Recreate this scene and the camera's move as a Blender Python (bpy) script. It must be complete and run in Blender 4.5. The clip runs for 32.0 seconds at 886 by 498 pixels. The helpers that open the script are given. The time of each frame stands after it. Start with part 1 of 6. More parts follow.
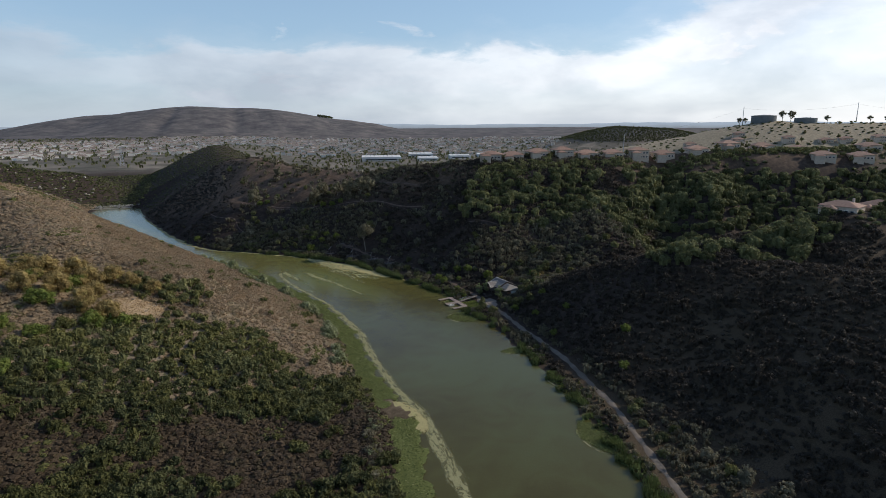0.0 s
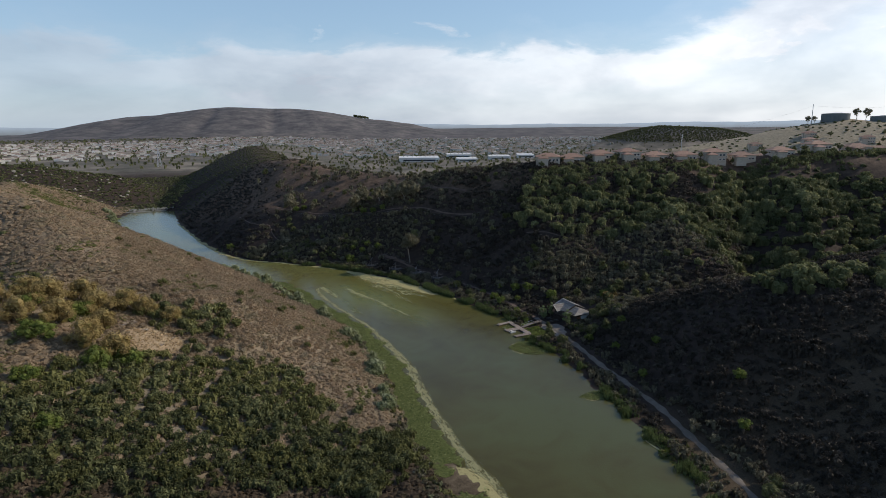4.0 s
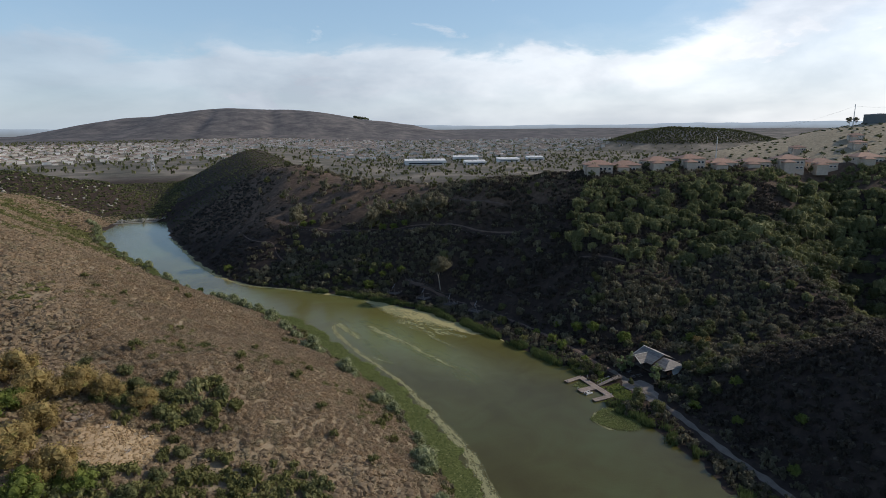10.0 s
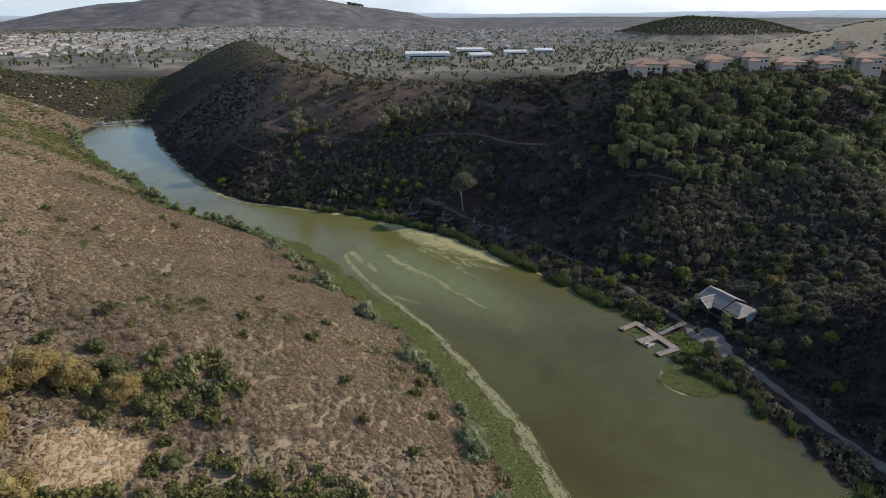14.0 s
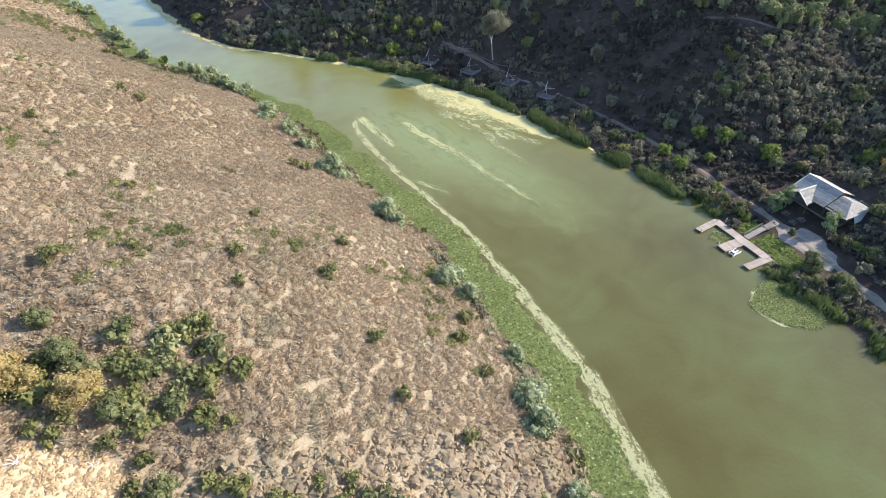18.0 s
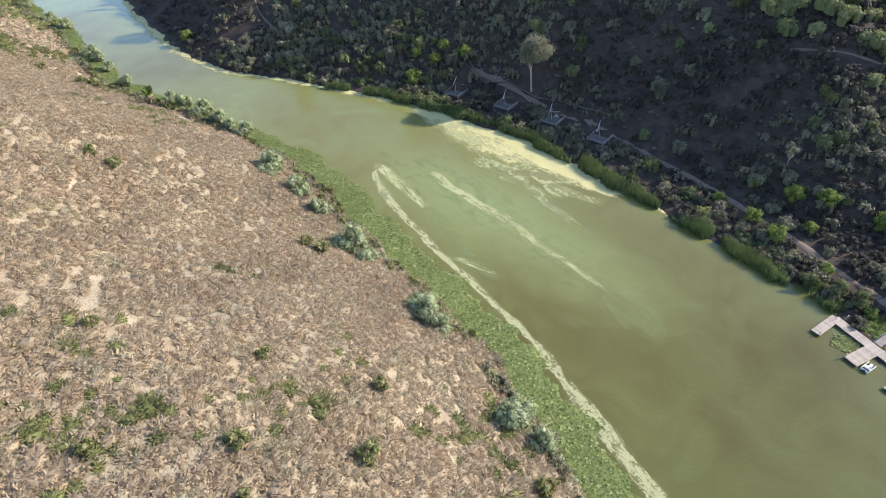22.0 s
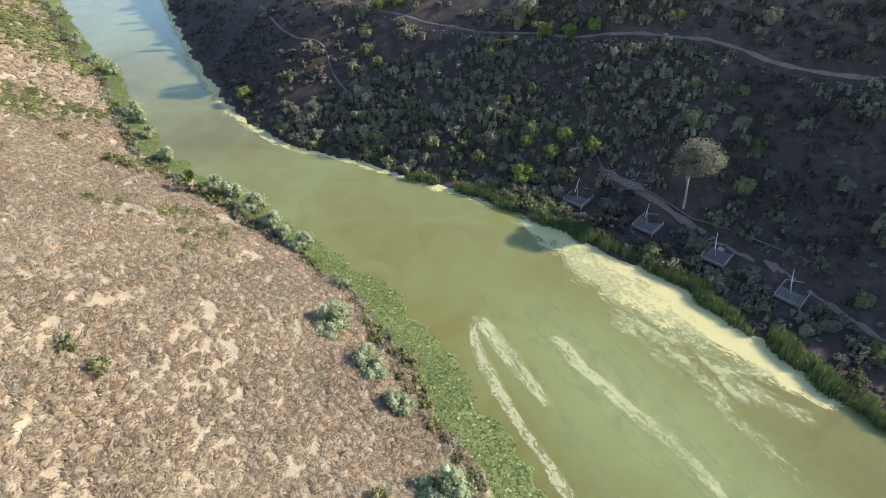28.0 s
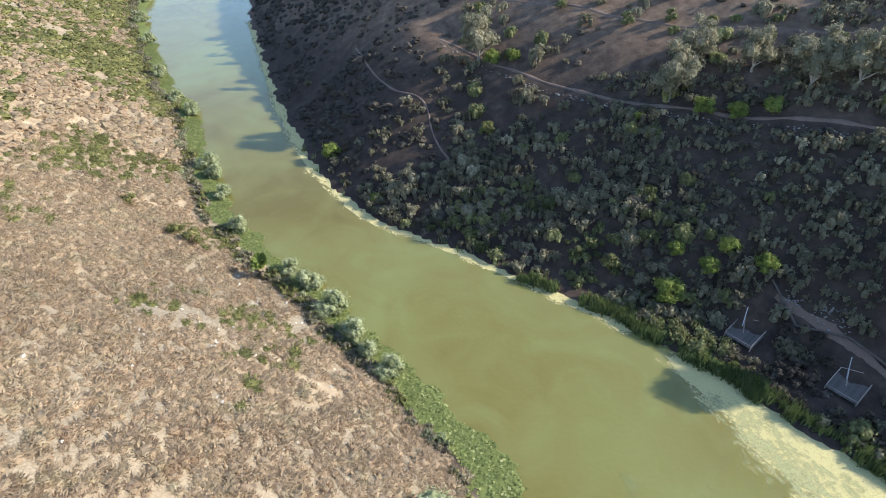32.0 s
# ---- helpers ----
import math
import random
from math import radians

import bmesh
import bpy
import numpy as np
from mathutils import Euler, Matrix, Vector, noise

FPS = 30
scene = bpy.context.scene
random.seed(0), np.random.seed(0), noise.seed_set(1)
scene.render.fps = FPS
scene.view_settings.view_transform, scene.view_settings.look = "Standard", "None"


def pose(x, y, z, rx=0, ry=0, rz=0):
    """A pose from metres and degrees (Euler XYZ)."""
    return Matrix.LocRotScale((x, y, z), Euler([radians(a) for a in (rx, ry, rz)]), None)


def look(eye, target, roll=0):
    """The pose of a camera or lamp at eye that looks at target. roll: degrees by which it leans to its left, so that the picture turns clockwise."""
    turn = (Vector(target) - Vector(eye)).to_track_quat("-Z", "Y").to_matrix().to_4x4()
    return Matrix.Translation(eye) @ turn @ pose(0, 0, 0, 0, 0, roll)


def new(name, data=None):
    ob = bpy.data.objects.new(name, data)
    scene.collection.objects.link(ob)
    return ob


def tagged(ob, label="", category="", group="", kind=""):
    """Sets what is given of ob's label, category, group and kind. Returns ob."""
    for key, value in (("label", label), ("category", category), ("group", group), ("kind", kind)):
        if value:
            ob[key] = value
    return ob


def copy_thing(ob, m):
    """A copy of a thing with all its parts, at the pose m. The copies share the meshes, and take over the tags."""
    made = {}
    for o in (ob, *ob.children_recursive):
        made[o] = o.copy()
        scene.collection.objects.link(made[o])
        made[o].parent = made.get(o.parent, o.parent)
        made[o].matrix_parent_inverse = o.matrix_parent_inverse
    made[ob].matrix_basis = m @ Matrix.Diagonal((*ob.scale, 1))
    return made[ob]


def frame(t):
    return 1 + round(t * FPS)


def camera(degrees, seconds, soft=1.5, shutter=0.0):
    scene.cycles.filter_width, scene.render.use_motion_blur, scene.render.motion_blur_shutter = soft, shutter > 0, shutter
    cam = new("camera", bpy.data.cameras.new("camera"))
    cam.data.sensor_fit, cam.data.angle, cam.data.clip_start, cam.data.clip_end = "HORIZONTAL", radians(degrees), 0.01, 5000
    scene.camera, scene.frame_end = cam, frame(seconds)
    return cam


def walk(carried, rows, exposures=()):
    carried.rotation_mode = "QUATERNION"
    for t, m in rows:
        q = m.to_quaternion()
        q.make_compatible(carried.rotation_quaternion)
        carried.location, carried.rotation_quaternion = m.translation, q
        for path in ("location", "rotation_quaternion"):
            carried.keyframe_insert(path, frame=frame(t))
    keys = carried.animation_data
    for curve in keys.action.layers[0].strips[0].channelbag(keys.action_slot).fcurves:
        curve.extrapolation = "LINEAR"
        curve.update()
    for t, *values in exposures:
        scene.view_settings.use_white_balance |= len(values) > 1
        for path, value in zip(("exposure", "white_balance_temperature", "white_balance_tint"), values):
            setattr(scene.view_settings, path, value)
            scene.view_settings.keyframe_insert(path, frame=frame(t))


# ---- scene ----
cam = camera(74.1, 32.0, soft=0.8)
PATH = [
    (0, (0.07, -5.409, 87.098), (0.727, -3.569, 86.673), -0.2),
    (0.5, (0.511, -0.356, 87.053), (1.17, 1.483, 86.627), -0.3),
    (1, (1.211, 4.328, 86.843), (1.871, 6.167, 86.417), -0.3),
    (1.5, (1.735, 9.081, 86.638), (2.397, 10.918, 86.21), -0.5),
    (2, (1.869, 14.513, 86.604), (2.512, 16.358, 86.177), -0.5),
    (2.5, (2.094, 19.384, 86.602), (2.685, 21.246, 86.176), -0.3),
    (3, (2.003, 24.186, 86.543), (2.573, 26.055, 86.118), -0.2),
    (3.5, (1.987, 28.873, 86.461), (2.542, 30.746, 86.036), -0.3),
    (5.5, (0.831, 48.248, 86.713), (1.376, 50.126, 86.291), -0.4),
    (6, (0.191, 53.182, 86.946), (0.74, 55.058, 86.525), -0.2),
    (7, (-0.149, 62.936, 86.826), (0.4, 64.812, 86.404), -0.4),
    (8, (-0.715, 72.43, 86.879), (-0.163, 74.306, 86.458), -0.4),
    (9, (-1.131, 81.981, 87.226), (-0.575, 83.856, 86.807), -0.1),
    (10, (-0.959, 91.364, 87.313), (-0.404, 93.238, 86.892), -0.4),
    (11, (-1.173, 100.664, 87.872), (-0.616, 102.538, 87.451), -0.3),
    (12, (-1.568, 109.152, 87.879), (-1.008, 111.025, 87.459), -0.2),
    (12.5, (-1.754, 113.71, 87.572), (-1.196, 115.574, 87.108), -0.2),
    (13, (-1.712, 118.183, 87.691), (-1.174, 119.985, 87.009), -0.3),
    (13.5, (-2.137, 123.193, 88.149), (-1.604, 124.97, 87.401), -0.2),
    (15.5, (-0.86, 142.835, 87.474), (-0.339, 144.575, 86.636), -0.3),
    (16, (-0.661, 147.75, 87.688), (-0.151, 149.451, 86.768), -0.3),
    (16.5, (-0.628, 152.688, 87.771), (-0.118, 154.381, 86.835), -0.3),
    (17, (-0.465, 157.393, 87.592), (0.036, 159.058, 86.604), -0.3),
    (17.5, (-0.138, 162.38, 87.335), (0.338, 163.966, 86.214), -0.4),
    (18, (0.209, 167.489, 87.299), (0.651, 168.976, 86.037), -0.4),
    (18.5, (0.296, 172.717, 87.578), (0.732, 174.175, 86.279), -0.4),
    (19, (0.214, 177.726, 87.643), (0.653, 179.182, 86.344), -0.3),
    (20, (-0.208, 187.481, 87.693), (0.239, 188.934, 86.393), -0.1),
    (21, (0.122, 196.95, 87.2), (0.568, 198.407, 85.904), -0.2),
    (21.5, (0.25, 201.634, 86.818), (0.698, 203.094, 85.526), -0.2),
    (22, (0.373, 206.424, 86.473), (0.823, 207.886, 85.184), -0.1),
    (22.5, (0.391, 211.311, 86.38), (0.844, 212.773, 85.093), -0.0),
    (23, (0.55, 216.28, 86.37), (1.005, 217.742, 85.083), 0.0),
    (23.5, (0.799, 221.287, 86.342), (1.256, 222.748, 85.055), -0.0),
    (24, (0.808, 225.969, 86.31), (1.269, 227.43, 85.025), -0.1),
    (24.5, (1.275, 230.929, 86.381), (1.734, 232.39, 85.094), -0.2),
    (25, (2.14, 235.909, 86.241), (2.592, 237.37, 84.952), -0.5),
    (25.5, (2.654, 240.585, 86.068), (3.102, 242.049, 84.78), -0.6),
    (27.5, (1.925, 259.967, 84.998), (2.269, 261.471, 83.726), -0.2),
    (28, (1.881, 264.798, 84.633), (2.172, 266.318, 83.367), 0.0),
    (28.5, (1.055, 269.579, 84.4), (1.317, 271.11, 83.141), 0.3),
    (29, (0.023, 274.373, 83.789), (0.273, 275.914, 82.538), 0.7),
    (30, (-1.804, 283.941, 83.042), (-1.573, 285.495, 81.805), 0.9),
    (30.5, (-2.448, 288.461, 83.219), (-2.242, 290.018, 81.98), 0.4),
    (31, (-3.263, 292.732, 83.144), (-3.094, 294.299, 81.912), 0.4),
    (32, (-4.712, 301.964, 83.248), (-4.616, 303.543, 82.024), 0.1),
]
walk(cam, [(t, look(eye, target, roll)) for t, eye, target, roll in PATH], [(0, -0.62, 6400, 11), (12.5, -0.62, 6400, 11), (13.5, -0.48, 6380, 11), (15.5, 0.9, 6200, 10), (17, 1.28, 6160, 10), (20, 1.22, 6120, 9), (25, 1.2, 6080, 9), (32, 1.2, 6100, 9)])

# ---- world, sun, exposure ----
SUN = Vector((38.0, -1.2, 20.4)).normalized()
SUN_ELEVATION = math.asin(SUN.z)
SUN_ROTATION = math.atan2(SUN.x, SUN.y)

world = bpy.data.worlds.new("sky")
scene.world = world
world.use_nodes = True


def node(tree, kind, **inputs):
    """A node with some of its inputs set or linked."""
    n = tree.nodes.new(kind)
    for key, value in inputs.items():
        socket = n.inputs[int(key[1:]) if key[0] == "i" and key[1:].isdigit() else key.replace("_", " ")]
        if isinstance(value, bpy.types.NodeSocket):
            tree.links.new(value, socket)
        else:
            socket.default_value = value
    return n


def ramp(tree, fac, *stops):
    n = tree.nodes.new("ShaderNodeValToRGB")
    tree.links.new(fac, n.inputs[0])
    el = n.color_ramp.elements
    while len(el) < len(stops):
        el.new(0.5)
    for e, (p, c) in zip(el, stops):
        e.position, e.color = p, (*c, 1) if len(c) == 3 else c
    return n.outputs[0]


def math_node(tree, op, a, b=0.0, clamp=False):
    n = tree.nodes.new("ShaderNodeMath")
    n.operation, n.use_clamp = op, clamp
    for s, v in zip(n.inputs, (a, b)):
        if isinstance(v, bpy.types.NodeSocket):
            tree.links.new(v, s)
        else:
            s.default_value = v
    return n.outputs[0]


def mix(tree, fac, a, b, blend="MIX"):
    n = tree.nodes.new("ShaderNodeMix")
    n.data_type, n.blend_type = "RGBA", blend
    for s, v in zip((n.inputs[0], n.inputs[6], n.inputs[7]), (fac, a, b)):
        if isinstance(v, bpy.types.NodeSocket):
            tree.links.new(v, s)
        elif isinstance(v, (tuple, list)):
            s.default_value = (*v, 1) if len(v) == 3 else v
        else:
            s.default_value = v
    return n.outputs[2]


def build_sky():
    t = world.node_tree
    t.nodes.clear()
    sky = t.nodes.new("ShaderNodeTexSky")
    sky.sky_type, sky.sun_disc = "NISHITA", False
    sky.sun_elevation, sky.sun_rotation = SUN_ELEVATION, SUN_ROTATION
    sky.air_density, sky.dust_density, sky.ozone_density = 1.0, 0.5, 2.4
    co = t.nodes.new("ShaderNodeTexCoord")
    sep = node(t, "ShaderNodeSeparateXYZ", i0=co.outputs["Generated"])
    wide = node(t, "ShaderNodeMapping", Vector=co.outputs["Generated"])
    wide.inputs["Scale"].default_value = (5.0, 5.0, 14.0)
    big = node(t, "ShaderNodeTexNoise", Vector=wide.outputs[0], Scale=1.0, Detail=8.0, Roughness=0.58, Distortion=0.3)
    # a bank of low cloud over the horizon, ragged at its top, and loose puffs above
    east = ramp(t, sep.outputs[0], (0.56, (0, 0, 0)), (0.76, (1, 1, 1)))
    lower = math_node(t, "SUBTRACT", sep.outputs[2], math_node(t, "MULTIPLY", east, 0.1))
    ragged = math_node(t, "ADD", lower, math_node(t, "MULTIPLY", math_node(t, "SUBTRACT", big.outputs[0], 0.5), 0.17))
    bank = ramp(t, ragged, (0.0, (0.7, 0.7, 0.7)), (0.03, (0.66, 0.66, 0.66)), (0.062, (0.92, 0.92, 0.92)), (0.098, (0.85, 0.85, 0.85)), (0.118, (0.14, 0.14, 0.14)), (0.15, (0, 0, 0)))
    puffs = ramp(t, big.outputs[0], (0.61, (0, 0, 0)), (0.7, (0.8, 0.8, 0.8)))
    # cloud is brighter and thicker toward the sun
    toward = node(t, "ShaderNodeVectorMath", i0=co.outputs["Generated"], i1=tuple(SUN))
    toward.operation = "DOT_PRODUCT"
    thick = ramp(t, math_node(t, "MULTIPLY", math_node(t, "ADD", toward.outputs["Value"], 1.0), 0.5), (0.28, (0.55, 0.55, 0.55)), (0.55, (1, 1, 1)))
    fac = math_node(t, "ADD", puffs, math_node(t, "MULTIPLY", bank, thick), clamp=True)
    glow = math_node(t, "POWER", math_node(t, "MAXIMUM", math_node(t, "MULTIPLY", math_node(t, "ADD", toward.outputs["Value"], 0.35), 1.0), 0.0), 1.6)
    cloud = mix(t, math_node(t, "MINIMUM", glow, 1.0), (4.6, 5.1, 5.7), (9.6, 9.6, 9.6))
    soft_cloud = node(t, "ShaderNodeTexNoise", Vector=wide.outputs[0], Scale=0.8, Detail=6.0, Roughness=0.55, Distortion=0.2)
    cloud = mix(t, 1.0, cloud, ramp(t, soft_cloud.outputs[0], (0.36, (0.72, 0.75, 0.8)), (0.62, (1.12, 1.12, 1.12))), "MULTIPLY")
    air = mix(t, ramp(t, sep.outputs[2], (0.0, (0.5, 0.5, 0.5)), (0.22, (0.42, 0.42, 0.42)), (0.5, (0, 0, 0))), sky.outputs[0], (3.5, 5.2, 7.0))
    col = mix(t, math_node(t, "MULTIPLY", fac, 0.88), air, cloud)
    bg = node(t, "ShaderNodeBackground", Color=col, Strength=0.18)
    out = t.nodes.new("ShaderNodeOutputWorld")
    t.links.new(bg.outputs[0], out.inputs[0])


build_sky()
sun = new("sun", bpy.data.lights.new("sun", "SUN"))
sun.data.energy, sun.data.angle, sun.data.color = 5.0, radians(0.6), (1.0, 0.90, 0.75)
sun.matrix_world = look((0, 0, 0), -SUN)
sun.location = (300, 60, 400)


# ---- materials ----
def material(name):
    m = bpy.data.materials.new(name)
    m.use_nodes = True
    t = m.node_tree
    return m, t, t.nodes["Principled BSDF"]


def simple(name, color, rough=0.8, metal=0.0, vary=0.25, scale=2.0, bump=0.0):
    """A material with variation at two scales."""
    m, t, b = material(name)
    co = t.nodes.new("ShaderNodeTexCoord")
    a = node(t, "ShaderNodeTexNoise", Vector=co.outputs["Object"], Scale=scale, Detail=6.0)
    c = node(t, "ShaderNodeTexNoise", Vector=co.outputs["Object"], Scale=scale * 7, Detail=3.0)
    f = math_node(t, "ADD", math_node(t, "MULTIPLY", a.outputs[0], 0.6), math_node(t, "MULTIPLY", c.outputs[0], 0.4))
    info = t.nodes.new("ShaderNodeObjectInfo")
    f = math_node(t, "ADD", f, math_node(t, "MULTIPLY", math_node(t, "SUBTRACT", info.outputs["Random"], 0.5), 0.25))
    dark, light = [tuple(min(1, k * q) for k in color) for q in (1 - vary, 1 + vary)]
    t.links.new(ramp(t, f, (0.3, dark), (0.7, light)), b.inputs["Base Color"])
    b.inputs["Roughness"].default_value, b.inputs["Metallic"].default_value = rough, metal
    if bump:
        bn = node(t, "ShaderNodeBump", Height=c.outputs[0], Strength=bump, Distance=0.05)
        t.links.new(bn.outputs[0], b.inputs["Normal"])
    return m


def foliage(name, dark, light, dry=None, rough=0.75, through_light=0.15, mottle=()):
    """Leaves: each clump has its own tint, kept in the mesh as one number a clump."""
    m, t, b = material(name)
    at = t.nodes.new("ShaderNodeAttribute")
    at.attribute_name = "tint"
    geo = t.nodes.new("ShaderNodeNewGeometry")
    f = math_node(t, "ADD", math_node(t, "MULTIPLY", at.outputs["Fac"], 0.72), math_node(t, "MULTIPLY", geo.outputs["Random Per Island"], 0.24))
    co = t.nodes.new("ShaderNodeTexCoord")
    grain = node(t, "ShaderNodeTexNoise", Vector=co.outputs["Object"], Scale=5.0, Detail=3.0, Roughness=0.7)
    f = math_node(t, "ADD", f, math_node(t, "MULTIPLY", math_node(t, "SUBTRACT", grain.outputs[0], 0.5), 0.8))
    bn = node(t, "ShaderNodeBump", Height=grain.outputs[0], Strength=0.6, Distance=0.15)
    t.links.new(bn.outputs[0], b.inputs["Normal"])
    stops = [(0.05, dark), (0.75, light)] + ([(0.97, dry)] if dry else [])
    col = ramp(t, f, *stops)
    for k, other in enumerate(mottle):
        # stands of another growth among the rest
        spot = node(t, "ShaderNodeTexNoise", Vector=co.outputs["Object"], Scale=0.32 - 0.13 * k, Detail=3.0, Roughness=0.65)
        col = mix(t, ramp(t, spot.outputs[0], (0.52, (0, 0, 0)), (0.68, (0.75, 0.75, 0.75))), col, mix(t, 1.0, col, other, "MULTIPLY"))
    t.links.new(col, b.inputs["Base Color"])
    b.inputs["Roughness"].default_value = rough
    b.inputs["Specular IOR Level"].default_value = 0.2
    if through_light:
        tr = node(t, "ShaderNodeBsdfTranslucent", Color=col)
        ms = node(t, "ShaderNodeMixShader", Fac=through_light, i1=b.outputs[0], i2=tr.outputs[0])
        t.links.new(ms.outputs[0], t.nodes["Material Output"].inputs[0])
    return m


def ground_material():
    m, t, b = material("dry_soil")
    co = t.nodes.new("ShaderNodeTexCoord")
    P = co.outputs["Object"]
    wide = node(t, "ShaderNodeTexNoise", Vector=P, Scale=0.035, Detail=5.0)
    mid = node(t, "ShaderNodeTexNoise", Vector=P, Scale=0.35, Detail=6.0, Roughness=0.65)
    fine = node(t, "ShaderNodeTexNoise", Vector=P, Scale=3.0, Detail=5.0)
    soil = ramp(t, mid.outputs[0], (0.3, (0.19, 0.143, 0.092)), (0.5, (0.265, 0.203, 0.132)), (0.74, (0.4, 0.32, 0.212)))
    litter = ramp(t, fine.outputs[0], (0.35, (0.14, 0.115, 0.08)), (0.65, (0.26, 0.215, 0.155)))
    shaded_soil = ramp(t, mid.outputs[0], (0.3, (0.03, 0.023, 0.019)), (0.52, (0.052, 0.038, 0.03)), (0.75, (0.09, 0.064, 0.047)))
    rust = ramp(t, mid.outputs[0], (0.3, (0.068, 0.046, 0.033)), (0.52, (0.128, 0.088, 0.061)), (0.75, (0.205, 0.143, 0.098)))
    pale = mix(t, ramp(t, wide.outputs[0], (0.4, (0, 0, 0)), (0.62, (1, 1, 1))), soil, litter)
    # pale grit on the west hill; east soil darkened to carry its shade
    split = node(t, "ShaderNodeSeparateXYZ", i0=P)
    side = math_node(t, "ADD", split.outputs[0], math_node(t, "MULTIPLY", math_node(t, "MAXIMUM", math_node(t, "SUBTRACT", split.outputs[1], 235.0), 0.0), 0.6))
    # the same darkening for the shaded hill behind the dam
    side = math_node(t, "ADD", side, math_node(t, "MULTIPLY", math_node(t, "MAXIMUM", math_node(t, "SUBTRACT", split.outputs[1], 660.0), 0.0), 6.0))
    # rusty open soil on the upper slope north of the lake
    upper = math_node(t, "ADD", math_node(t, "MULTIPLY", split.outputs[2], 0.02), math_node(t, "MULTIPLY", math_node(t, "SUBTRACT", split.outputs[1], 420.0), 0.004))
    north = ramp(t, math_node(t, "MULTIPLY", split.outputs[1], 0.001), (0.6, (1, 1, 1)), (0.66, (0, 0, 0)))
    shaded_soil = mix(t, math_node(t, "MULTIPLY", north, ramp(t, upper, (0.55, (0, 0, 0)), (0.85, (1, 1, 1)))), shaded_soil, rust)
    near = mix(t, ramp(t, math_node(t, "MULTIPLY", math_node(t, "ADD", side, math_node(t, "MULTIPLY", mid.outputs[0], 12.0)), 0.005), (0.37, (0, 0, 0)), (0.39, (1, 1, 1))), pale, shaded_soil)
    # litter under the brush, darkened for shade over the south end
    south_shade = ramp(t, math_node(t, "MULTIPLY", math_node(t, "ADD", split.outputs[1], math_node(t, "MULTIPLY", mid.outputs[0], 40.0)), 0.001), (0.17, (1, 1, 1)), (0.2, (0, 0, 0)))
    near = mix(t, south_shade, near, mix(t, 1.0, litter, (0.4, 0.36, 0.32), "MULTIPLY"))
    straw = ramp(t, mid.outputs[0], (0.3, (0.22, 0.18, 0.12)), (0.7, (0.44, 0.37, 0.255)))
    near = mix(t, ramp(t, math_node(t, "MULTIPLY", split.outputs[0], 0.001), (0.41, (0, 0, 0)), (0.5, (1, 1, 1))), near, straw)
    # far country: scrub, dry grass and gardens
    far = node(t, "ShaderNodeTexNoise", Vector=P, Scale=0.012, Detail=9.0, Roughness=0.7)
    country = ramp(t, far.outputs[0], (0.34, (0.075, 0.072, 0.055)), (0.5, (0.145, 0.13, 0.105)), (0.64, (0.27, 0.23, 0.18)))
    sep = node(t, "ShaderNodeSeparateXYZ", i0=P)
    high = ramp(t, math_node(t, "MULTIPLY", math_node(t, "ADD", sep.outputs[2], math_node(t, "MULTIPLY", far.outputs[0], 30.0)), 0.01), (0.5, (0, 0, 0)), (0.66, (1, 1, 1)))
    stony = ramp(t, far.outputs[0], (0.36, (0.1, 0.1, 0.1)), (0.62, (0.17, 0.16, 0.155)))
    country = mix(t, high, country, stony)
    # sage grey mixed in by distance puts haze into the ground colour
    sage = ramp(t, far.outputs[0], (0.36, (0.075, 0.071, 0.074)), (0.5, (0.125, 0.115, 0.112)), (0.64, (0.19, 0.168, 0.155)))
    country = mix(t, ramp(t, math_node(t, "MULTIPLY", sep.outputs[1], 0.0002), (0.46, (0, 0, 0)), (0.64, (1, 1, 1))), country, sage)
    away = ramp(t, math_node(t, "MULTIPLY", sep.outputs[1], 0.001), (0.9, (0, 0, 0)), (1.0, (1, 1, 1)))
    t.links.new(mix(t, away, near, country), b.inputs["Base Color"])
    b.inputs["Roughness"].default_value = 0.95
    b.inputs["Specular IOR Level"].default_value = 0.15
    bn = node(t, "ShaderNodeBump", Height=fine.outputs[0], Strength=0.5, Distance=0.25)
    t.links.new(bn.outputs[0], b.inputs["Normal"])
    return m


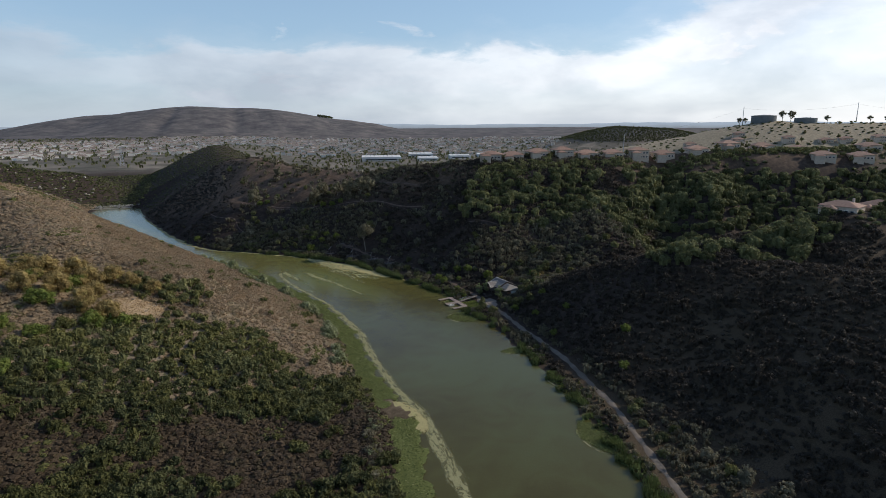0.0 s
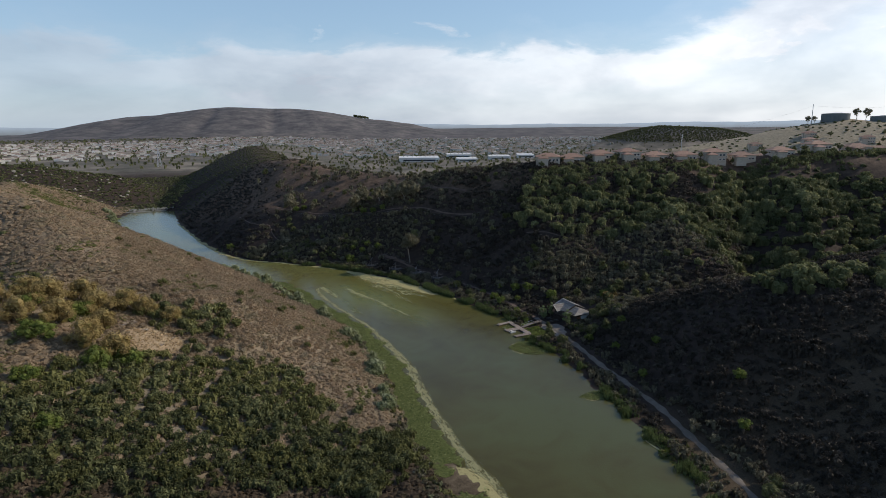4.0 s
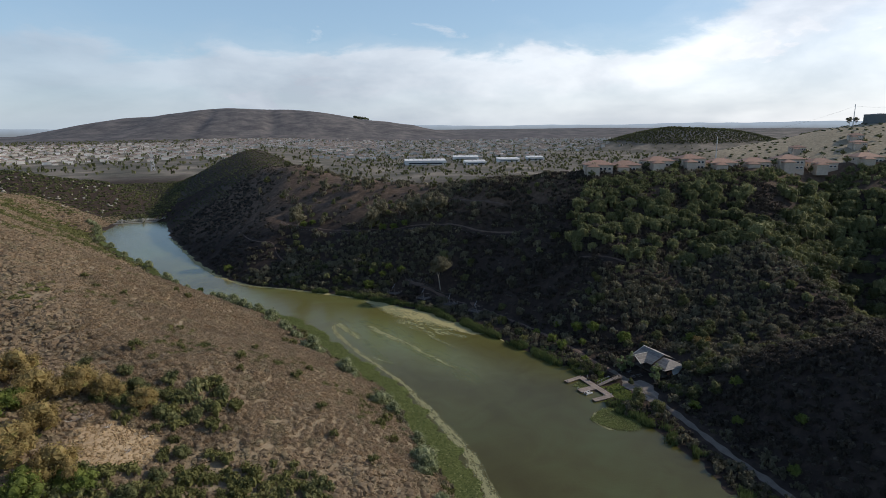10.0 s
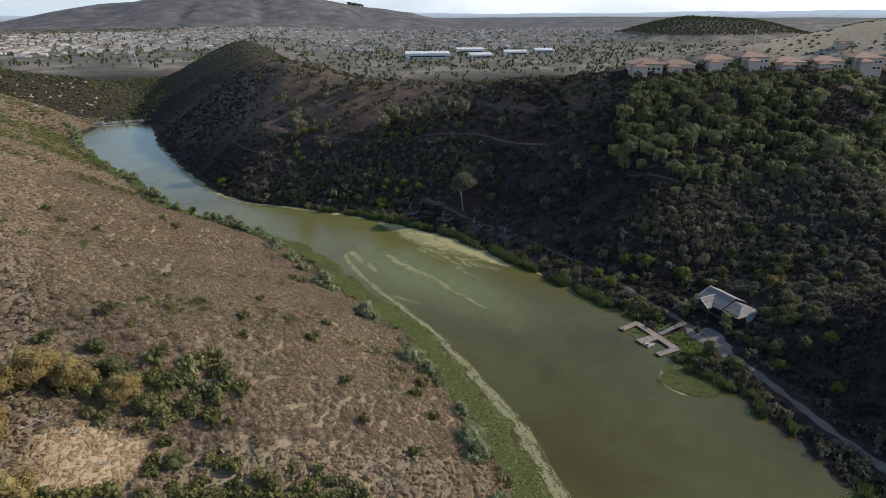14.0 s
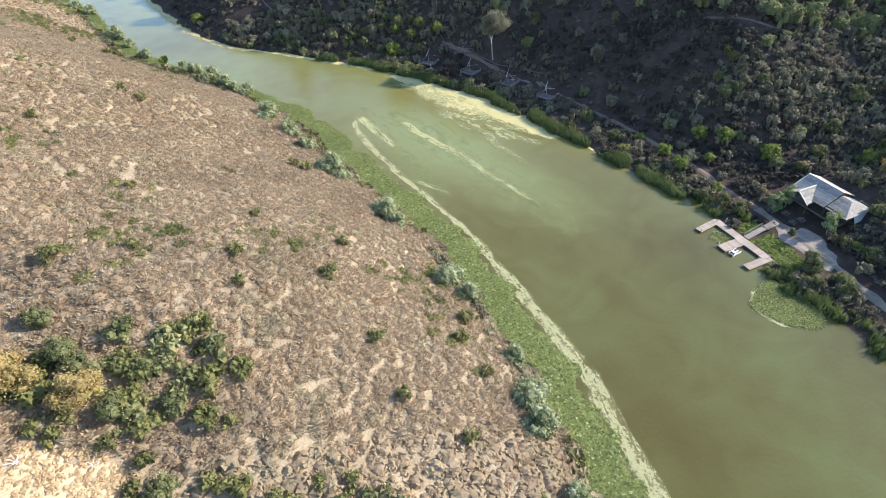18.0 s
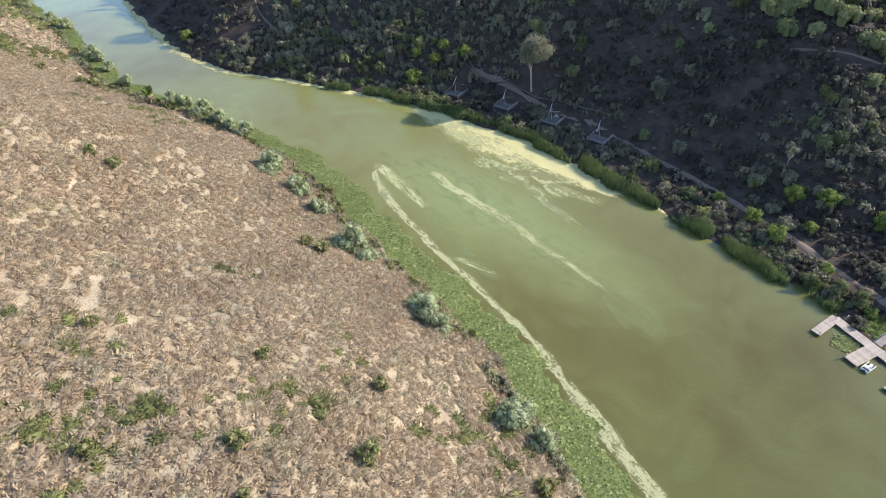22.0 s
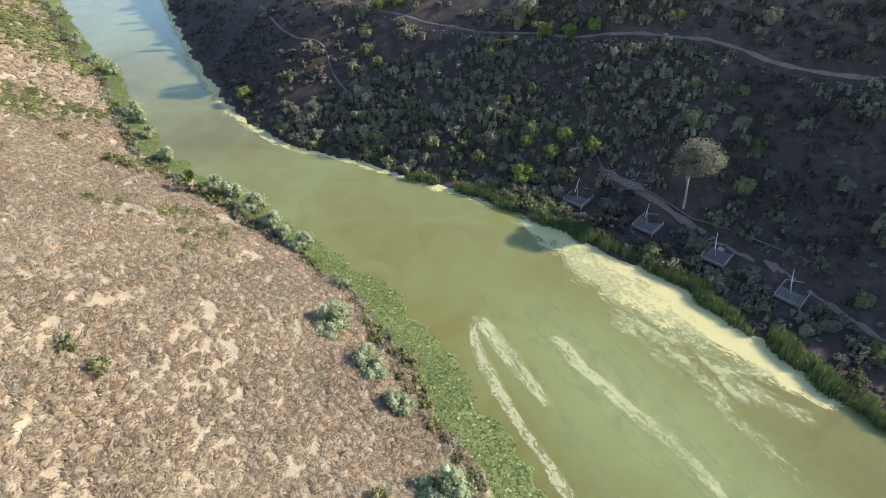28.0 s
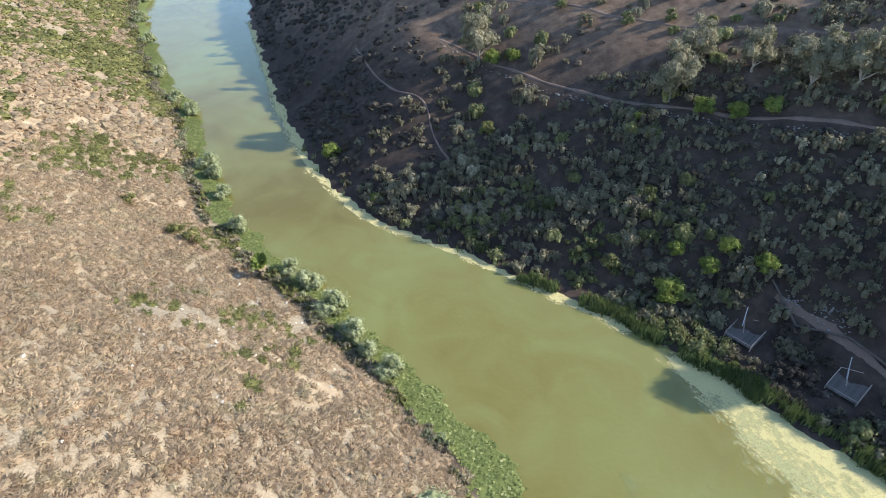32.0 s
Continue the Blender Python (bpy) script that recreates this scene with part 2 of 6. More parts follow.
def water_material():
    m, t, b = material("green_lake_water")
    co = t.nodes.new("ShaderNodeTexCoord")
    P = co.outputs["Object"]
    wide = node(t, "ShaderNodeTexNoise", Vector=P, Scale=0.018, Detail=3.0, Distortion=0.6)
    streak = node(t, "ShaderNodeTexNoise", Vector=P, Scale=0.07, Detail=4.0, Distortion=1.5)
    f = math_node(t, "ADD", math_node(t, "MULTIPLY", wide.outputs[0], 0.7), math_node(t, "MULTIPLY", streak.outputs[0], 0.3))
    murk = ramp(t, f, (0.36, (0.1, 0.083, 0.021)), (0.5, (0.124, 0.114, 0.034)), (0.62, (0.136, 0.142, 0.048)))
    # darker toward the south end, lighter in the north
    south = node(t, "ShaderNodeSeparateXYZ", i0=P)
    lake_tone = ramp(t, math_node(t, "MULTIPLY", math_node(t, "ADD", south.outputs[1], math_node(t, "MULTIPLY", f, 60.0)), 0.001), (0.27, (0.66, 0.66, 0.62)), (0.37, (1.08, 1.08, 1.08)))
    murk = mix(t, 1.0, murk, lake_tone, "MULTIPLY")
    # a cloud of suspended algae in the middle of the lake
    off = node(t, "ShaderNodeVectorMath", i0=P, i1=(48.0, 312.0, 0.0))
    off.operation = "SUBTRACT"
    turn = node(t, "ShaderNodeVectorRotate", Vector=off.outputs[0], Angle=-0.42)
    squash = node(t, "ShaderNodeVectorMath", i0=turn.outputs[0], i1=(0.055, 0.017, 0.0))
    squash.operation = "MULTIPLY"
    far_off = node(t, "ShaderNodeVectorMath", i0=squash.outputs[0])
    far_off.operation = "LENGTH"
    plume = math_node(t, "ADD", far_off.outputs["Value"], math_node(t, "MULTIPLY", math_node(t, "SUBTRACT", streak.outputs[0], 0.5), 1.1))
    cloud = ramp(t, plume, (0.2, (0.75, 0.75, 0.75)), (0.95, (0, 0, 0)))
    t.links.new(mix(t, cloud, murk, (0.178, 0.196, 0.074)), b.inputs["Base Color"])
    b.inputs["Roughness"].default_value = 0.16
    b.inputs["IOR"].default_value = 1.33
    rip = node(t, "ShaderNodeTexNoise", Vector=P, Scale=1.1, Detail=4.0, Roughness=0.6)
    bn = node(t, "ShaderNodeBump", Height=rip.outputs[0], Strength=0.25, Distance=0.12)
    t.links.new(bn.outputs[0], b.inputs["Normal"])
    return m


SOIL, WATER = ground_material(), water_material()
SCRUB = foliage("dry_brown_scrub", (0.27, 0.203, 0.134), (0.43, 0.33, 0.218), (0.57, 0.465, 0.325), through_light=0.45, mottle=((0.95, 0.86, 0.8), (0.9, 1.02, 0.98)))
SCRUB_GREEN = foliage("green_scrub", (0.06, 0.066, 0.023), (0.22, 0.215, 0.078), (0.34, 0.31, 0.145), through_light=0.38)
# russet brush with the south end's shade in its colour
SHADED_SCRUB = foliage("shaded_russet_brush", (0.045, 0.031, 0.02), (0.105, 0.075, 0.045), (0.17, 0.125, 0.075), through_light=0.2, mottle=((0.8, 1.0, 0.8),))
CHAPARRAL = foliage("grey_green_chaparral", (0.076, 0.068, 0.043), (0.255, 0.232, 0.152), (0.46, 0.42, 0.3), through_light=0.38)
OAK = foliage("dark_green_leaves", (0.045, 0.054, 0.022), (0.215, 0.22, 0.095), (0.39, 0.37, 0.18), through_light=0.38)
BRIGHT = foliage("bright_green_leaves", (0.11, 0.145, 0.03), (0.245, 0.285, 0.075), (0.37, 0.38, 0.11), through_light=0.45)
SILVER = foliage("silver_green_willow_leaves", (0.16, 0.185, 0.085), (0.36, 0.38, 0.215), (0.52, 0.53, 0.36), through_light=0.35)
OCHRE = foliage("ochre_autumn_leaves", (0.2, 0.14, 0.055), (0.44, 0.335, 0.14), (0.48, 0.44, 0.18), through_light=0.45, mottle=((0.62, 0.95, 0.7), (0.95, 0.85, 0.75)))
LILY = foliage("lily_leaf_green", (0.065, 0.085, 0.022), (0.21, 0.24, 0.075), (0.42, 0.42, 0.19), through_light=0.3)
REED = foliage("reed_green", (0.06, 0.085, 0.03), (0.15, 0.19, 0.07), (0.27, 0.28, 0.13), through_light=0.35)
GUM = foliage("grey_green_gum_leaves", (0.13, 0.122, 0.078), (0.28, 0.255, 0.165), (0.42, 0.37, 0.25), through_light=0.4)
BARK = simple("pale_bark", (0.3, 0.26, 0.21), 0.9, scale=3)
DARK_BARK = simple("dark_bark", (0.12, 0.09, 0.065), 0.95, scale=3)


# ---- meshes from arrays ----
def raw_mesh(name, verts, faces, mat, tint=None, smooth=False):
    verts, faces = np.asarray(verts, np.float32), np.asarray(faces, np.int32)
    me = bpy.data.meshes.new(name)
    n, k = faces.shape
    me.vertices.add(len(verts))
    me.vertices.foreach_set("co", verts.ravel())
    me.loops.add(n * k)
    me.loops.foreach_set("vertex_index", faces.ravel())
    me.polygons.add(n)
    me.polygons.foreach_set("loop_start", np.arange(0, n * k, k, dtype=np.int32))
    me.polygons.foreach_set("use_smooth", np.full(n, smooth))
    if tint is not None:
        a = me.attributes.new("tint", "FLOAT", "POINT")
        a.data.foreach_set("value", np.asarray(tint, np.float32))
    me.update(calc_edges=True)
    if mat:
        me.materials.append(mat)
    return me


def part(name, bm, mat, parent=None, label=""):
    """A bmesh as one mesh object under a thing or a part."""
    me = bpy.data.meshes.new(name)
    bm.to_mesh(me)
    bm.free()
    me.materials.append(mat)
    ob = new(name, me)
    if parent:
        ob.parent = parent
    return tagged(ob, label)


def box(bm, size, at=(0, 0, 0), turn=0.0, bevel=0.0):
    made = bmesh.ops.create_cube(bm, size=1.0, matrix=Matrix.Translation(at) @ Matrix.Rotation(turn, 4, "Z") @ Matrix.Diagonal((*size, 1)))
    if bevel:
        edges = {e for v in made["verts"] for e in v.link_edges}
        bmesh.ops.bevel(bm, geom=list(edges), offset=bevel, segments=1, affect="EDGES")
    return bm


# ---- the lay of the land ----
LEFT = np.array([(30, -200), (34, 60), (38, 112), (46, 149), (43, 171), (42, 191), (43, 228), (39, 256), (37, 272), (29, 295), (23, 311), (15, 338), (6, 357),
                 (-9, 376), (-21, 392), (-37, 408), (-52, 429), (-63, 454), (-79, 495), (-90, 510), (-122, 579), (-137, 624), (-131, 676)], float)
RIGHT = np.array([(70, -200), (84, 60), (89, 99), (94, 129), (99, 165), (101, 200), (102, 218), (97, 240), (100, 266), (92, 285), (86, 303), (78, 322),
                  (69, 344), (53, 364), (40, 380), (23, 394), (7, 407), (-16, 424), (-31, 447), (-50, 497), (-79, 594), (-85, 629), (-93, 676)], float)


def shore(bank, y):
    """x of a bank at y, with small bays."""
    wob = 0.7 * np.sin(y * 0.31 + bank[0, 0]) + 0.5 * np.sin(y * 0.77 + 1.3)
    return np.interp(y, bank[:, 1], bank[:, 0]) + wob


DENSE = np.concatenate([np.arange(-200, 676, 2.0)])


def bank_distance(x, y, bank):
    """Metres from a bank's line."""
    px, py = shore(bank, DENSE), DENSE
    out = np.empty(x.size)
    xf, yf = x.ravel(), y.ravel()
    for i in range(0, x.size, 20000):
        dx, dy = xf[i:i + 20000, None] - px, yf[i:i + 20000, None] - py
        out[i:i + 20000] = np.sqrt((dx * dx + dy * dy).min(1))
    return out.reshape(x.shape)


def step(a, b, v):
    u = np.clip((v - a) / (b - a), 0, 1)
    return u * u * (3 - 2 * u)


def smax(a, b, k):
    h = np.clip(0.5 + 0.5 * (a - b) / k, 0, 1)
    return b + (a - b) * h + k * h * (1 - h)


def smin(a, b, k):
    return -smax(-a, -b, k)


RIDGES = []


def ridge(slope, rounding, *points):
    """A crest through points (x, y, z), falling off to both sides."""
    for a, b in zip(points, points[1:]):
        RIDGES.append((np.array(a, float), np.array(b, float), slope, rounding))


# hills beside the lake
ridge(0.54, 12, (-34, 246, 30), (-70, 272, 43), (-104, 325, 54), (-140, 400, 54), (-178, 500, 43), (-205, 600, 38), (-215, 690, 28))
ridge(0.4, 14, (-140, 400, 54), (-240, 420, 62))
ridge(0.4, 14, (-36, 244, 30), (-120, 205, 42), (-300, 180, 70))
ridge(0.4, 18, (-30, 40, 16), (-120, 50, 40), (-300, 40, 60))
ridge(0.5, 9, (143, 236, 6), (152, 222, 16), (166, 200, 27), (184, 184, 34), (215, 190, 36), (256, 174, 47), (420, 120, 60))
ridge(0.5, 14, (184, 178, 30), (205, 100, 38), (190, -40, 40))
ridge(0.56, 13, (152, 388, 58), (176, 382, 60), (210, 374, 61), (300, 350, 64), (460, 300, 68))
ridge(0.5, 10, (241, 336, 50), (206, 302, 34), (202, 276, 25), (168, 272, 13))
ridge(0.5, 8, (134, 264, 6), (148, 250, 8), (168, 250, 10), (180, 262, 12))
ridge(0.57, 20, (152, 388, 58), (130, 416, 53), (112, 444, 48), (62, 500, 47), (18, 570, 53), (-5, 700, 48), (-18, 850, 56))
ridge(0.6, 8, (4, 474, 25), (-14, 508, 27), (-32, 545, 28))
ridge(0.45, 16, (-190, 800, 30), (-250, 790, 40), (-340, 770, 50), (-600, 700, 58))
# the hill with the tanks, the hills behind, the mountain
ridge(0.26, 30, (520, 660, 55), (690, 610, 84), (780, 540, 82), (950, 420, 72))
ridge(0.32, 90, (1270, 1740, 66), (1400, 1690, 60))
ridge(0.22, 260, (-1000, 3850, 30), (-560, 3930, 140), (-216, 4000, 181), (150, 4000, 172), (600, 3960, 108), (1080, 3800, 20))
ridge(0.05, 300, (1150, 4350, 36), (2300, 3850, 42), (3400, 3000, 40))
ridge(0.06, 200, (-2200, 3300, 12), (-1300, 3700, 8))


GULLIES = [([(96, 352), (130, 346), (158, 345)], 6, 17), ([(290, 338), (268, 312), (250, 284), (226, 258)], 11, 17), ([(330, 310), (312, 276), (290, 252)], 7, 13)]


def land(x, y):
    """Height of the ground."""
    x, y = np.asarray(x, float), np.asarray(y, float)
    far = step(690, 900, y)
    base = 1.0 + far * (-15 + 32 * step(250, -250, x - 0.1 * y)) - 6 * step(676, 700, y) * (1 - far) + 20 * step(330, 600, x) * (1 - far)
    top = base
    for a, b, slope, r in RIDGES:
        ab = b[:2] - a[:2]
        u = np.clip(((x - a[0]) * ab[0] + (y - a[1]) * ab[1]) / (ab @ ab), 0, 1)
        d = np.hypot(x - a[0] - u * ab[0], y - a[1] - u * ab[1])
        top = smax(top, a[2] + u * (b[2] - a[2]) - slope * (np.sqrt(d * d + r * r) - r), min(3.0 + 0.2 * r, 10.0))
    # gullies beside the wooded spur, and one added to keep shade off the raft
    for line, deep, wide in GULLIES:
        best = np.full(x.shape, 1e9)
        for a, b in zip(line, line[1:]):
            u = np.clip(((x - a[0]) * (b[0] - a[0]) + (y - a[1]) * (b[1] - a[1])) / ((b[0] - a[0]) ** 2 + (b[1] - a[1]) ** 2), 0, 1)
            best = np.minimum(best, np.hypot(x - a[0] - u * (b[0] - a[0]), y - a[1] - u * (b[1] - a[1])))
        top = top - deep * np.exp(-(best / wide) ** 2)
    dl, dr = bank_distance(x, y, LEFT), bank_distance(x, y, RIGHT)
    xl, xr = shore(LEFT, y), shore(RIGHT, y)
    inside = (x > xl) & (x < xr) & (y < 676)
    on_left = x < 0.5 * (xl + xr)
    shelf = np.interp(y, [90, 200, 240, 265, 290, 370, 395, 420], [16, 14, 24, 30, 20, 16, 5, 3])
    rise_l = 0.12 + 0.03 * np.minimum(dl, 7) + 0.62 * np.maximum(dl - 7, 0)
    rise_r = 0.25 + 0.11 * np.minimum(dr, shelf) + 0.7 * np.maximum(dr - shelf, 0)
    rise = np.where(on_left, rise_l, rise_r)
    wave = 0.5 + 0.5 * np.sin(x * 0.0135 + 1.7 * np.sin(x * 0.0031 + 1) + 1.1 * np.sin(y * 0.003 + x * 0.002) + 0.5 * np.sin(x * 0.021))
    top = top - (16 * wave ** 4 + 3 * np.sin(x * 0.03 + y * 0.012) * np.sin(y * 0.02)) * step(2900, 3300, y) * step(3990, 3700, y) * step(20, 70, top)
    rough = 0.5 * np.sin(x * 0.21 + 0.6 * np.sin(y * 0.13)) * np.sin(y * 0.19 + 1) + 1.1 * np.sin(x * 0.061 + 2) * np.sin(y * 0.053)
    h = smin(top + rough * step(8, 40, np.minimum(dl, dr)), rise, 4.0)
    h = np.where(y > 690, smax(h, top, 0.5), h)
    return np.where(inside, np.maximum(-2.5, -0.25 * np.minimum(dl, dr) - 0.05), np.maximum(h, np.minimum(rise, 0.12)))


def axis(fine, lo, hi, near_lo, near_hi, growth=1.12):
    mid = np.arange(near_lo, near_hi + fine, fine)
    out, stepsize, v = [], fine, near_hi
    while v < hi:
        stepsize *= growth
        v += stepsize
        out.append(min(v, hi))
    below, stepsize, v = [], fine, near_lo
    while v > lo:
        stepsize *= growth
        v -= stepsize
        below.append(max(v, lo))
    return np.array(below[::-1] + list(mid) + out)


def build_ground():
    xs, ys = axis(2.0, -4500, 5500, -150, 300, 1.11), axis(2.0, -900, 4700, 40, 540, 1.06)
    gx, gy = np.meshgrid(xs, ys)
    gz = land(gx, gy)
    v = np.stack([gx, gy, gz], -1).reshape(-1, 3)
    n, m = gx.shape
    i = (np.arange(n - 1)[:, None] * m + np.arange(m - 1)).ravel()
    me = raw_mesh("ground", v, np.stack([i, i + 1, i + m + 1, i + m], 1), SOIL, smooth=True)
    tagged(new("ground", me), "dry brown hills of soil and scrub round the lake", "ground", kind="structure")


build_ground()


def build_water():
    ys = np.arange(-200, 677, 4.0)
    xl, xr = shore(LEFT, ys) - 3, shore(RIGHT, ys) + 3
    u = np.linspace(0, 1, 9)
    v = np.stack([xl[:, None] + (xr - xl)[:, None] * u, np.repeat(ys[:, None], 9, 1), np.zeros((len(ys), 9))], -1).reshape(-1, 3)
    i = (np.arange(len(ys) - 1)[:, None] * 9 + np.arange(8)).ravel()
    tagged(new("water", raw_mesh("water", v, np.stack([i, i + 1, i + 10, i + 9], 1), WATER)), "still olive-green lake water", "lake", kind="structure")


build_water()



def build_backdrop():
    """Hazy hills at the edge of sight: a strip whose glow paints the haze."""
    m, t, b = material("painted_haze")
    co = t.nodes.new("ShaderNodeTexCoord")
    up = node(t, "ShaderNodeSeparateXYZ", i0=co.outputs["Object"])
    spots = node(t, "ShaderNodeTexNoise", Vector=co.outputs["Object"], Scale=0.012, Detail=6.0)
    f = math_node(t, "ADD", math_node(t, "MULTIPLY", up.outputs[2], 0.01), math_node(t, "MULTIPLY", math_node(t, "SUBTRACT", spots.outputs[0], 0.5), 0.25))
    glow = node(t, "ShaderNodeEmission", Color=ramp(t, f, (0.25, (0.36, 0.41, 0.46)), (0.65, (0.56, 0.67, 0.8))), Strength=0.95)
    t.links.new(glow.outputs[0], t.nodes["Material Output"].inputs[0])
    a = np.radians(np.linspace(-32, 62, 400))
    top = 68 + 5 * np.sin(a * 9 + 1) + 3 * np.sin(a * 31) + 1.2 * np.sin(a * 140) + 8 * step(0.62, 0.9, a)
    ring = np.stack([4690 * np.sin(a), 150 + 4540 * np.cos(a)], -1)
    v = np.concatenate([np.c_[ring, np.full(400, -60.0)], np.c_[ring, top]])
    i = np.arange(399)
    tagged(new("backdrop", raw_mesh("backdrop", v, np.stack([i, i + 1, i + 401, i + 400], 1), m)), "horizon hills, haze painted on as a pale blue glow", "hills", kind="structure")


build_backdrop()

# ---- clumps of leaves ----
rng = np.random.default_rng(7)


def vnoise(x, y, scale, seed=0):
    """Smooth noise from 0 to 1 on the plan."""
    u, v = np.asarray(x, float) / scale + 1000 + seed * 17.3, np.asarray(y, float) / scale + 1000 + seed * 5.1
    i, j = np.floor(u), np.floor(v)
    f, g = u - i, v - j
    f, g = f * f * (3 - 2 * f), g * g * (3 - 2 * g)

    def h(a, b):
        s = np.sin(a * 127.1 + b * 311.7 + seed * 74.7) * 43758.5453
        return s - np.floor(s)

    return (h(i, j) * (1 - f) + h(i + 1, j) * f) * (1 - g) + (h(i, j + 1) * (1 - f) + h(i + 1, j + 1) * f) * g


def leaf_triangles(centres, size, outward=None, loose=0.55):
    """One triangle round each centre, turned at random or roughly facing outward."""
    n = len(centres)
    face = rng.normal(size=(n, 3))
    if outward is not None:
        face = outward + face * loose
    face /= np.linalg.norm(face, axis=1, keepdims=True)
    a = np.cross(face, rng.normal(size=(n, 3)))
    a /= np.linalg.norm(a, axis=1, keepdims=True)
    b = np.cross(face, a) * 0.62
    s = size * rng.uniform(0.6, 1.35, (n, 1))
    return np.stack([centres + a * s, centres - a * s * 0.6 + b * s, centres - a * s * 0.6 - b * s], 1)


def dome(centre, radius, tall, sides, base):
    """A rough closed dome: two rings and a top, down to z = base."""
    out, rings = [], []
    for r, z in ((0.92, base), (0.95, centre[2] + 0.1 * tall), (0.55, centre[2] + 0.75 * tall)):
        a = np.arange(sides) * 2 * math.pi / sides + rng.uniform(0, 1.0)
        q = r * radius * rng.uniform(0.82, 1.12, sides)
        rings.append(np.stack([centre[0] + q * np.cos(a), centre[1] + q * np.sin(a), np.full(sides, z) + (rng.uniform(-0.1, 0.1, sides) * tall if z > base else 0)], 1))
    top = np.array([centre[0], centre[1], centre[2] + tall])
    for i in range(sides):
        j = (i + 1) % sides
        for lo, hi in zip(rings, rings[1:]):
            out += [(lo[i], lo[j], hi[i]), (lo[j], hi[j], hi[i])]
        out.append((rings[2][i], rings[2][j], top))
    return np.array(out)


def lumpy(lumps, leaves, size, flat=1.0, sides=5, loose=0.5, core=0.66):
    """A leafy crown about 1 in radius, standing on 0: closed lumps under a coat of leaves."""
    a = np.arange(lumps) * 2.4 + rng.uniform(0, 1)
    far = np.sqrt((np.arange(lumps) + 0.2) / lumps) * 0.62
    mids = np.stack([far * np.cos(a), far * np.sin(a), flat * (0.62 - 0.55 * far ** 2 + rng.uniform(-0.22, 0.18, lumps))], 1)
    mids[:, :2] += rng.uniform(-0.16, 0.16, (lumps, 2))
    rad = rng.uniform(0.24, 0.46, lumps)
    tris = [dome(m, r * core, r * core * 0.85 * min(flat, 1.0), sides, max(m[2] - 0.5, -0.2)) for m, r in zip(mids, rad)]
    pick = rng.integers(0, lumps, leaves)
    d = rng.normal(size=(leaves, 3))
    d[:, 2] = np.abs(d[:, 2]) * 0.9 - 0.2
    d /= np.linalg.norm(d, axis=1, keepdims=True)
    c = mids[pick] + d * rad[pick][:, None] * rng.uniform(0.85, 1.12, (leaves, 1)) * np.array([1, 1, 0.85])
    c[:, 2] = np.maximum(c[:, 2], 0.02)
    return np.concatenate(tris + [leaf_triangles(c, size, d + (0, 0, 0.15), loose)])


def mound(leaves, size, flat=0.8, sides=6):
    """A low twiggy bush about 1 in radius: a closed mound with fine twigs standing out of it."""
    core = dome((0, 0, 0.05), 0.72, flat * 0.62, sides, -0.25)
    d = rng.normal(size=(leaves, 3))
    d[:, 2] = np.abs(d[:, 2]) * 0.9
    d /= np.linalg.norm(d, axis=1, keepdims=True)
    c = d * rng.uniform(0.6, 1.05, (leaves, 1)) * np.array([1, 1, flat * 0.92])
    c[:, 2] = np.maximum(c[:, 2], 0.03)
    return np.concatenate([core, leaf_triangles(c, size, d + (0, 0, 0.3), 0.5)])


def twiggy(twigs, flat=0.8, sides=6):
    """A dry bush about 1 in radius: a small closed heart and thin twigs that fan out of it."""
    core = dome((0, 0, 0.02), 0.68, flat * 0.6, sides, -0.25)
    d = rng.normal(size=(twigs, 3))
    d[:, 2] = np.abs(d[:, 2]) * 0.9 + 0.1
    d /= np.linalg.norm(d, axis=1, keepdims=True)
    squash = np.array([1, 1, flat])
    foot = d * rng.uniform(0.5, 0.78, (twigs, 1)) * squash
    lean = d + rng.normal(size=(twigs, 3)) * 0.35 + (0, 0, 0.15)
    tip = foot + lean * rng.uniform(0.16, 0.32, (twigs, 1)) * squash
    # broad side up, so that the twigs catch the light evenly
    side = np.cross(lean, (0, 0, 1.0) + rng.normal(size=(twigs, 3)) * 0.3)
    side *= rng.uniform(0.05, 0.09, (twigs, 1)) / np.linalg.norm(side, axis=1, keepdims=True)
    return np.concatenate([core, np.stack([foot - side, foot + side, tip], 1)])


def scatter(name, shapes, x, y, radius, height, mat, tint, label, category, sink=0.0):
    """Many clumps joined in one mesh of kind stuff."""
    z = land(x, y) - sink
    verts, tints = [], []
    which = rng.integers(0, len(shapes), len(x))
    turn = rng.uniform(0, 6.283, len(x))
    for k, shape in enumerate(shapes):
        m = which == k
        if not m.any():
            continue
        c, s = np.cos(turn[m])[:, None, None], np.sin(turn[m])[:, None, None]
        px, py, pz = shape[None, :, :, 0], shape[None, :, :, 1], shape[None, :, :, 2]
        r, h = radius[m][:, None, None], height[m][:, None, None]
        v = np.stack([(px * c - py * s) * r + x[m][:, None, None], (px * s + py * c) * r + y[m][:, None, None], pz * h + z[m][:, None, None]], -1)
        verts.append(v.reshape(-1, 3))
        tints.append(np.repeat(tint[m], shape.shape[0] * 3))
    v = np.concatenate(verts)
    me = raw_mesh(name, v, np.arange(len(v)).reshape(-1, 3), mat, np.concatenate(tints))
    return tagged(new(name, me), label, category, kind="stuff")


def spread(x0, x1, y0, y1, gap):
    """Points spread at about gap metres."""
    gx, gy = np.meshgrid(np.arange(x0, x1, gap), np.arange(y0, y1, gap))
    x, y = gx.ravel() + rng.uniform(-0.5, 0.5, gx.size) * gap, gy.ravel() + rng.uniform(-0.5, 0.5, gx.size) * gap
    return x, y


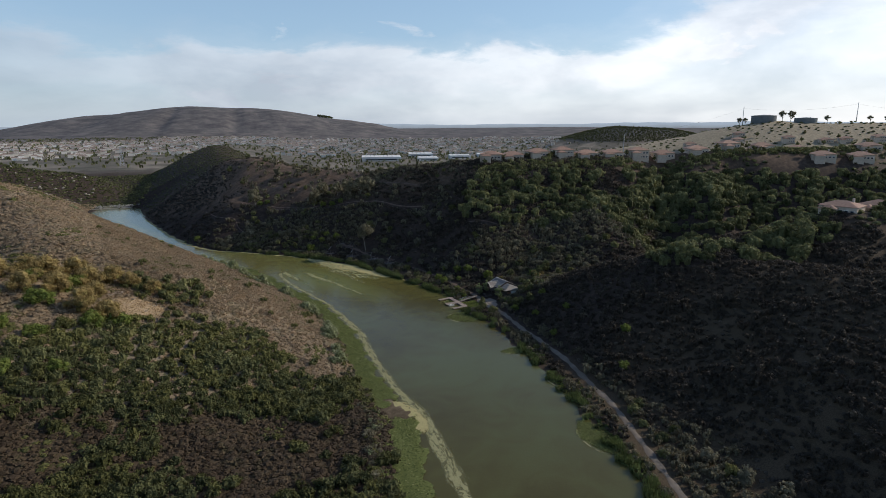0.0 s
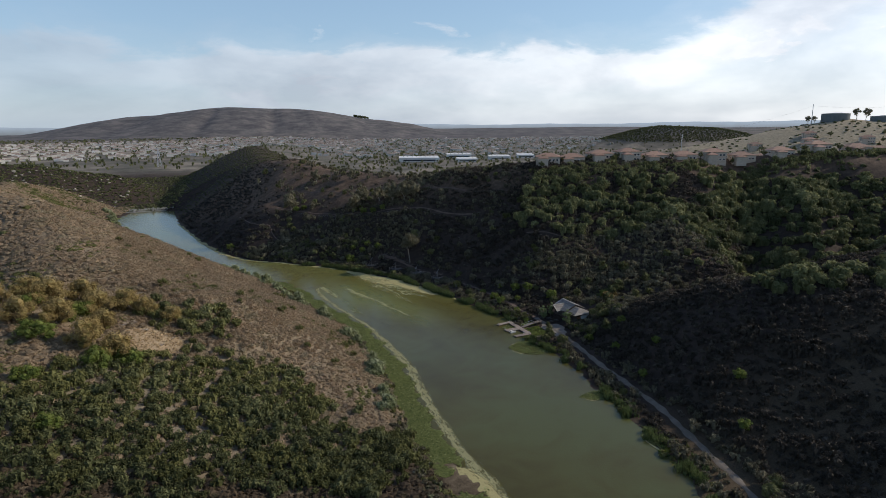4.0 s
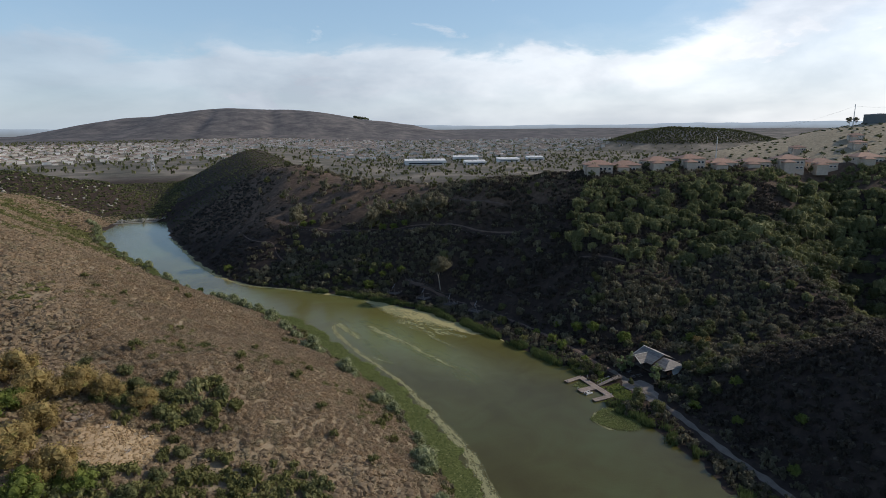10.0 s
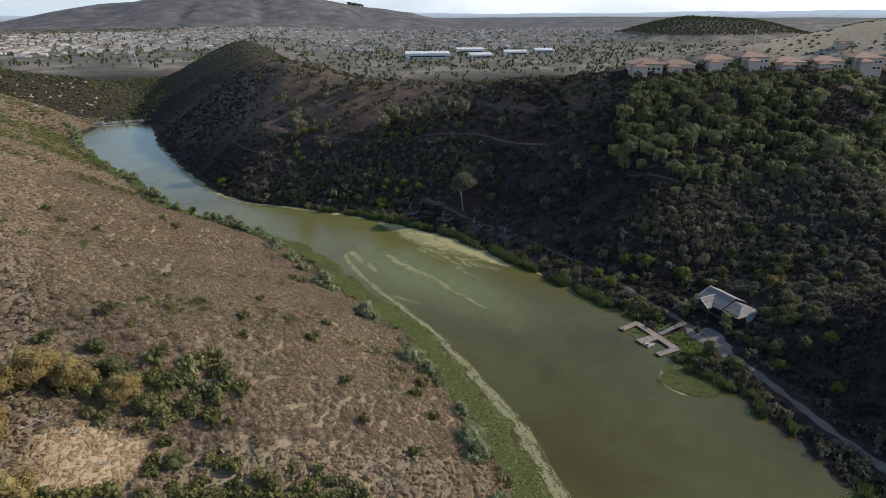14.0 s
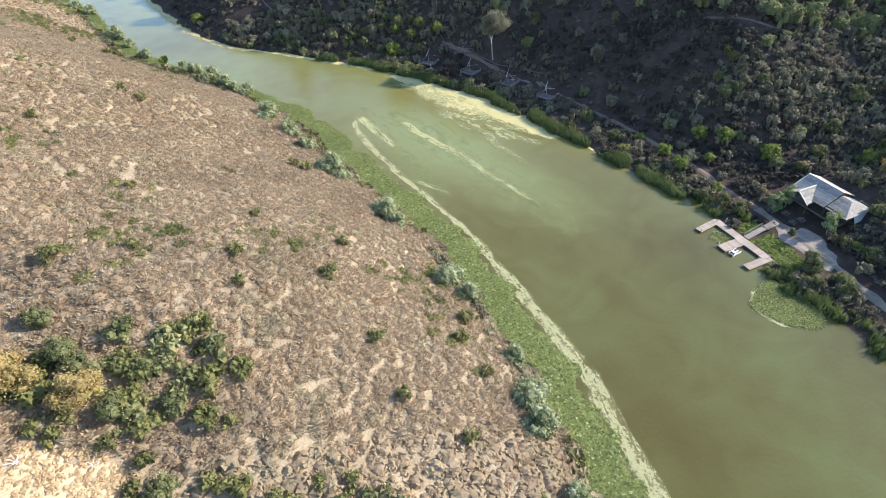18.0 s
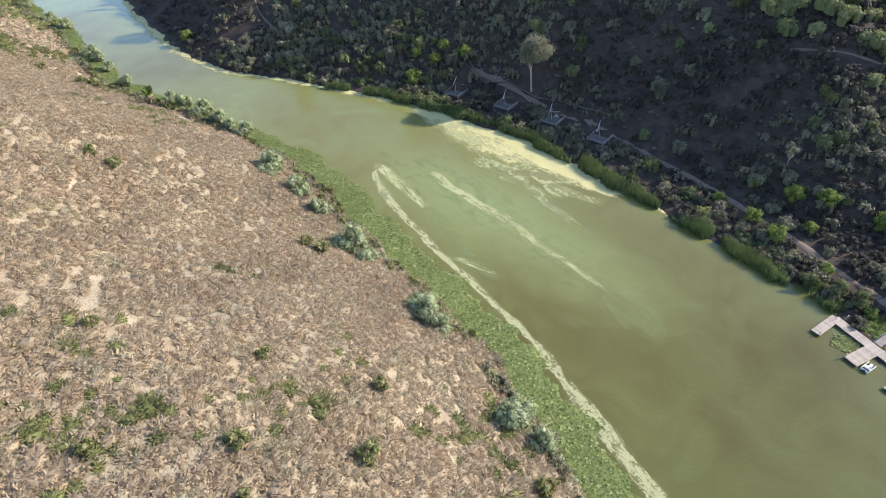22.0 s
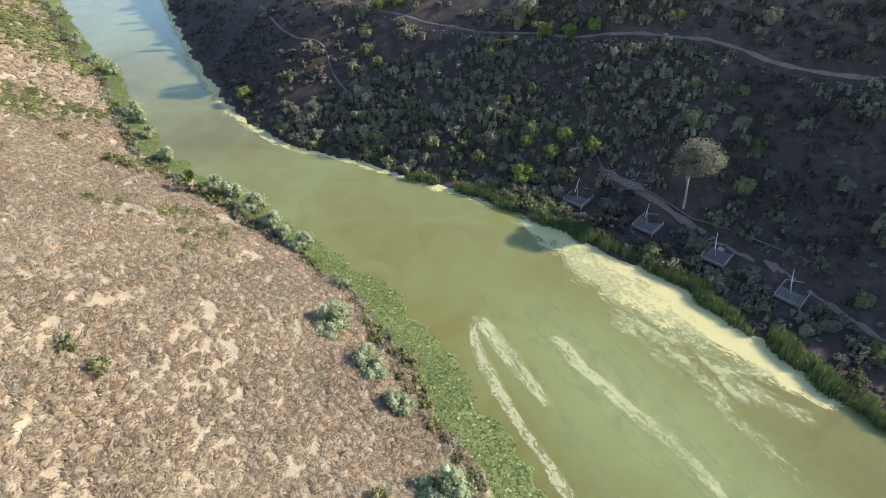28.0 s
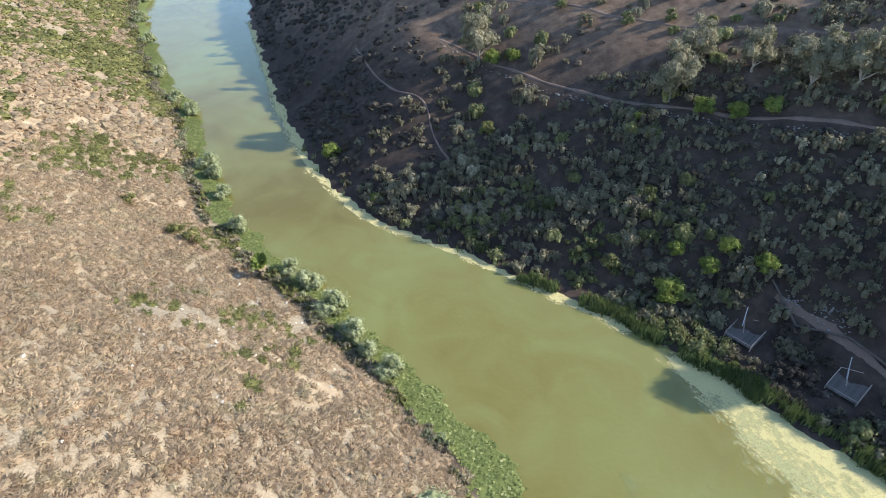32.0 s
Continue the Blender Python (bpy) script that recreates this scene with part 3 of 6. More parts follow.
def line_distance(x, y, points):
    best = np.full(np.shape(x), 1e9)
    for a, b in zip(points, points[1:]):
        a, b = np.array(a[:2], float), np.array(b[:2], float)
        ab = b - a
        u = np.clip(((x - a[0]) * ab[0] + (y - a[1]) * ab[1]) / (ab @ ab), 0, 1)
        best = np.minimum(best, np.hypot(x - a[0] - u * ab[0], y - a[1] - u * ab[1]))
    return best


# ---- roads, paths and bare ground ----
ROAD = [(84, 40), (90, 75), (96, 96), (101, 114), (107, 136), (111, 171), (111, 207), (113, 239), (112, 262)]
PATH_NORTH = [(112, 262), (109, 277), (105, 291), (102, 306), (97, 320), (93, 333), (88, 345), (80, 358), (73, 371), (64, 382)]
TRAIL_LOW = [(5, 478), (11, 470), (21, 457), (28, 449), (38, 439), (43, 434), (55, 425), (66, 416), (81, 406), (91, 398), (106, 382), (125, 367)]
TRAIL_HIGH = [(20, 488), (43, 468), (55, 456), (70, 445), (84, 436), (93, 425), (98, 416), (108, 402), (122, 388)]
TRAIL_FOOT = [(-22, 499), (-17, 482), (-10, 464), (0, 455), (1, 443), (5, 434)]
TRAIL_RIDGE = [(30, 548), (48, 520), (62, 503), (92, 470), (112, 446)]
TRAIL_SLOPE = [(134, 326), (140, 319), (145, 312), (152, 308)]
CLEARING, TAN = (113, 246), (-34, 213)


PLATFORMS = [(57.5, 377.0), (69.5, 363.6), (79.2, 350.2), (87.6, 336.2)]


def blocked(x, y):
    out = line_distance(x, y, ROAD) < 2.6
    out |= line_distance(x, y, PATH_NORTH) < 1.9
    for p, w in ((TRAIL_LOW, 1.7), (TRAIL_HIGH, 1.7), (TRAIL_FOOT, 0.8), (TRAIL_RIDGE, 1.5), (TRAIL_SLOPE, 1.2)):
        out |= line_distance(x, y, p) < w
    out |= np.hypot((x - CLEARING[0]) / 5.5, (y - CLEARING[1]) / 11) < 1
    for px, py in PLATFORMS:
        out |= np.hypot(x - px - 1, y - py) < 5.2
    out |= np.hypot((x - 105.5) / 5.5, (y - 248) / 10) < 1
    out |= np.hypot((x - 80) / 7, (y - 366) / 6) < 1
    out |= np.hypot((x - 126) / 10, (y - 256) / 11) < 1
    out |= np.hypot((x - TAN[0]) / 8, (y - TAN[1]) / 6) < 1
    return out


def strip(name, points, width, mat, label, lift=0.14, category="path"):
    """A band laid over the ground along a line."""
    p = np.array(points, float)
    s = np.r_[0, np.cumsum(np.hypot(*np.diff(p, axis=0).T))]
    t = np.arange(0, s[-1], 1.5)
    x, y = np.interp(t, s, p[:, 0]), np.interp(t, s, p[:, 1])
    k = np.ones(7) / 7
    x[3:-3], y[3:-3] = np.convolve(x, k, "valid"), np.convolve(y, k, "valid")
    dx, dy = np.gradient(x), np.gradient(y)
    n = np.hypot(dx, dy)
    u = np.linspace(-0.5, 0.5, 5)[None] * width * (1 + 0.25 * np.sin(t * 0.9) + 0.2 * np.sin(t * 0.37 + 1))[:, None]
    gx, gy = x[:, None] - dy[:, None] / n[:, None] * u, y[:, None] + dx[:, None] / n[:, None] * u
    gz = land(gx, gy) + lift * np.array([-0.6, 0.8, 1, 0.8, -0.6])
    v = np.stack([gx, gy, gz], -1).reshape(-1, 3)
    i = (np.arange(len(t) - 1)[:, None] * 5 + np.arange(4)).ravel()
    return tagged(new(name, raw_mesh(name, v, np.stack([i, i + 5, i + 6, i + 1], 1), mat, smooth=True)), label, category, kind="structure")


DIRT = simple("packed_dirt", (0.19, 0.158, 0.13), 0.95, vary=0.45, scale=0.6, bump=0.3)
RED_DIRT = simple("reddish_dirt", (0.13, 0.088, 0.066), 0.95, vary=0.25, scale=0.7, bump=0.3)
strip("road", ROAD, 2.3, simple("road_dirt", (0.2, 0.165, 0.13), 0.95, vary=0.3, scale=0.6, bump=0.3), "pale packed dirt service road by the lake", category="road")
strip("footpath", PATH_NORTH, 1.8, RED_DIRT, "worn dirt footpath under the slope beside the reeds")
for line, wide in ((TRAIL_LOW, 0.95), (TRAIL_HIGH, 1.0), (TRAIL_FOOT, 0.6), (TRAIL_RIDGE, 1.6), (TRAIL_SLOPE, 0.8)):
    strip("trail", line, wide, RED_DIRT, "narrow reddish dirt trail across the slope")


def patch(name, centre, rx, ry, mat, label, lift=0.1):
    """An uneven spot of bare ground."""
    a = np.linspace(0, 2 * math.pi, 40, endpoint=False)
    rad = 1 + 0.16 * np.sin(3 * a + 1) + 0.1 * np.sin(5 * a) + 0.06 * np.sin(9 * a + 2)
    rings = [0.0, 0.25, 0.5, 0.75, 1.0]
    v = [[centre[0] + rx * r * q * math.cos(t), centre[1] + ry * r * q * math.sin(t), 0] for r in rings for t, q in zip(a, rad)]
    v = np.array(v)
    v[:, 2] = land(v[:, 0], v[:, 1]) + lift
    v[-40:, 2] -= lift + 0.15
    f = [[i * 40 + j, i * 40 + (j + 1) % 40, (i + 1) * 40 + (j + 1) % 40, (i + 1) * 40 + j] for i in range(4) for j in range(40)]
    return tagged(new(name, raw_mesh(name, v, f, mat, smooth=True)), label, "ground", kind="structure")


patch("clearing", CLEARING, 4.6, 10, DIRT, "pale gravel clearing in front of the boathouse")
patch("bare_slope", TAN, 8, 6.2, simple("straw_soil", (0.44, 0.325, 0.2), 0.95, vary=0.25, scale=0.8, bump=0.4), "bare tan soil with dry grass on the slope")

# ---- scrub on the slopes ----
# dead brush, its brown darkened to carry the shade of the slopes
DEAD_SHADED = foliage("shaded_dead_brush", (0.042, 0.035, 0.027), (0.105, 0.087, 0.066), (0.19, 0.16, 0.12), through_light=0.3)
DRY = [mound(24, 0.24, 0.85, 5) for _ in range(6)]
DRY_NEAR = [twiggy(95, 0.8, 7) for _ in range(10)]
DRY_FAR = [mound(6, 0.34, 0.9, 4) for _ in range(5)]
GREEN = [lumpy(4, 46, 0.16, 1.0, 4, 0.75) for _ in range(8)]
MID = [lumpy(6, 130, 0.135, 1.0, 4, 0.8) for _ in range(7)]
WOOD = [lumpy(11, 300, 0.1, 1.0, 5, 0.6, 0.8) for _ in range(7)]


def left_of_lake(x, y):
    return x < shore(LEFT, y) - 7.5


def right_of_lake(x, y):
    return (x > shore(RIGHT, y) + 2.5) | (y > 680)


def green_hollow(x, y):
    """How much the hollow in the west slope is green and tall, 0 to 1."""
    bowl = step(150, 170, y + 14 * (vnoise(x, y, 12, 73) - 0.5)) * step(1.15, 0.75, np.hypot((x + 26 - 0.25 * (y - 175)) / 44, (y - 172) / 42)) * step(0.25, 0.5, vnoise(x, y, 14, 3) + 0.25)
    south = step(190, 172, y) * step(0.5, 0.62, 0.6 * vnoise(x, y, 17, 33) + 0.4 * vnoise(x, y, 6, 34) + 0.25 * step(158, 172, y))
    lip = 0.5 * step(1.2, 0.5, np.hypot((x + 25) / 18, (y - 226) / 12))
    return np.maximum(np.maximum(bowl, south), lip)


def scrub():
    x, y = spread(-95, 46, 60, 450, 1.5)
    keep = left_of_lake(x, y) & ~blocked(x, y)
    open_ground = vnoise(x, y, 9, 1) * 0.22 + vnoise(x, y, 2.6, 2) * 0.78
    rocky = step(30, 8, np.hypot(x + 30, (y - 385) * 0.8))
    keep &= open_ground > 0.14 + 0.2 * rocky
    hollow = green_hollow(x, y)
    keep &= (hollow < 0.6) | (rng.uniform(0, 1, len(x)) < 0.45)
    x, y = x[keep], y[keep]
    size = rng.uniform(0.6, 1.45, len(x)) * (0.85 + 0.45 * vnoise(x, y, 6, 5))
    tint = np.clip(0.22 + 0.45 * vnoise(x, y, 9, 8) + rng.normal(0, 0.13, len(x)), 0, 1)
    green = (vnoise(x, y, 18, 9) + rng.uniform(-0.3, 0.3, len(x)) + 0.5 * step(330, 480, y)) > 1.0
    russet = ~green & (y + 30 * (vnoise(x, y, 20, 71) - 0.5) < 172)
    dry = ~green & ~russet
    for mask, mat, name, label in ((dry, SCRUB, "scrub", "dry brown sage scrub covering the sunlit slope"), (russet, SHADED_SCRUB, "russet_scrub", "russet brush low on the slope, darkened for shade"), (green, SCRUB_GREEN, "green_scrub", "low olive green bushes among the dry scrub")):
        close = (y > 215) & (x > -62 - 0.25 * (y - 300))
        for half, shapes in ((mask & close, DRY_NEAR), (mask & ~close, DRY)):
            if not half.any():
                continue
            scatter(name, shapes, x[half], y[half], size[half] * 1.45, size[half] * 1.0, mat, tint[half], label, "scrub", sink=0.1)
    x, y = spread(-75, 44, 70, 235, 2.3)
    keep = left_of_lake(x, y) & ~blocked(x, y) & (green_hollow(x, y) + rng.uniform(-0.3, 0.3, len(x)) > 0.5)
    x, y = x[keep], y[keep]
    size = rng.uniform(1.2, 2.6, len(x))
    leafy = vnoise(x, y, 8, 35) + rng.uniform(-0.3, 0.3, len(x)) > 0.5 + 0.35 * step(180, 212, y)
    for mask, mat, label in ((~leafy, SCRUB_GREEN, "dense olive chaparral in the hollow of the slope"), (leafy, OAK, "dense dark green bushes in the hollow of the slope")):
        # leaf tint drops in the south, shade put into the colour
        scatter("thicket", MID, x[mask], y[mask], size[mask] * 1.15, size[mask] * 1.15, mat, np.clip(rng.normal(0.2, 0.18, mask.sum()) + 0.42 * step(172, 195, y[mask]) + 0.3 * (vnoise(x[mask], y[mask], 10, 4) - 0.5), 0, 1), label, "scrub", sink=0.1)
    # the rest of the west side
    x, y = spread(-330, 60, -60, 720, 2.4)
    keep = left_of_lake(x, y) & ((x < -95) | (y > 450) | (y < 60)) & (x > -260) & (y > 20) & (x > -150 - 0.35 * (y - 200)) & (vnoise(x, y, 8, 2) > 0.1)
    x, y = x[keep], y[keep]
    size = rng.uniform(1.5, 2.6, len(x))
    olive = vnoise(x, y, 30, 6) + rng.uniform(-0.25, 0.25, len(x)) + 0.25 * step(380, 560, y) > 0.8
    for mask, mat in ((~olive, SCRUB), (olive, SCRUB_GREEN)):
        close = (y > 440) & (y < 580) & (x > -165)
        for half, shapes in ((mask & close, DRY), (mask & ~close, DRY_FAR)):
            scatter("far_scrub", shapes, x[half], y[half], size[half] * 1.25, size[half] * 0.8, mat, np.clip(rng.normal(0.45, 0.18, half.sum()), 0, 1), "dry scrub on the far part of the slope", "scrub", sink=0.1)


def oak_wood(x, y):
    """Where the oaks of the east hill stand."""
    a = (np.hypot((x - 215) / 80, (y - 335) / 40) < 1) | (np.hypot((x - 350) / 90, (y - 270) / 55) < 1)
    b = np.hypot((x - 300) / 90, (y - 290) / 55) < 1
    c = line_distance(x, y, [(176, 190), (200, 176), (262, 176), (340, 160)]) < 13
    return a | b | c


def east_scrub():
    x, y = spread(40, 330, 40, 440, 2.35)
    dense = 0.27 - 0.28 * step(150, 230, y) * step(330, 270, y)
    keep = right_of_lake(x, y) & ~blocked(x, y) & (vnoise(x, y, 13, 11) * 0.6 + vnoise(x, y, 5, 12) * 0.4 > dense) & (x < 250)
    x, y = x[keep], y[keep]
    size = rng.uniform(0.85, 2.1, len(x)) * (0.75 + 0.7 * vnoise(x, y, 9, 13))
    tint = np.clip(rng.normal(0.35, 0.2, len(x)), 0, 1)
    # more of the darkened brush where the slope lies in deep shade
    brown = vnoise(x, y, 22, 14) + rng.uniform(-0.25, 0.25, len(x)) + 0.85 * step(246, 222, y) * step(112, 122, x) + 0.5 * step(300, 325, y) * step(86, 100, x) > 0.72
    scatter("chaparral", GREEN, x[~brown], y[~brown], size[~brown] * 1.15, size[~brown] * 1.1, CHAPARRAL, tint[~brown], "dark green chaparral on the shaded slope", "scrub", sink=0.1)
    scatter("dry_chaparral", GREEN, x[brown], y[brown], size[brown] * 1.1, size[brown] * 0.95, DEAD_SHADED, tint[brown], "brown dry brush on the slope, darkened for its shade", "scrub", sink=0.1)
    x, y = spread(45, 240, 60, 430, 3.2)
    keep = right_of_lake(x, y) & ~blocked(x, y)
    x, y = x[keep], y[keep]
    size = rng.uniform(0.6, 1.3, len(x))
    scatter("low_brush", DRY_FAR, x, y, size * 1.2, size * 0.7, DEAD_SHADED, rng.uniform(0, 1, len(x)), "low dead brush and litter on the slope, darkened for its shade", "scrub", sink=0.1)
    # the slope north of the lake, up to the knoll
    x, y = spread(-110, 160, 395, 620, 2.7)
    keep = right_of_lake(x, y) & ~blocked(x, y) & (y > 395) & (vnoise(x, y, 12, 15) * 0.6 + vnoise(x, y, 5, 16) * 0.4 > 0.27 + 0.14 * step(420, 470, y) * step(540, 500, y))
    keep &= (x + 0.35 * (y - 400) > 40) | (y > 405)
    keep &= rng.uniform(0, 1, len(x)) > 0.78 * step(16, 24, land(x, y)) * step(-30, 10, x)
    x, y = x[keep], y[keep]
    size = rng.uniform(0.9, 2.4, len(x)) * (0.8 + 0.6 * vnoise(x, y, 9, 17))
    dry = vnoise(x, y, 26, 18) + rng.uniform(-0.2, 0.2, len(x)) + 0.6 * step(14, 0, x) * step(428, 442, y) > 0.62
    tint = np.clip(rng.normal(0.35, 0.22, len(x)), 0, 1)
    scatter("hillside_scrub", GREEN, x[~dry], y[~dry], size[~dry] * 1.1, size[~dry] * 1.05, CHAPARRAL, tint[~dry], "grey-green chaparral on the shaded hillside", "scrub", sink=0.1)
    scatter("hillside_brush", DRY_FAR, x[dry], y[dry], size[dry], size[dry] * 0.8, DEAD_SHADED, tint[dry], "brown brush on the hillside, darkened for its shade", "scrub", sink=0.1)
    # larger rounded bushes standing out of the brush
    x, y = spread(-60, 230, 80, 560, 8.0)
    keep = right_of_lake(x, y) & ~blocked(x, y) & (vnoise(x, y, 25, 61) > 0.38 + 0.2 * ((y > 400) & (land(x, y) > 18))) & ~((x > 113) & (y < 228)) & ~((x < 8) & (y > 425)) & (line_distance(x, y, [(60, 420), (130, 400)]) > 6)
    x, y = x[keep], y[keep]
    size = rng.uniform(1.5, 3.0, len(x))
    kind = rng.uniform(0, 1, len(x))
    for mask, mat, label in ((kind < 0.4, OAK, "rounded dark green bushes on the shaded slope"), ((kind >= 0.4) & (kind < 0.55), SCRUB_GREEN, "rounded olive bushes on the shaded slope"), (kind >= 0.55, CHAPARRAL, "grey-green bushes on the shaded slope")):
        scatter("slope_bushes", WOOD, x[mask], y[mask], size[mask], size[mask] * 1.1, mat, np.clip(rng.normal(0.5, 0.2, mask.sum()), 0, 1), label, "bushes", sink=0.2)
    # leafy bushes crowding the north-east shore
    x, y = spread(-40, 110, 372, 462, 2.7)
    off = x - shore(RIGHT, y)
    keep = (off > 2.2) & (off < 30 + 14 * vnoise(x, y, 16, 81)) & ~blocked(x, y) & (vnoise(x, y, 6, 82) > 0.22) & (x < 62) & (y > 384 - 0.2 * x) & ~((x < 6) & (y > 436))
    x, y = x[keep], y[keep]
    size = rng.uniform(0.9, 2.1, len(x)) * (0.8 + 0.5 * vnoise(x, y, 8, 83))
    kind = vnoise(x, y, 11, 84) + rng.uniform(-0.25, 0.25, len(x))
    for mask, mat, label in ((kind < 0.42, OAK, "dense green bushes along the far shore"), ((kind >= 0.42) & (kind < 0.7), CHAPARRAL, "grey-green bushes along the far shore"), (kind >= 0.7, GUM, "pale dusty bushes along the far shore")):
        scatter("shore_bushes", MID, x[mask], y[mask], size[mask] * 1.15, size[mask] * 1.2, mat, np.clip(rng.normal(0.58, 0.2, mask.sum()), 0, 1), label, "bushes", sink=0.15)
    # the oaks
    x, y = spread(120, 470, 150, 400, 5.8)
    keep = oak_wood(x, y) & right_of_lake(x, y) & ~blocked(x, y) & (vnoise(x, y, 14, 19) > 0.2) & (land(x, y) < 52)
    x, y = x[keep], y[keep]
    size = rng.uniform(2.0, 3.9, len(x)) * (0.8 + 0.5 * vnoise(x, y, 18, 72))
    scatter("oak_wood", WOOD, x, y, size * 1.35, size * 1.4, OAK, np.clip(rng.normal(0.5, 0.24, len(x)), 0, 1), "dense evergreen oak wood on the hill", "wood", sink=0.2)
    # hills behind the dam and round the tanks
    x, y = spread(-120, 140, 600, 900, 4.0)
    keep = right_of_lake(x, y) & (y > 620)
    x, y = x[keep], y[keep]
    size = rng.uniform(0.9, 1.7, len(x))
    # low tint puts the west flank's shade into the scrub
    scatter("knoll_scrub", DRY_FAR, x, y, size, size * 0.85, OAK, np.clip(rng.normal(0.15, 0.15, len(x)), 0, 1), "scrub on the round knoll, darkened for shade", "scrub", sink=0.1)
    x1, y1 = spread(-460, -90, 680, 880, 4.2)
    x2, y2 = spread(420, 880, 400, 720, 10.5)
    x3, y3 = spread(250, 460, 60, 330, 5.0)
    x4, y4 = spread(130, 420, 560, 900, 6.0)
    x, y = np.r_[x1, x2, x3, x4], np.r_[y1, y2, y3, y4]
    keep = (vnoise(x, y, 25, 20) > 0.38) | (x < 0)
    keep &= ~((x > 250) & (x < 480) & (line_distance(x, y, [(164, 372), (200, 366), (300, 345), (460, 300)]) < 16))
    x, y = x[keep], y[keep]
    size = rng.uniform(1.5, 3.2, len(x))
    # tints kept low for shade on the hill behind the dam
    scatter("distant_scrub", DRY_FAR, x, y, size, size * 0.8, OAK, rng.uniform(0, 0.5, len(x)), "scrub on the hills behind the lake", "scrub", sink=0.2)


scrub()
east_scrub()


def hilltop_hedges():
    u = rng.uniform(0, 1, 700)
    line = np.array([(160, 366), (200, 357), (300, 336), (380, 318), (460, 292)], float)
    at = np.linspace(0, 1, len(line))
    x, y = np.interp(u, at, line[:, 0]) + rng.normal(0, 4, 700), np.interp(u, at, line[:, 1]) + rng.normal(0, 4, 700)
    size = rng.uniform(1.3, 3.0, 700)
    scatter("hedges", GREEN, x, y, size * 1.15, size * 1.1, OAK, rng.uniform(0.2, 1, 700), "green hedges and ground cover below the hilltop houses", "hedge", sink=0.2)


hilltop_hedges()


# ---- plants in and beside the water ----
def leaf_mat(name, x, y, z, size, mat, label, category="water plants", tilt=0.14):
    """Round floating leaves, one quad each, joined."""
    n = len(x)
    a = rng.uniform(0, 6.283, n)
    c = np.stack([x, y, np.broadcast_to(z, n)], -1)
    ux = np.stack([np.cos(a), np.sin(a), rng.normal(0, tilt, n)], -1) * size[:, None]
    uy = np.stack([-np.sin(a), np.cos(a), rng.normal(0, tilt, n)], -1) * size[:, None]
    v = np.stack([c + ux, c + uy, c - ux, c - uy], 1).reshape(-1, 3)
    me = raw_mesh(name, v, np.arange(4 * n).reshape(-1, 4), mat, np.repeat(np.clip(rng.normal(0.5, 0.32, n), 0, 1), 4))
    return tagged(new(name, me), label, category, kind="stuff")


MAT_Y, MAT_WIDE = [60, 110, 150, 168, 200, 250, 300, 340, 380, 480, 560], [13, 13, 12, 7, 6, 7, 8, 8, 4.5, 4, 4]


def raft_gap(x, y):
    """Open water in the mat where pale algae has drifted in."""
    return (np.hypot((x - 43 + 0.25 * (y - 156)) / 7.5, (y - 157) / 7) < 1 + 0.25 * np.sin(x * 1.1) * np.sin(y * 0.9)) & (np.hypot((x - 39) / 3, (y - 161) / 2.5) > 1)


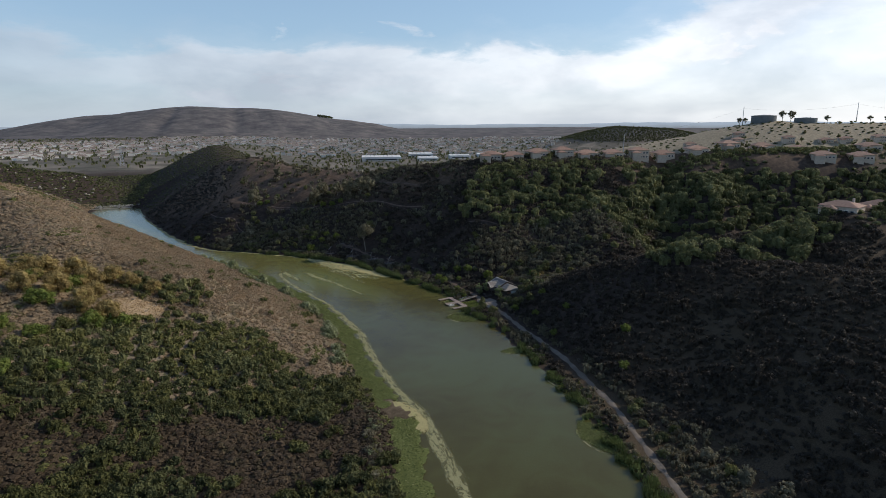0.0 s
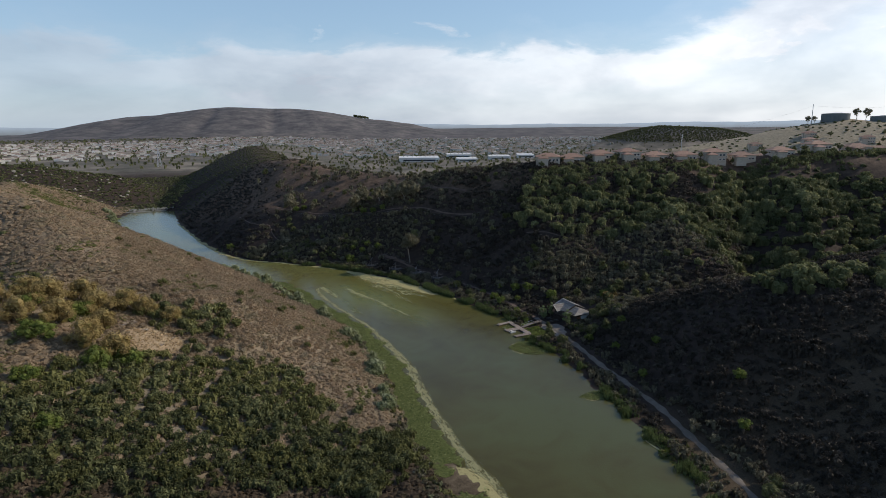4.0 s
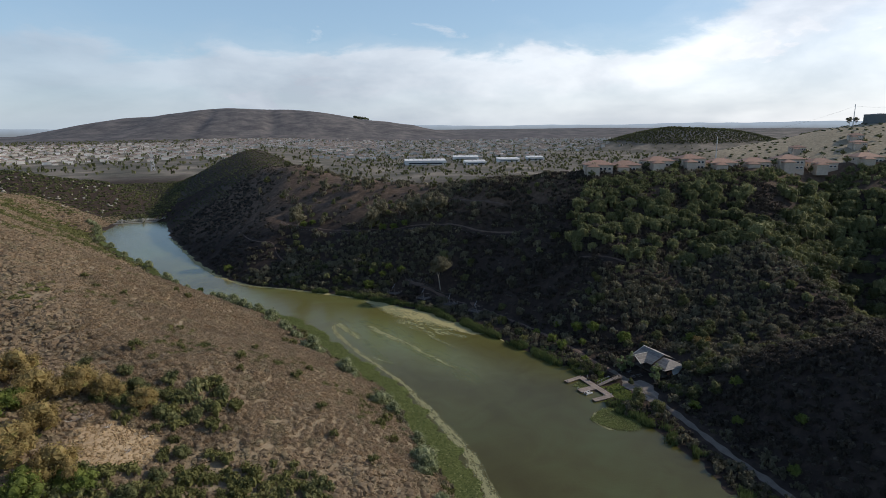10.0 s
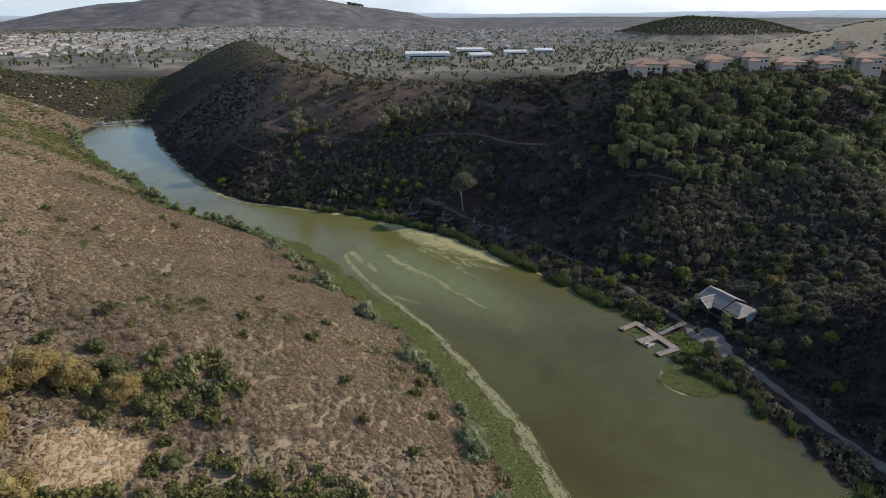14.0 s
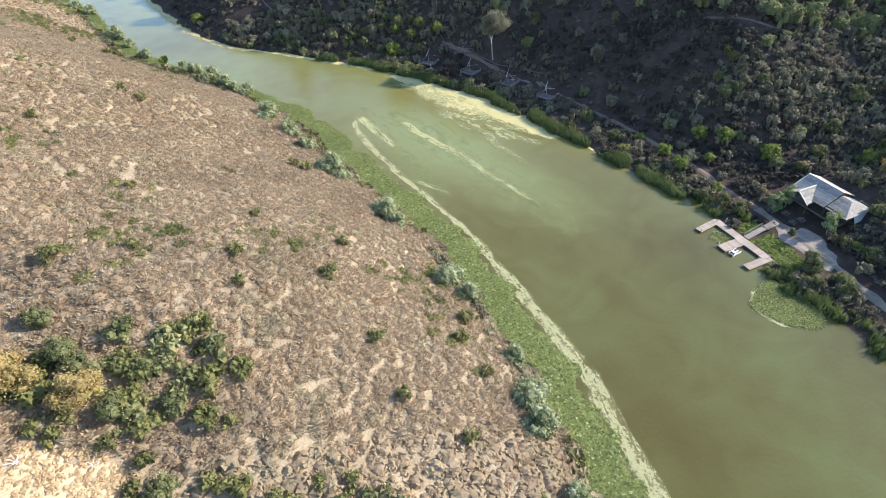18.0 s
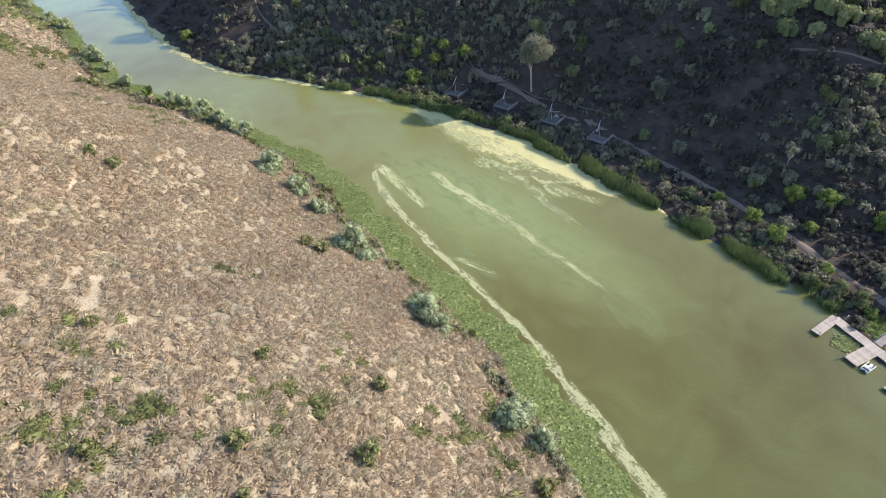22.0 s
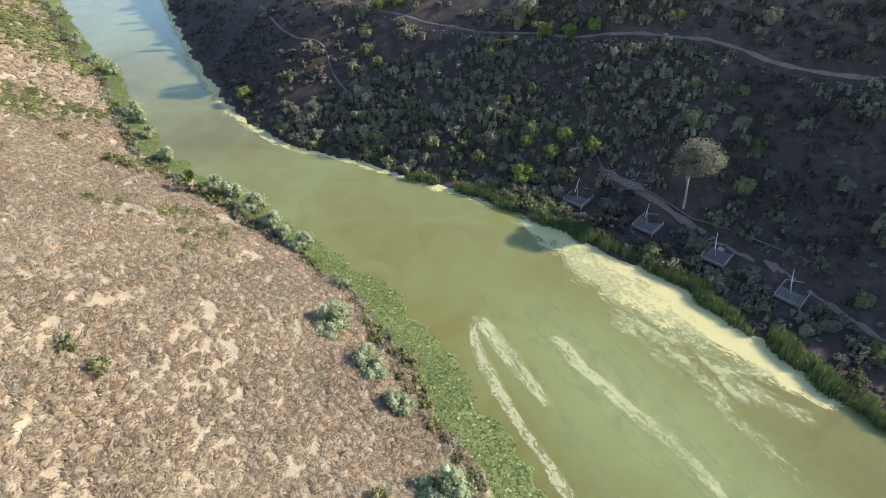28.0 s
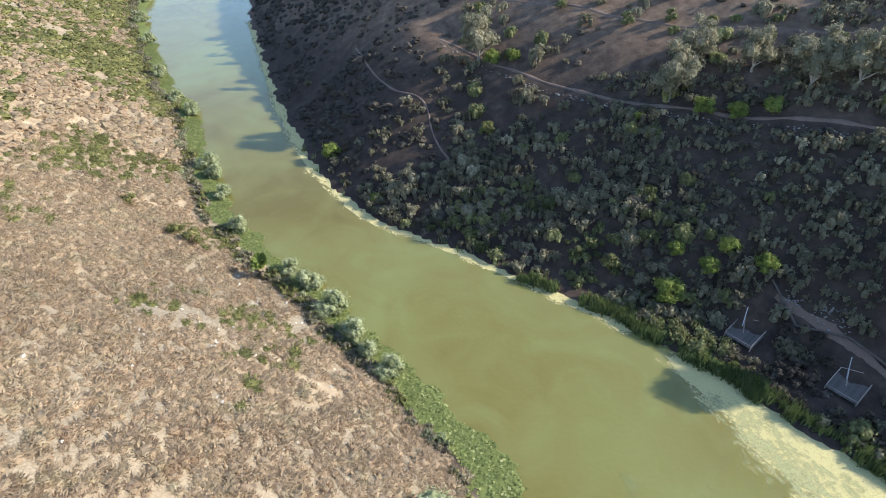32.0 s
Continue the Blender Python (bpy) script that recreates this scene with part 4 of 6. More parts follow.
def water_plants():
    ys = np.arange(58, 640, 0.7)
    wide = np.interp(ys, MAT_Y, MAT_WIDE)
    edge = 0.8 * np.sin(ys * 0.5) + 0.6 * np.sin(ys * 1.3) + 0.35 * np.sin(ys * 3.1)
    u = np.linspace(0, 1, 9)
    gx = (shore(LEFT, ys) + 0.9 + 0.7 * edge)[:, None] - u * (wide[:, None] + 1.5)
    gy = np.repeat(ys[:, None], 9, 1)
    gz = np.maximum(land(gx, gy), 0.0) + 0.07 - 0.12 * (u == 1) - 0.6 * raft_gap(gx, gy)
    i = (np.arange(len(ys) - 1)[:, None] * 9 + np.arange(8)).ravel()
    tint = np.clip(0.3 + 0.4 * vnoise(gx, gy, 5, 41) + 0.2 * (vnoise(gx, gy, 1.4, 42) - 0.5), 0, 1)
    me = raw_mesh("primrose_bed", np.stack([gx, gy, gz], -1).reshape(-1, 3), np.stack([i, i + 9, i + 10, i + 1], 1), LILY, tint.ravel(), smooth=True)
    tagged(new("primrose_bed", me), "low green bed of water primrose along the bank", "water plants", kind="stuff")
    y = rng.uniform(60, 560, 46000)
    wide = np.interp(y, MAT_Y, MAT_WIDE)
    u = rng.uniform(0, 1, len(y))
    edge = 0.8 * np.sin(y * 0.5) + 0.6 * np.sin(y * 1.3) + 0.35 * np.sin(y * 3.1) + rng.normal(0, 0.2, len(y))
    x = shore(LEFT, y) + 0.9 + 0.7 * edge - u * (wide + 1.5)
    keep = ~raft_gap(x, y)
    x, y = x[keep], y[keep]
    leaf_mat("primrose_mat", x, y, np.maximum(land(x, y), 0.0) + rng.uniform(0.08, 0.17, len(x)), rng.uniform(0.14, 0.32, len(x)), LILY, "bright green floating mat of water plants along the bank")
    for cx, cy, rx, ry, n in ((95, 231, 7.5, 6.5, 6800), (99, 187, 6, 3.0, 2000), (101, 158, 4, 7, 2600), (92, 121, 5, 9, 4200), (96, 254.5, 2.6, 2.4, 500), (103, 243, 3.4, 2, 500), (103, 280, 4, 3, 400), (93, 297, 4, 4, 500)):
        a, r = rng.uniform(0, 6.283, n), np.sqrt(rng.uniform(0, 1, n)) * (1 + rng.normal(0, 0.05, n))
        x, y = cx + rx * r * np.cos(a) * (1 + 0.15 * np.sin(3 * a)), cy + ry * r * np.sin(a) * (1 + 0.12 * np.sin(4 * a + 1))
        leaf_mat("lily_pads", x, y, np.maximum(land(x, y), 0.0) + rng.uniform(0.05, 0.2, n), rng.uniform(0.11, 0.2, n), LILY, "round patch of green lily pads on the water")

    # brush along the inner edge of the mat
    y = rng.uniform(95, 640, 1900)
    x = shore(LEFT, y) - np.interp(y, [60, 150, 168, 340, 380, 480, 560], [12.5, 12, 8, 8.5, 6, 5.5, 5.5]) - rng.uniform(-1.2, 2.2, len(y))
    kind = vnoise(x, y, 9, 31) + rng.uniform(-0.35, 0.35, len(y))
    size = rng.uniform(0.6, 1.5, len(y)) * (0.75 + 0.6 * vnoise(x, y, 11, 91))
    for mask, mat, label in ((kind < 0.45, SCRUB_GREEN, "olive green brush along the bank"), ((kind >= 0.45) & (kind < 0.92), CHAPARRAL, "grey-green brush along the bank"), (kind >= 0.92, SILVER, "silvery low willow brush along the bank")):
        scatter("bank_brush", GREEN, x[mask], y[mask], size[mask], size[mask], mat, np.clip(rng.normal(0.45, 0.2, mask.sum()), 0, 1), label, "brush", sink=0.1)

    # tall reeds on the east bank
    y = np.r_[rng.uniform(262, 398, 3400), rng.uniform(90, 240, 2200), rng.uniform(395, 470, 60)]
    x = shore(RIGHT, y) + rng.uniform(-0.8, 3.6, len(y))
    keep = vnoise(x, y, 6, 21) * 0.6 + vnoise(x, y, 2.5, 22) * 0.4 > 0.52 - 0.14 * step(298, 312, y) * step(394, 386, y)
    x, y = x[keep], y[keep]
    n = len(x)
    blades = []
    for _ in range(9):
        bx, by = x + rng.normal(0, 0.35, n), y + rng.normal(0, 0.35, n)
        h = rng.uniform(1.0, 2.3, n)
        a = rng.uniform(0, 6.283, n)
        base = np.stack([bx, by, np.maximum(land(bx, by), 0) - 0.05], -1)
        side = np.stack([np.cos(a), np.sin(a), 0 * a], -1) * 0.11
        tip = base + np.stack([rng.normal(0, 0.3, n), rng.normal(0, 0.3, n), h], -1)
        blades.append(np.stack([base - side, base + side, tip], 1))
    # low growth between the water and the path
    gy = np.r_[rng.uniform(262, 400, 700), rng.uniform(90, 262, 500)]
    gx = shore(RIGHT, gy) + rng.uniform(0.5, 9, len(gy)) * rng.uniform(0.3, 1, len(gy))
    clear = ~blocked(gx, gy) & (vnoise(gx, gy, 9, 52) > 0.4) & ~((gy > 242) & (gy < 263) & (gx < 105))
    gx, gy = gx[clear], gy[clear]
    size = rng.uniform(0.5, 1.3, len(gx))
    kind = vnoise(gx, gy, 7, 51) + rng.uniform(-0.3, 0.3, len(gx))
    for mask, mat, label in ((kind < 0.5, REED, "fresh green growth on the damp bank"), ((kind >= 0.5) & (kind < 0.8), SCRUB_GREEN, "olive bushes on the damp bank"), (kind >= 0.8, BRIGHT, "bright green leafy growth on the damp bank")):
        scatter("bank_growth", GREEN, gx[mask], gy[mask], size[mask] * 1.1, size[mask], mat, np.clip(rng.normal(0.4, 0.2, mask.sum()), 0, 1), label, "brush", sink=0.1)
    # fresh grass between the dock and the clearing
    gx, gy = rng.uniform(101.5, 108.5, 420), rng.uniform(238, 258, 420)
    clear = (line_distance(gx, gy, [(100, 252.3), (112, 254)]) > 1.3) & (gx > shore(RIGHT, gy) + 0.5)
    gx, gy = gx[clear], gy[clear]
    size = rng.uniform(0.35, 0.9, len(gx))
    scatter("bank_grass", DRY, gx, gy, size, size * 0.8, BRIGHT, np.clip(rng.normal(0.35, 0.2, len(gx)), 0, 1), "lush green grass on the bank behind the dock", "grass", sink=0.05)
    v = np.concatenate(blades).reshape(-1, 3)
    tint = np.tile(np.repeat(np.clip(rng.normal(0.5, 0.25, n), 0, 1), 3), 9)
    tagged(new("reed_bed", raw_mesh("reed_bed", v, np.arange(len(v)).reshape(-1, 3), REED, tint)), "tall green cattail reeds along the water", "reeds", kind="stuff")


water_plants()

# ---- floating algae ----
def film(name, color, drawn, grain=1.3, most=0.93, across=0.9):
    """A skin of algae: thick where its cover is high, broken into wisps and clumps where it is low."""
    m, t, b = material(name)
    at, flow = t.nodes.new("ShaderNodeAttribute"), t.nodes.new("ShaderNodeAttribute")
    at.attribute_name, flow.attribute_name = "tint", "flow"
    co = t.nodes.new("ShaderNodeTexCoord")
    bend = node(t, "ShaderNodeMapping", Vector=flow.outputs["Vector"])
    bend.inputs["Scale"].default_value = (1.0 / drawn, across, 1.0)
    wisp = node(t, "ShaderNodeTexNoise", Vector=bend.outputs[0], Scale=1.0, Detail=4.0, Roughness=0.6, Distortion=0.8)
    clump = node(t, "ShaderNodeTexNoise", Vector=co.outputs["Object"], Scale=grain, Detail=6.0, Roughness=0.7)
    f = math_node(t, "ADD", math_node(t, "MULTIPLY", math_node(t, "SUBTRACT", wisp.outputs[0], 0.5), 1.9), math_node(t, "MULTIPLY", math_node(t, "SUBTRACT", clump.outputs[0], 0.5), 1.5))
    f = math_node(t, "MULTIPLY", math_node(t, "ADD", math_node(t, "SUBTRACT", at.outputs["Fac"], 0.5), f), 2.2, clamp=True)
    f = math_node(t, "MULTIPLY", math_node(t, "MULTIPLY", f, most), math_node(t, "MULTIPLY", at.outputs["Fac"], 5.0, clamp=True))
    fine = node(t, "ShaderNodeTexNoise", Vector=co.outputs["Object"], Scale=4.0, Detail=4.0)
    t.links.new(ramp(t, fine.outputs[0], (0.3, tuple(k * 0.72 for k in color)), (0.7, tuple(k * 1.2 for k in color))), b.inputs["Base Color"])
    b.inputs["Roughness"].default_value = 0.9
    b.inputs["Specular IOR Level"].default_value = 0.2
    clear = t.nodes.new("ShaderNodeBsdfTransparent")
    ms = node(t, "ShaderNodeMixShader", Fac=f, i1=clear.outputs[0], i2=b.outputs[0])
    t.links.new(ms.outputs[0], t.nodes["Material Output"].inputs[0])
    return m


FEATHER = film("feathered_algae", (0.33, 0.33, 0.165), 7.0, 0.9, 0.8, 0.35)
SCUM, STREAK = film("pale_algae", (0.43, 0.38, 0.18), 3.5), film("streaky_algae", (0.35, 0.345, 0.175), 7.0, 1.6, 0.88)
LINE_SCUM, THIN_SCUM = film("sparse_algae", (0.31, 0.298, 0.155), 4.0, 1.5), film("thin_algae_film", (0.22, 0.25, 0.11), 12.0, 0.25, 0.4, 0.3)
LAYER = iter(range(100))


def scum(name, points, wide, cover, mat, label, shift=0.0):
    """Floating algae along a line. wide: half widths at the points; cover: how closed it is."""
    p = np.array(points, float)
    s = np.r_[0, np.cumsum(np.hypot(*np.diff(p, axis=0).T))]
    at = np.arange(0, s[-1], 0.8)
    x, y, w = (np.interp(at, s, q) for q in (p[:, 0], p[:, 1], np.array(wide, float)))
    k = np.ones(9) / 9
    for q in (x, y, w):
        q[4:-4] = np.convolve(q, k, "valid")
    order = next(LAYER)
    x = x + 0.8 * (vnoise(at, 0 * at, 6, order) - 0.5)
    w = w * (0.75 + 0.6 * vnoise(at, 0 * at + 9, 5, order))
    dx, dy = np.gradient(x), np.gradient(y)
    n = np.hypot(dx, dy)
    u = np.linspace(-1.25, 1.25, 21)[None]
    d = u * w[:, None]
    gx, gy = x[:, None] - dy[:, None] / n[:, None] * d, y[:, None] + dx[:, None] / n[:, None] * d
    ends = np.clip(np.minimum(at, at[-1] - at) / 5.0, 0, 1)[:, None]
    tint = cover * (1 - step(0.25, 1.2, np.abs(u - shift))) * ends
    v = np.stack([gx, gy, np.full(gx.shape, 0.015 + 0.004 * order)], -1).reshape(-1, 3)
    i = (np.arange(len(at) - 1)[:, None] * 21 + np.arange(20)).ravel()
    me = raw_mesh(name, v, np.stack([i, i + 1, i + 22, i + 21], 1), mat, tint.ravel())
    a = me.attributes.new("flow", "FLOAT_VECTOR", "POINT")
    a.data.foreach_set("vector", np.stack([np.repeat(at[:, None], 21, 1), d, np.full(gx.shape, order * 7.0)], -1).astype(np.float32).ravel())
    return tagged(new(name, me), label, "algae", kind="stuff")


scum("algae_raft", [(42, 378), (51, 366), (60, 352), (68, 339), (77, 322), (84, 310)], [4.5, 8, 10.5, 10, 6, 3], 1.25, SCUM, "thick pale yellow raft of algae against the bank", -0.2)
scum("algae_skirt", [(43, 368), (52, 353), (59, 337), (67, 320), (76, 306)], [4, 7, 8.5, 6, 2], 0.68, FEATHER, "feathered edge of the algae raft on open water")
scum("algae_fringe", [(-78, 592), (-50, 498), (-33, 450), (-17, 424), (8, 406), (24, 393), (42, 378)], [3.5, 4.5, 4.0, 3.0, 2.6, 2.8, 4], 1.1, SCUM, "pale yellow algae fringe along the far bank", 0.1)
scum("algae_fringe", [(84, 312), (88, 301), (94, 287), (100, 270)], [2.2, 2.2, 2.4, 1.6], 1.2, SCUM, "thin pale algae fringe beside the reeds")
scum("algae_line", [(46, 100), (49, 149), (46, 172), (45, 193), (45.6, 228), (41.8, 256), (39.4, 272), (33, 292), (28, 308), (23.5, 325), (21.5, 338), (24, 346)], [2.8, 3.0, 2.2, 2.2, 2.7, 2.2, 1.7, 1.4, 1.4, 1.7, 1.7, 1.1], 0.92, LINE_SCUM, "pale algae line drifting off the green mat")
scum("algae_raft", [(36, 163), (41, 159), (45, 153), (46.5, 146), (46, 138)], [3, 5.5, 6, 4, 2], 1.25, SCUM, "thick pale algae raft drifted into the green mat")
scum("algae_streak", [(35, 339), (38.5, 334), (39.5, 328), (42, 324), (45, 317), (50, 308), (52, 299), (56, 291), (60, 279)], [1.2, 2.0, 2.8, 2.4, 2.0, 1.8, 1.5, 1.2, 0.7], 0.95, STREAK, "broken pale algae streak on open water")
scum("algae_streak", [(29, 303), (34, 299), (37, 295), (42, 290)], [0.8, 1.3, 1.5, 0.8], 0.85, STREAK, "short pale algae streak on open water")
scum("algae_streak", [(22, 347), (25, 343), (27, 335), (30, 326), (32, 317)], [1.2, 2.0, 2.4, 1.8, 0.8], 0.9, STREAK, "curled pale algae streak off the green mat")
scum("algae_streak", [(49, 346), (54, 334), (59, 323), (61, 312), (67, 295)], [4, 5, 4.2, 2.8, 1.2], 0.66, FEATHER, "faint algae streaks trailing from the raft")
scum("algae_film", [(34, 349), (43, 326), (50, 306), (58, 286), (66, 260)], [8, 10, 10, 8, 3], 0.62, THIN_SCUM, "thin green algae film on open water")
scum("algae_film", [(26, 354), (30, 330), (34, 306), (40, 286)], [3, 4, 4, 2], 0.6, THIN_SCUM, "thin green algae film beside the mat")

for cx, cy, rx, ry, a0, a1 in ((95, 231, 8.0, 7.0, 1.6, 4.6), (99, 187, 6.4, 3.4, 2.0, 5.0), (92, 121, 5.4, 9.4, 1.7, 4.4), (101, 158, 4.4, 7.4, 1.8, 4.5)):
    ring = [(cx + rx * math.cos(t), cy + ry * math.sin(t)) for t in np.linspace(a0, a1, 9)]
    scum("algae_rim", ring, [0.8] * 9, 0.8, LINE_SCUM, "pale algae rim round the lily pads")


# ---- trees ----
def crown_mesh(name, mat, height, radius, base, lumps, leaves, size, droop=0.0, seed=1):
    """A crown of lumps of leaves between base and height, uneven at its edge."""
    r = np.random.default_rng(seed)
    mid, half = (base + height) / 2, (height - base) / 2
    d = r.normal(size=(lumps, 3))
    d /= np.linalg.norm(d, axis=1, keepdims=True)
    mids = d * r.uniform(0.35, 0.8, (lumps, 1)) * np.array([radius, radius, half]) + (0, 0, mid)
    pick = r.integers(0, lumps, leaves)
    e = r.normal(size=(leaves, 3))
    e /= np.linalg.norm(e, axis=1, keepdims=True)
    r_lump = r.uniform(0.28, 0.5, lumps)
    lump = r_lump[pick][:, None]
    c = mids[pick] + e * lump * radius * r.uniform(0.5, 1.0, (leaves, 1)) * np.array([1, 1, 0.85])
    c[:, 2] -= droop * np.maximum(0, np.hypot(c[:, 0], c[:, 1]) - radius * 0.5)
    tris = leaf_triangles(c, size, e + (0, 0, 0.2))
    cores = [dome(m, q * radius * 0.55, q * radius * 0.45, 5, m[2] - q * radius * 0.4) for m, q in zip(mids, r_lump)]
    tris = np.concatenate([tris] + cores)
    shade = r.normal(0.5, 0.2, lumps)
    tint = np.repeat(np.clip(np.r_[shade[pick] + r.normal(0, 0.12, leaves), np.repeat(shade - 0.1, 25)], 0, 1), 3)
    return raw_mesh(name, tris.reshape(-1, 3), np.arange(len(tris) * 3).reshape(-1, 3), mat, tint), mids


def limb(bm, a, b, ra, rb, sides=7):
    """A tapered limb from a to b."""
    a, b = Vector(a), Vector(b)
    q = (b - a).to_track_quat("Z", "Y").to_matrix()
    rings = []
    for p, r in ((a, ra), (a.lerp(b, 0.5) + q @ Vector((ra * 0.4, 0, 0)), (ra + rb) / 2), (b, rb)):
        rings.append([bm.verts.new(p + q @ Vector((r * math.cos(k * 6.2832 / sides), r * math.sin(k * 6.2832 / sides), 0))) for k in range(sides)])
    for lo, hi in zip(rings, rings[1:]):
        for k in range(sides):
            bm.faces.new((lo[k], lo[(k + 1) % sides], hi[(k + 1) % sides], hi[k]))
    bm.faces.new(rings[-1])
    bm.faces.new(rings[0][::-1])


def tree(name, mat, bark, height, radius, base, lumps, leaves, size, label, category="tree", lean=0.0, trunk=0.2, droop=0.0, seed=1):
    root = tagged(new(name), label, category)
    me, mids = crown_mesh("crown", mat, height, radius, base, lumps, leaves, size, droop, seed)
    crown = new("crown", me)
    crown.parent = root
    bm = bmesh.new()
    fork = Vector((lean * base, 0, max(base * 0.85, 0.25)))
    limb(bm, (0, 0, -0.4), fork, trunk, trunk * 0.7)
    for m in sorted(mids, key=lambda p: p[2])[:: max(1, lumps // 7)]:
        limb(bm, fork, fork.lerp(Vector(m), 0.9), trunk * 0.5, trunk * 0.12, 5)
    part("trunk", bm, bark, root)
    return root


def stand(ob, x, y, scale=1.0, turn=0.0, sink=0.0):
    """Sets a thing on the ground."""
    z = float(land(np.array([x]), np.array([y]))[0])
    m = Matrix.Translation((x, y, max(z, 0.0) - sink)) @ Matrix.Rotation(turn, 4, "Z") @ Matrix.Diagonal((scale, scale, scale, 1))
    ob.matrix_basis = m
    return ob


def plant(first, places, group=""):
    """Sets a thing and its copies: places of x, y, scale. The first stands at the first place."""
    spin = random.Random(len(places))
    for k, (x, y, s) in enumerate(places):
        ob = first if k == 0 else copy_thing(first, Matrix())
        stand(ob, x, y, s, spin.uniform(0, 6.28))
        if group:
            ob["group"] = group


lone = tree("gum_tree", GUM, BARK, 18.0, 5.9, 8.2, 28, 8000, 0.24, "tall pale gum tree on a bare trunk above the lake", lean=-0.12, trunk=0.32, seed=3)
stand(lone, 78.6, 365.0, 1.0, 0.0)
big_gum = tree("gum_tree", GUM, BARK, 13, 5.5, 1.6, 24, 3000, 0.28, "broad grey-green gum tree on the shaded slope", trunk=0.4, seed=5)
plant(big_gum, [(55, 427, 1.1), (62, 434, 0.95), (79, 415, 1.05), (86, 411, 1.0), (15, 463, 1.2), (92, 408, 0.85), (72, 426, 0.8), (36, 495, 0.8), (60, 476, 0.75)], "gum trees on the slope")
slim_gum = tree("gum_tree", GUM, BARK, 9, 2.4, 2.0, 9, 520, 0.36, "slim young gum tree on the shaded slope", trunk=0.18, seed=6)
plant(slim_gum, [(29, 453, 0.8), (10, 505, 1.1), (48, 498, 1.1), (75, 480, 0.9), (62, 510, 0.8), (95, 462, 0.8), (-8, 540, 1.0), (118, 300, 0.8), (22, 530, 1.1), (84, 398, 0.7)], "slim gum trees")
bright = tree("shrub", BRIGHT, DARK_BARK, 3.6, 2.4, -0.4, 15, 1400, 0.15, "bright green rounded shrub lit by the sun", "shrub", trunk=0.14, seed=8)
plant(bright, [(46, 387, 1.68), (54, 389, 1.12), (58, 391, 1.12), (63, 386, 1.19), (49, 394, 0.98), (-27, 452, 1.40), (-14, 429, 0.77), (18, 461, 1.26), (24, 458, 0.98), (66, 416, 1.19), (60, 420, 1.26), (72, 414, 1.12), (48, 425, 0.63),
               (103, 291, 1.12), (104, 284, 1.19), (115, 292, 1.26), (119, 287, 1.26), (112, 283, 0.84), (127, 277, 1.26), (107, 272, 0.84), (110, 300, 0.84), (101, 300, 0.84), (120, 240, 0.7), (148, 265, 1.2), (106, 259, 0.7), (126, 277, 1.1), (118, 226, 0.98), (121, 213, 0.84), (131, 225, 0.98), (117, 190, 0.84), (128, 199, 0.84), (132, 165, 0.98), (121, 150, 0.98)], "bright shrubs")
oak = tree("oak_tree", OAK, DARK_BARK, 6.5, 3.8, 0.2, 20, 2000, 0.22, "dark green rounded oak beside the slope", trunk=0.28, seed=9)
plant(oak, [(107, 239, 0.75), (130, 238, 0.95), (121, 231, 0.65), (126, 227, 0.7), (112, 250, 0.35), (154, 264, 0.95), (154, 249, 0.8), (106, 262, 0.6), (104, 266, 0.65), (101, 270, 0.55), (106, 238, 0.7), (103, 234, 0.6), (108, 230, 0.6), (120, 236, 0.55), (137, 243, 0.75), (142, 252, 0.7), (150, 262, 0.8), (138, 272, 0.7), (146, 278, 0.7), (158, 284, 0.8), (168, 262, 0.7), (165, 276, 0.8),
            (180, 352, 0.8), (190, 340, 0.9), (178, 362, 0.6), (30, 400, 0.5), (36, 396, 0.55), (100, 452, 0.7), (38, 470, 0.6), (52, 455, 0.6), (62, 452, 0.55), (8, 512, 0.8), (-2, 560, 0.9), (15, 585, 0.8)], "oaks round the lake")
POPLAR = foliage("poplar_leaves", (0.14, 0.18, 0.07), (0.32, 0.37, 0.18), (0.45, 0.48, 0.28), through_light=0.4)
poplar = tree("poplar_tree", POPLAR, BARK, 8, 2.3, 0.6, 16, 1800, 0.2, "young poplar with pale green leaves by the boathouse", trunk=0.14, seed=10)
plant(poplar, [(114, 259, 0.85), (118, 259.5, 0.9), (119.5, 247.5, 0.95)], "poplars at the boathouse")
red_shrub = tree("shrub", OCHRE, DARK_BARK, 3.2, 2.6, 0.3, 10, 500, 0.26, "reddish brown half-dead shrub behind the boathouse", "shrub", trunk=0.14, seed=31)
plant(red_shrub, [(145, 258, 1.3), (149, 260, 1.0), (131, 270, 0.7)], "reddish shrubs")
willow = tree("willow_bush", SILVER, DARK_BARK, 3.0, 2.5, -0.6, 26, 2600, 0.13, "silvery green willow bush on the lake bank", "shrub", trunk=0.12, seed=12)
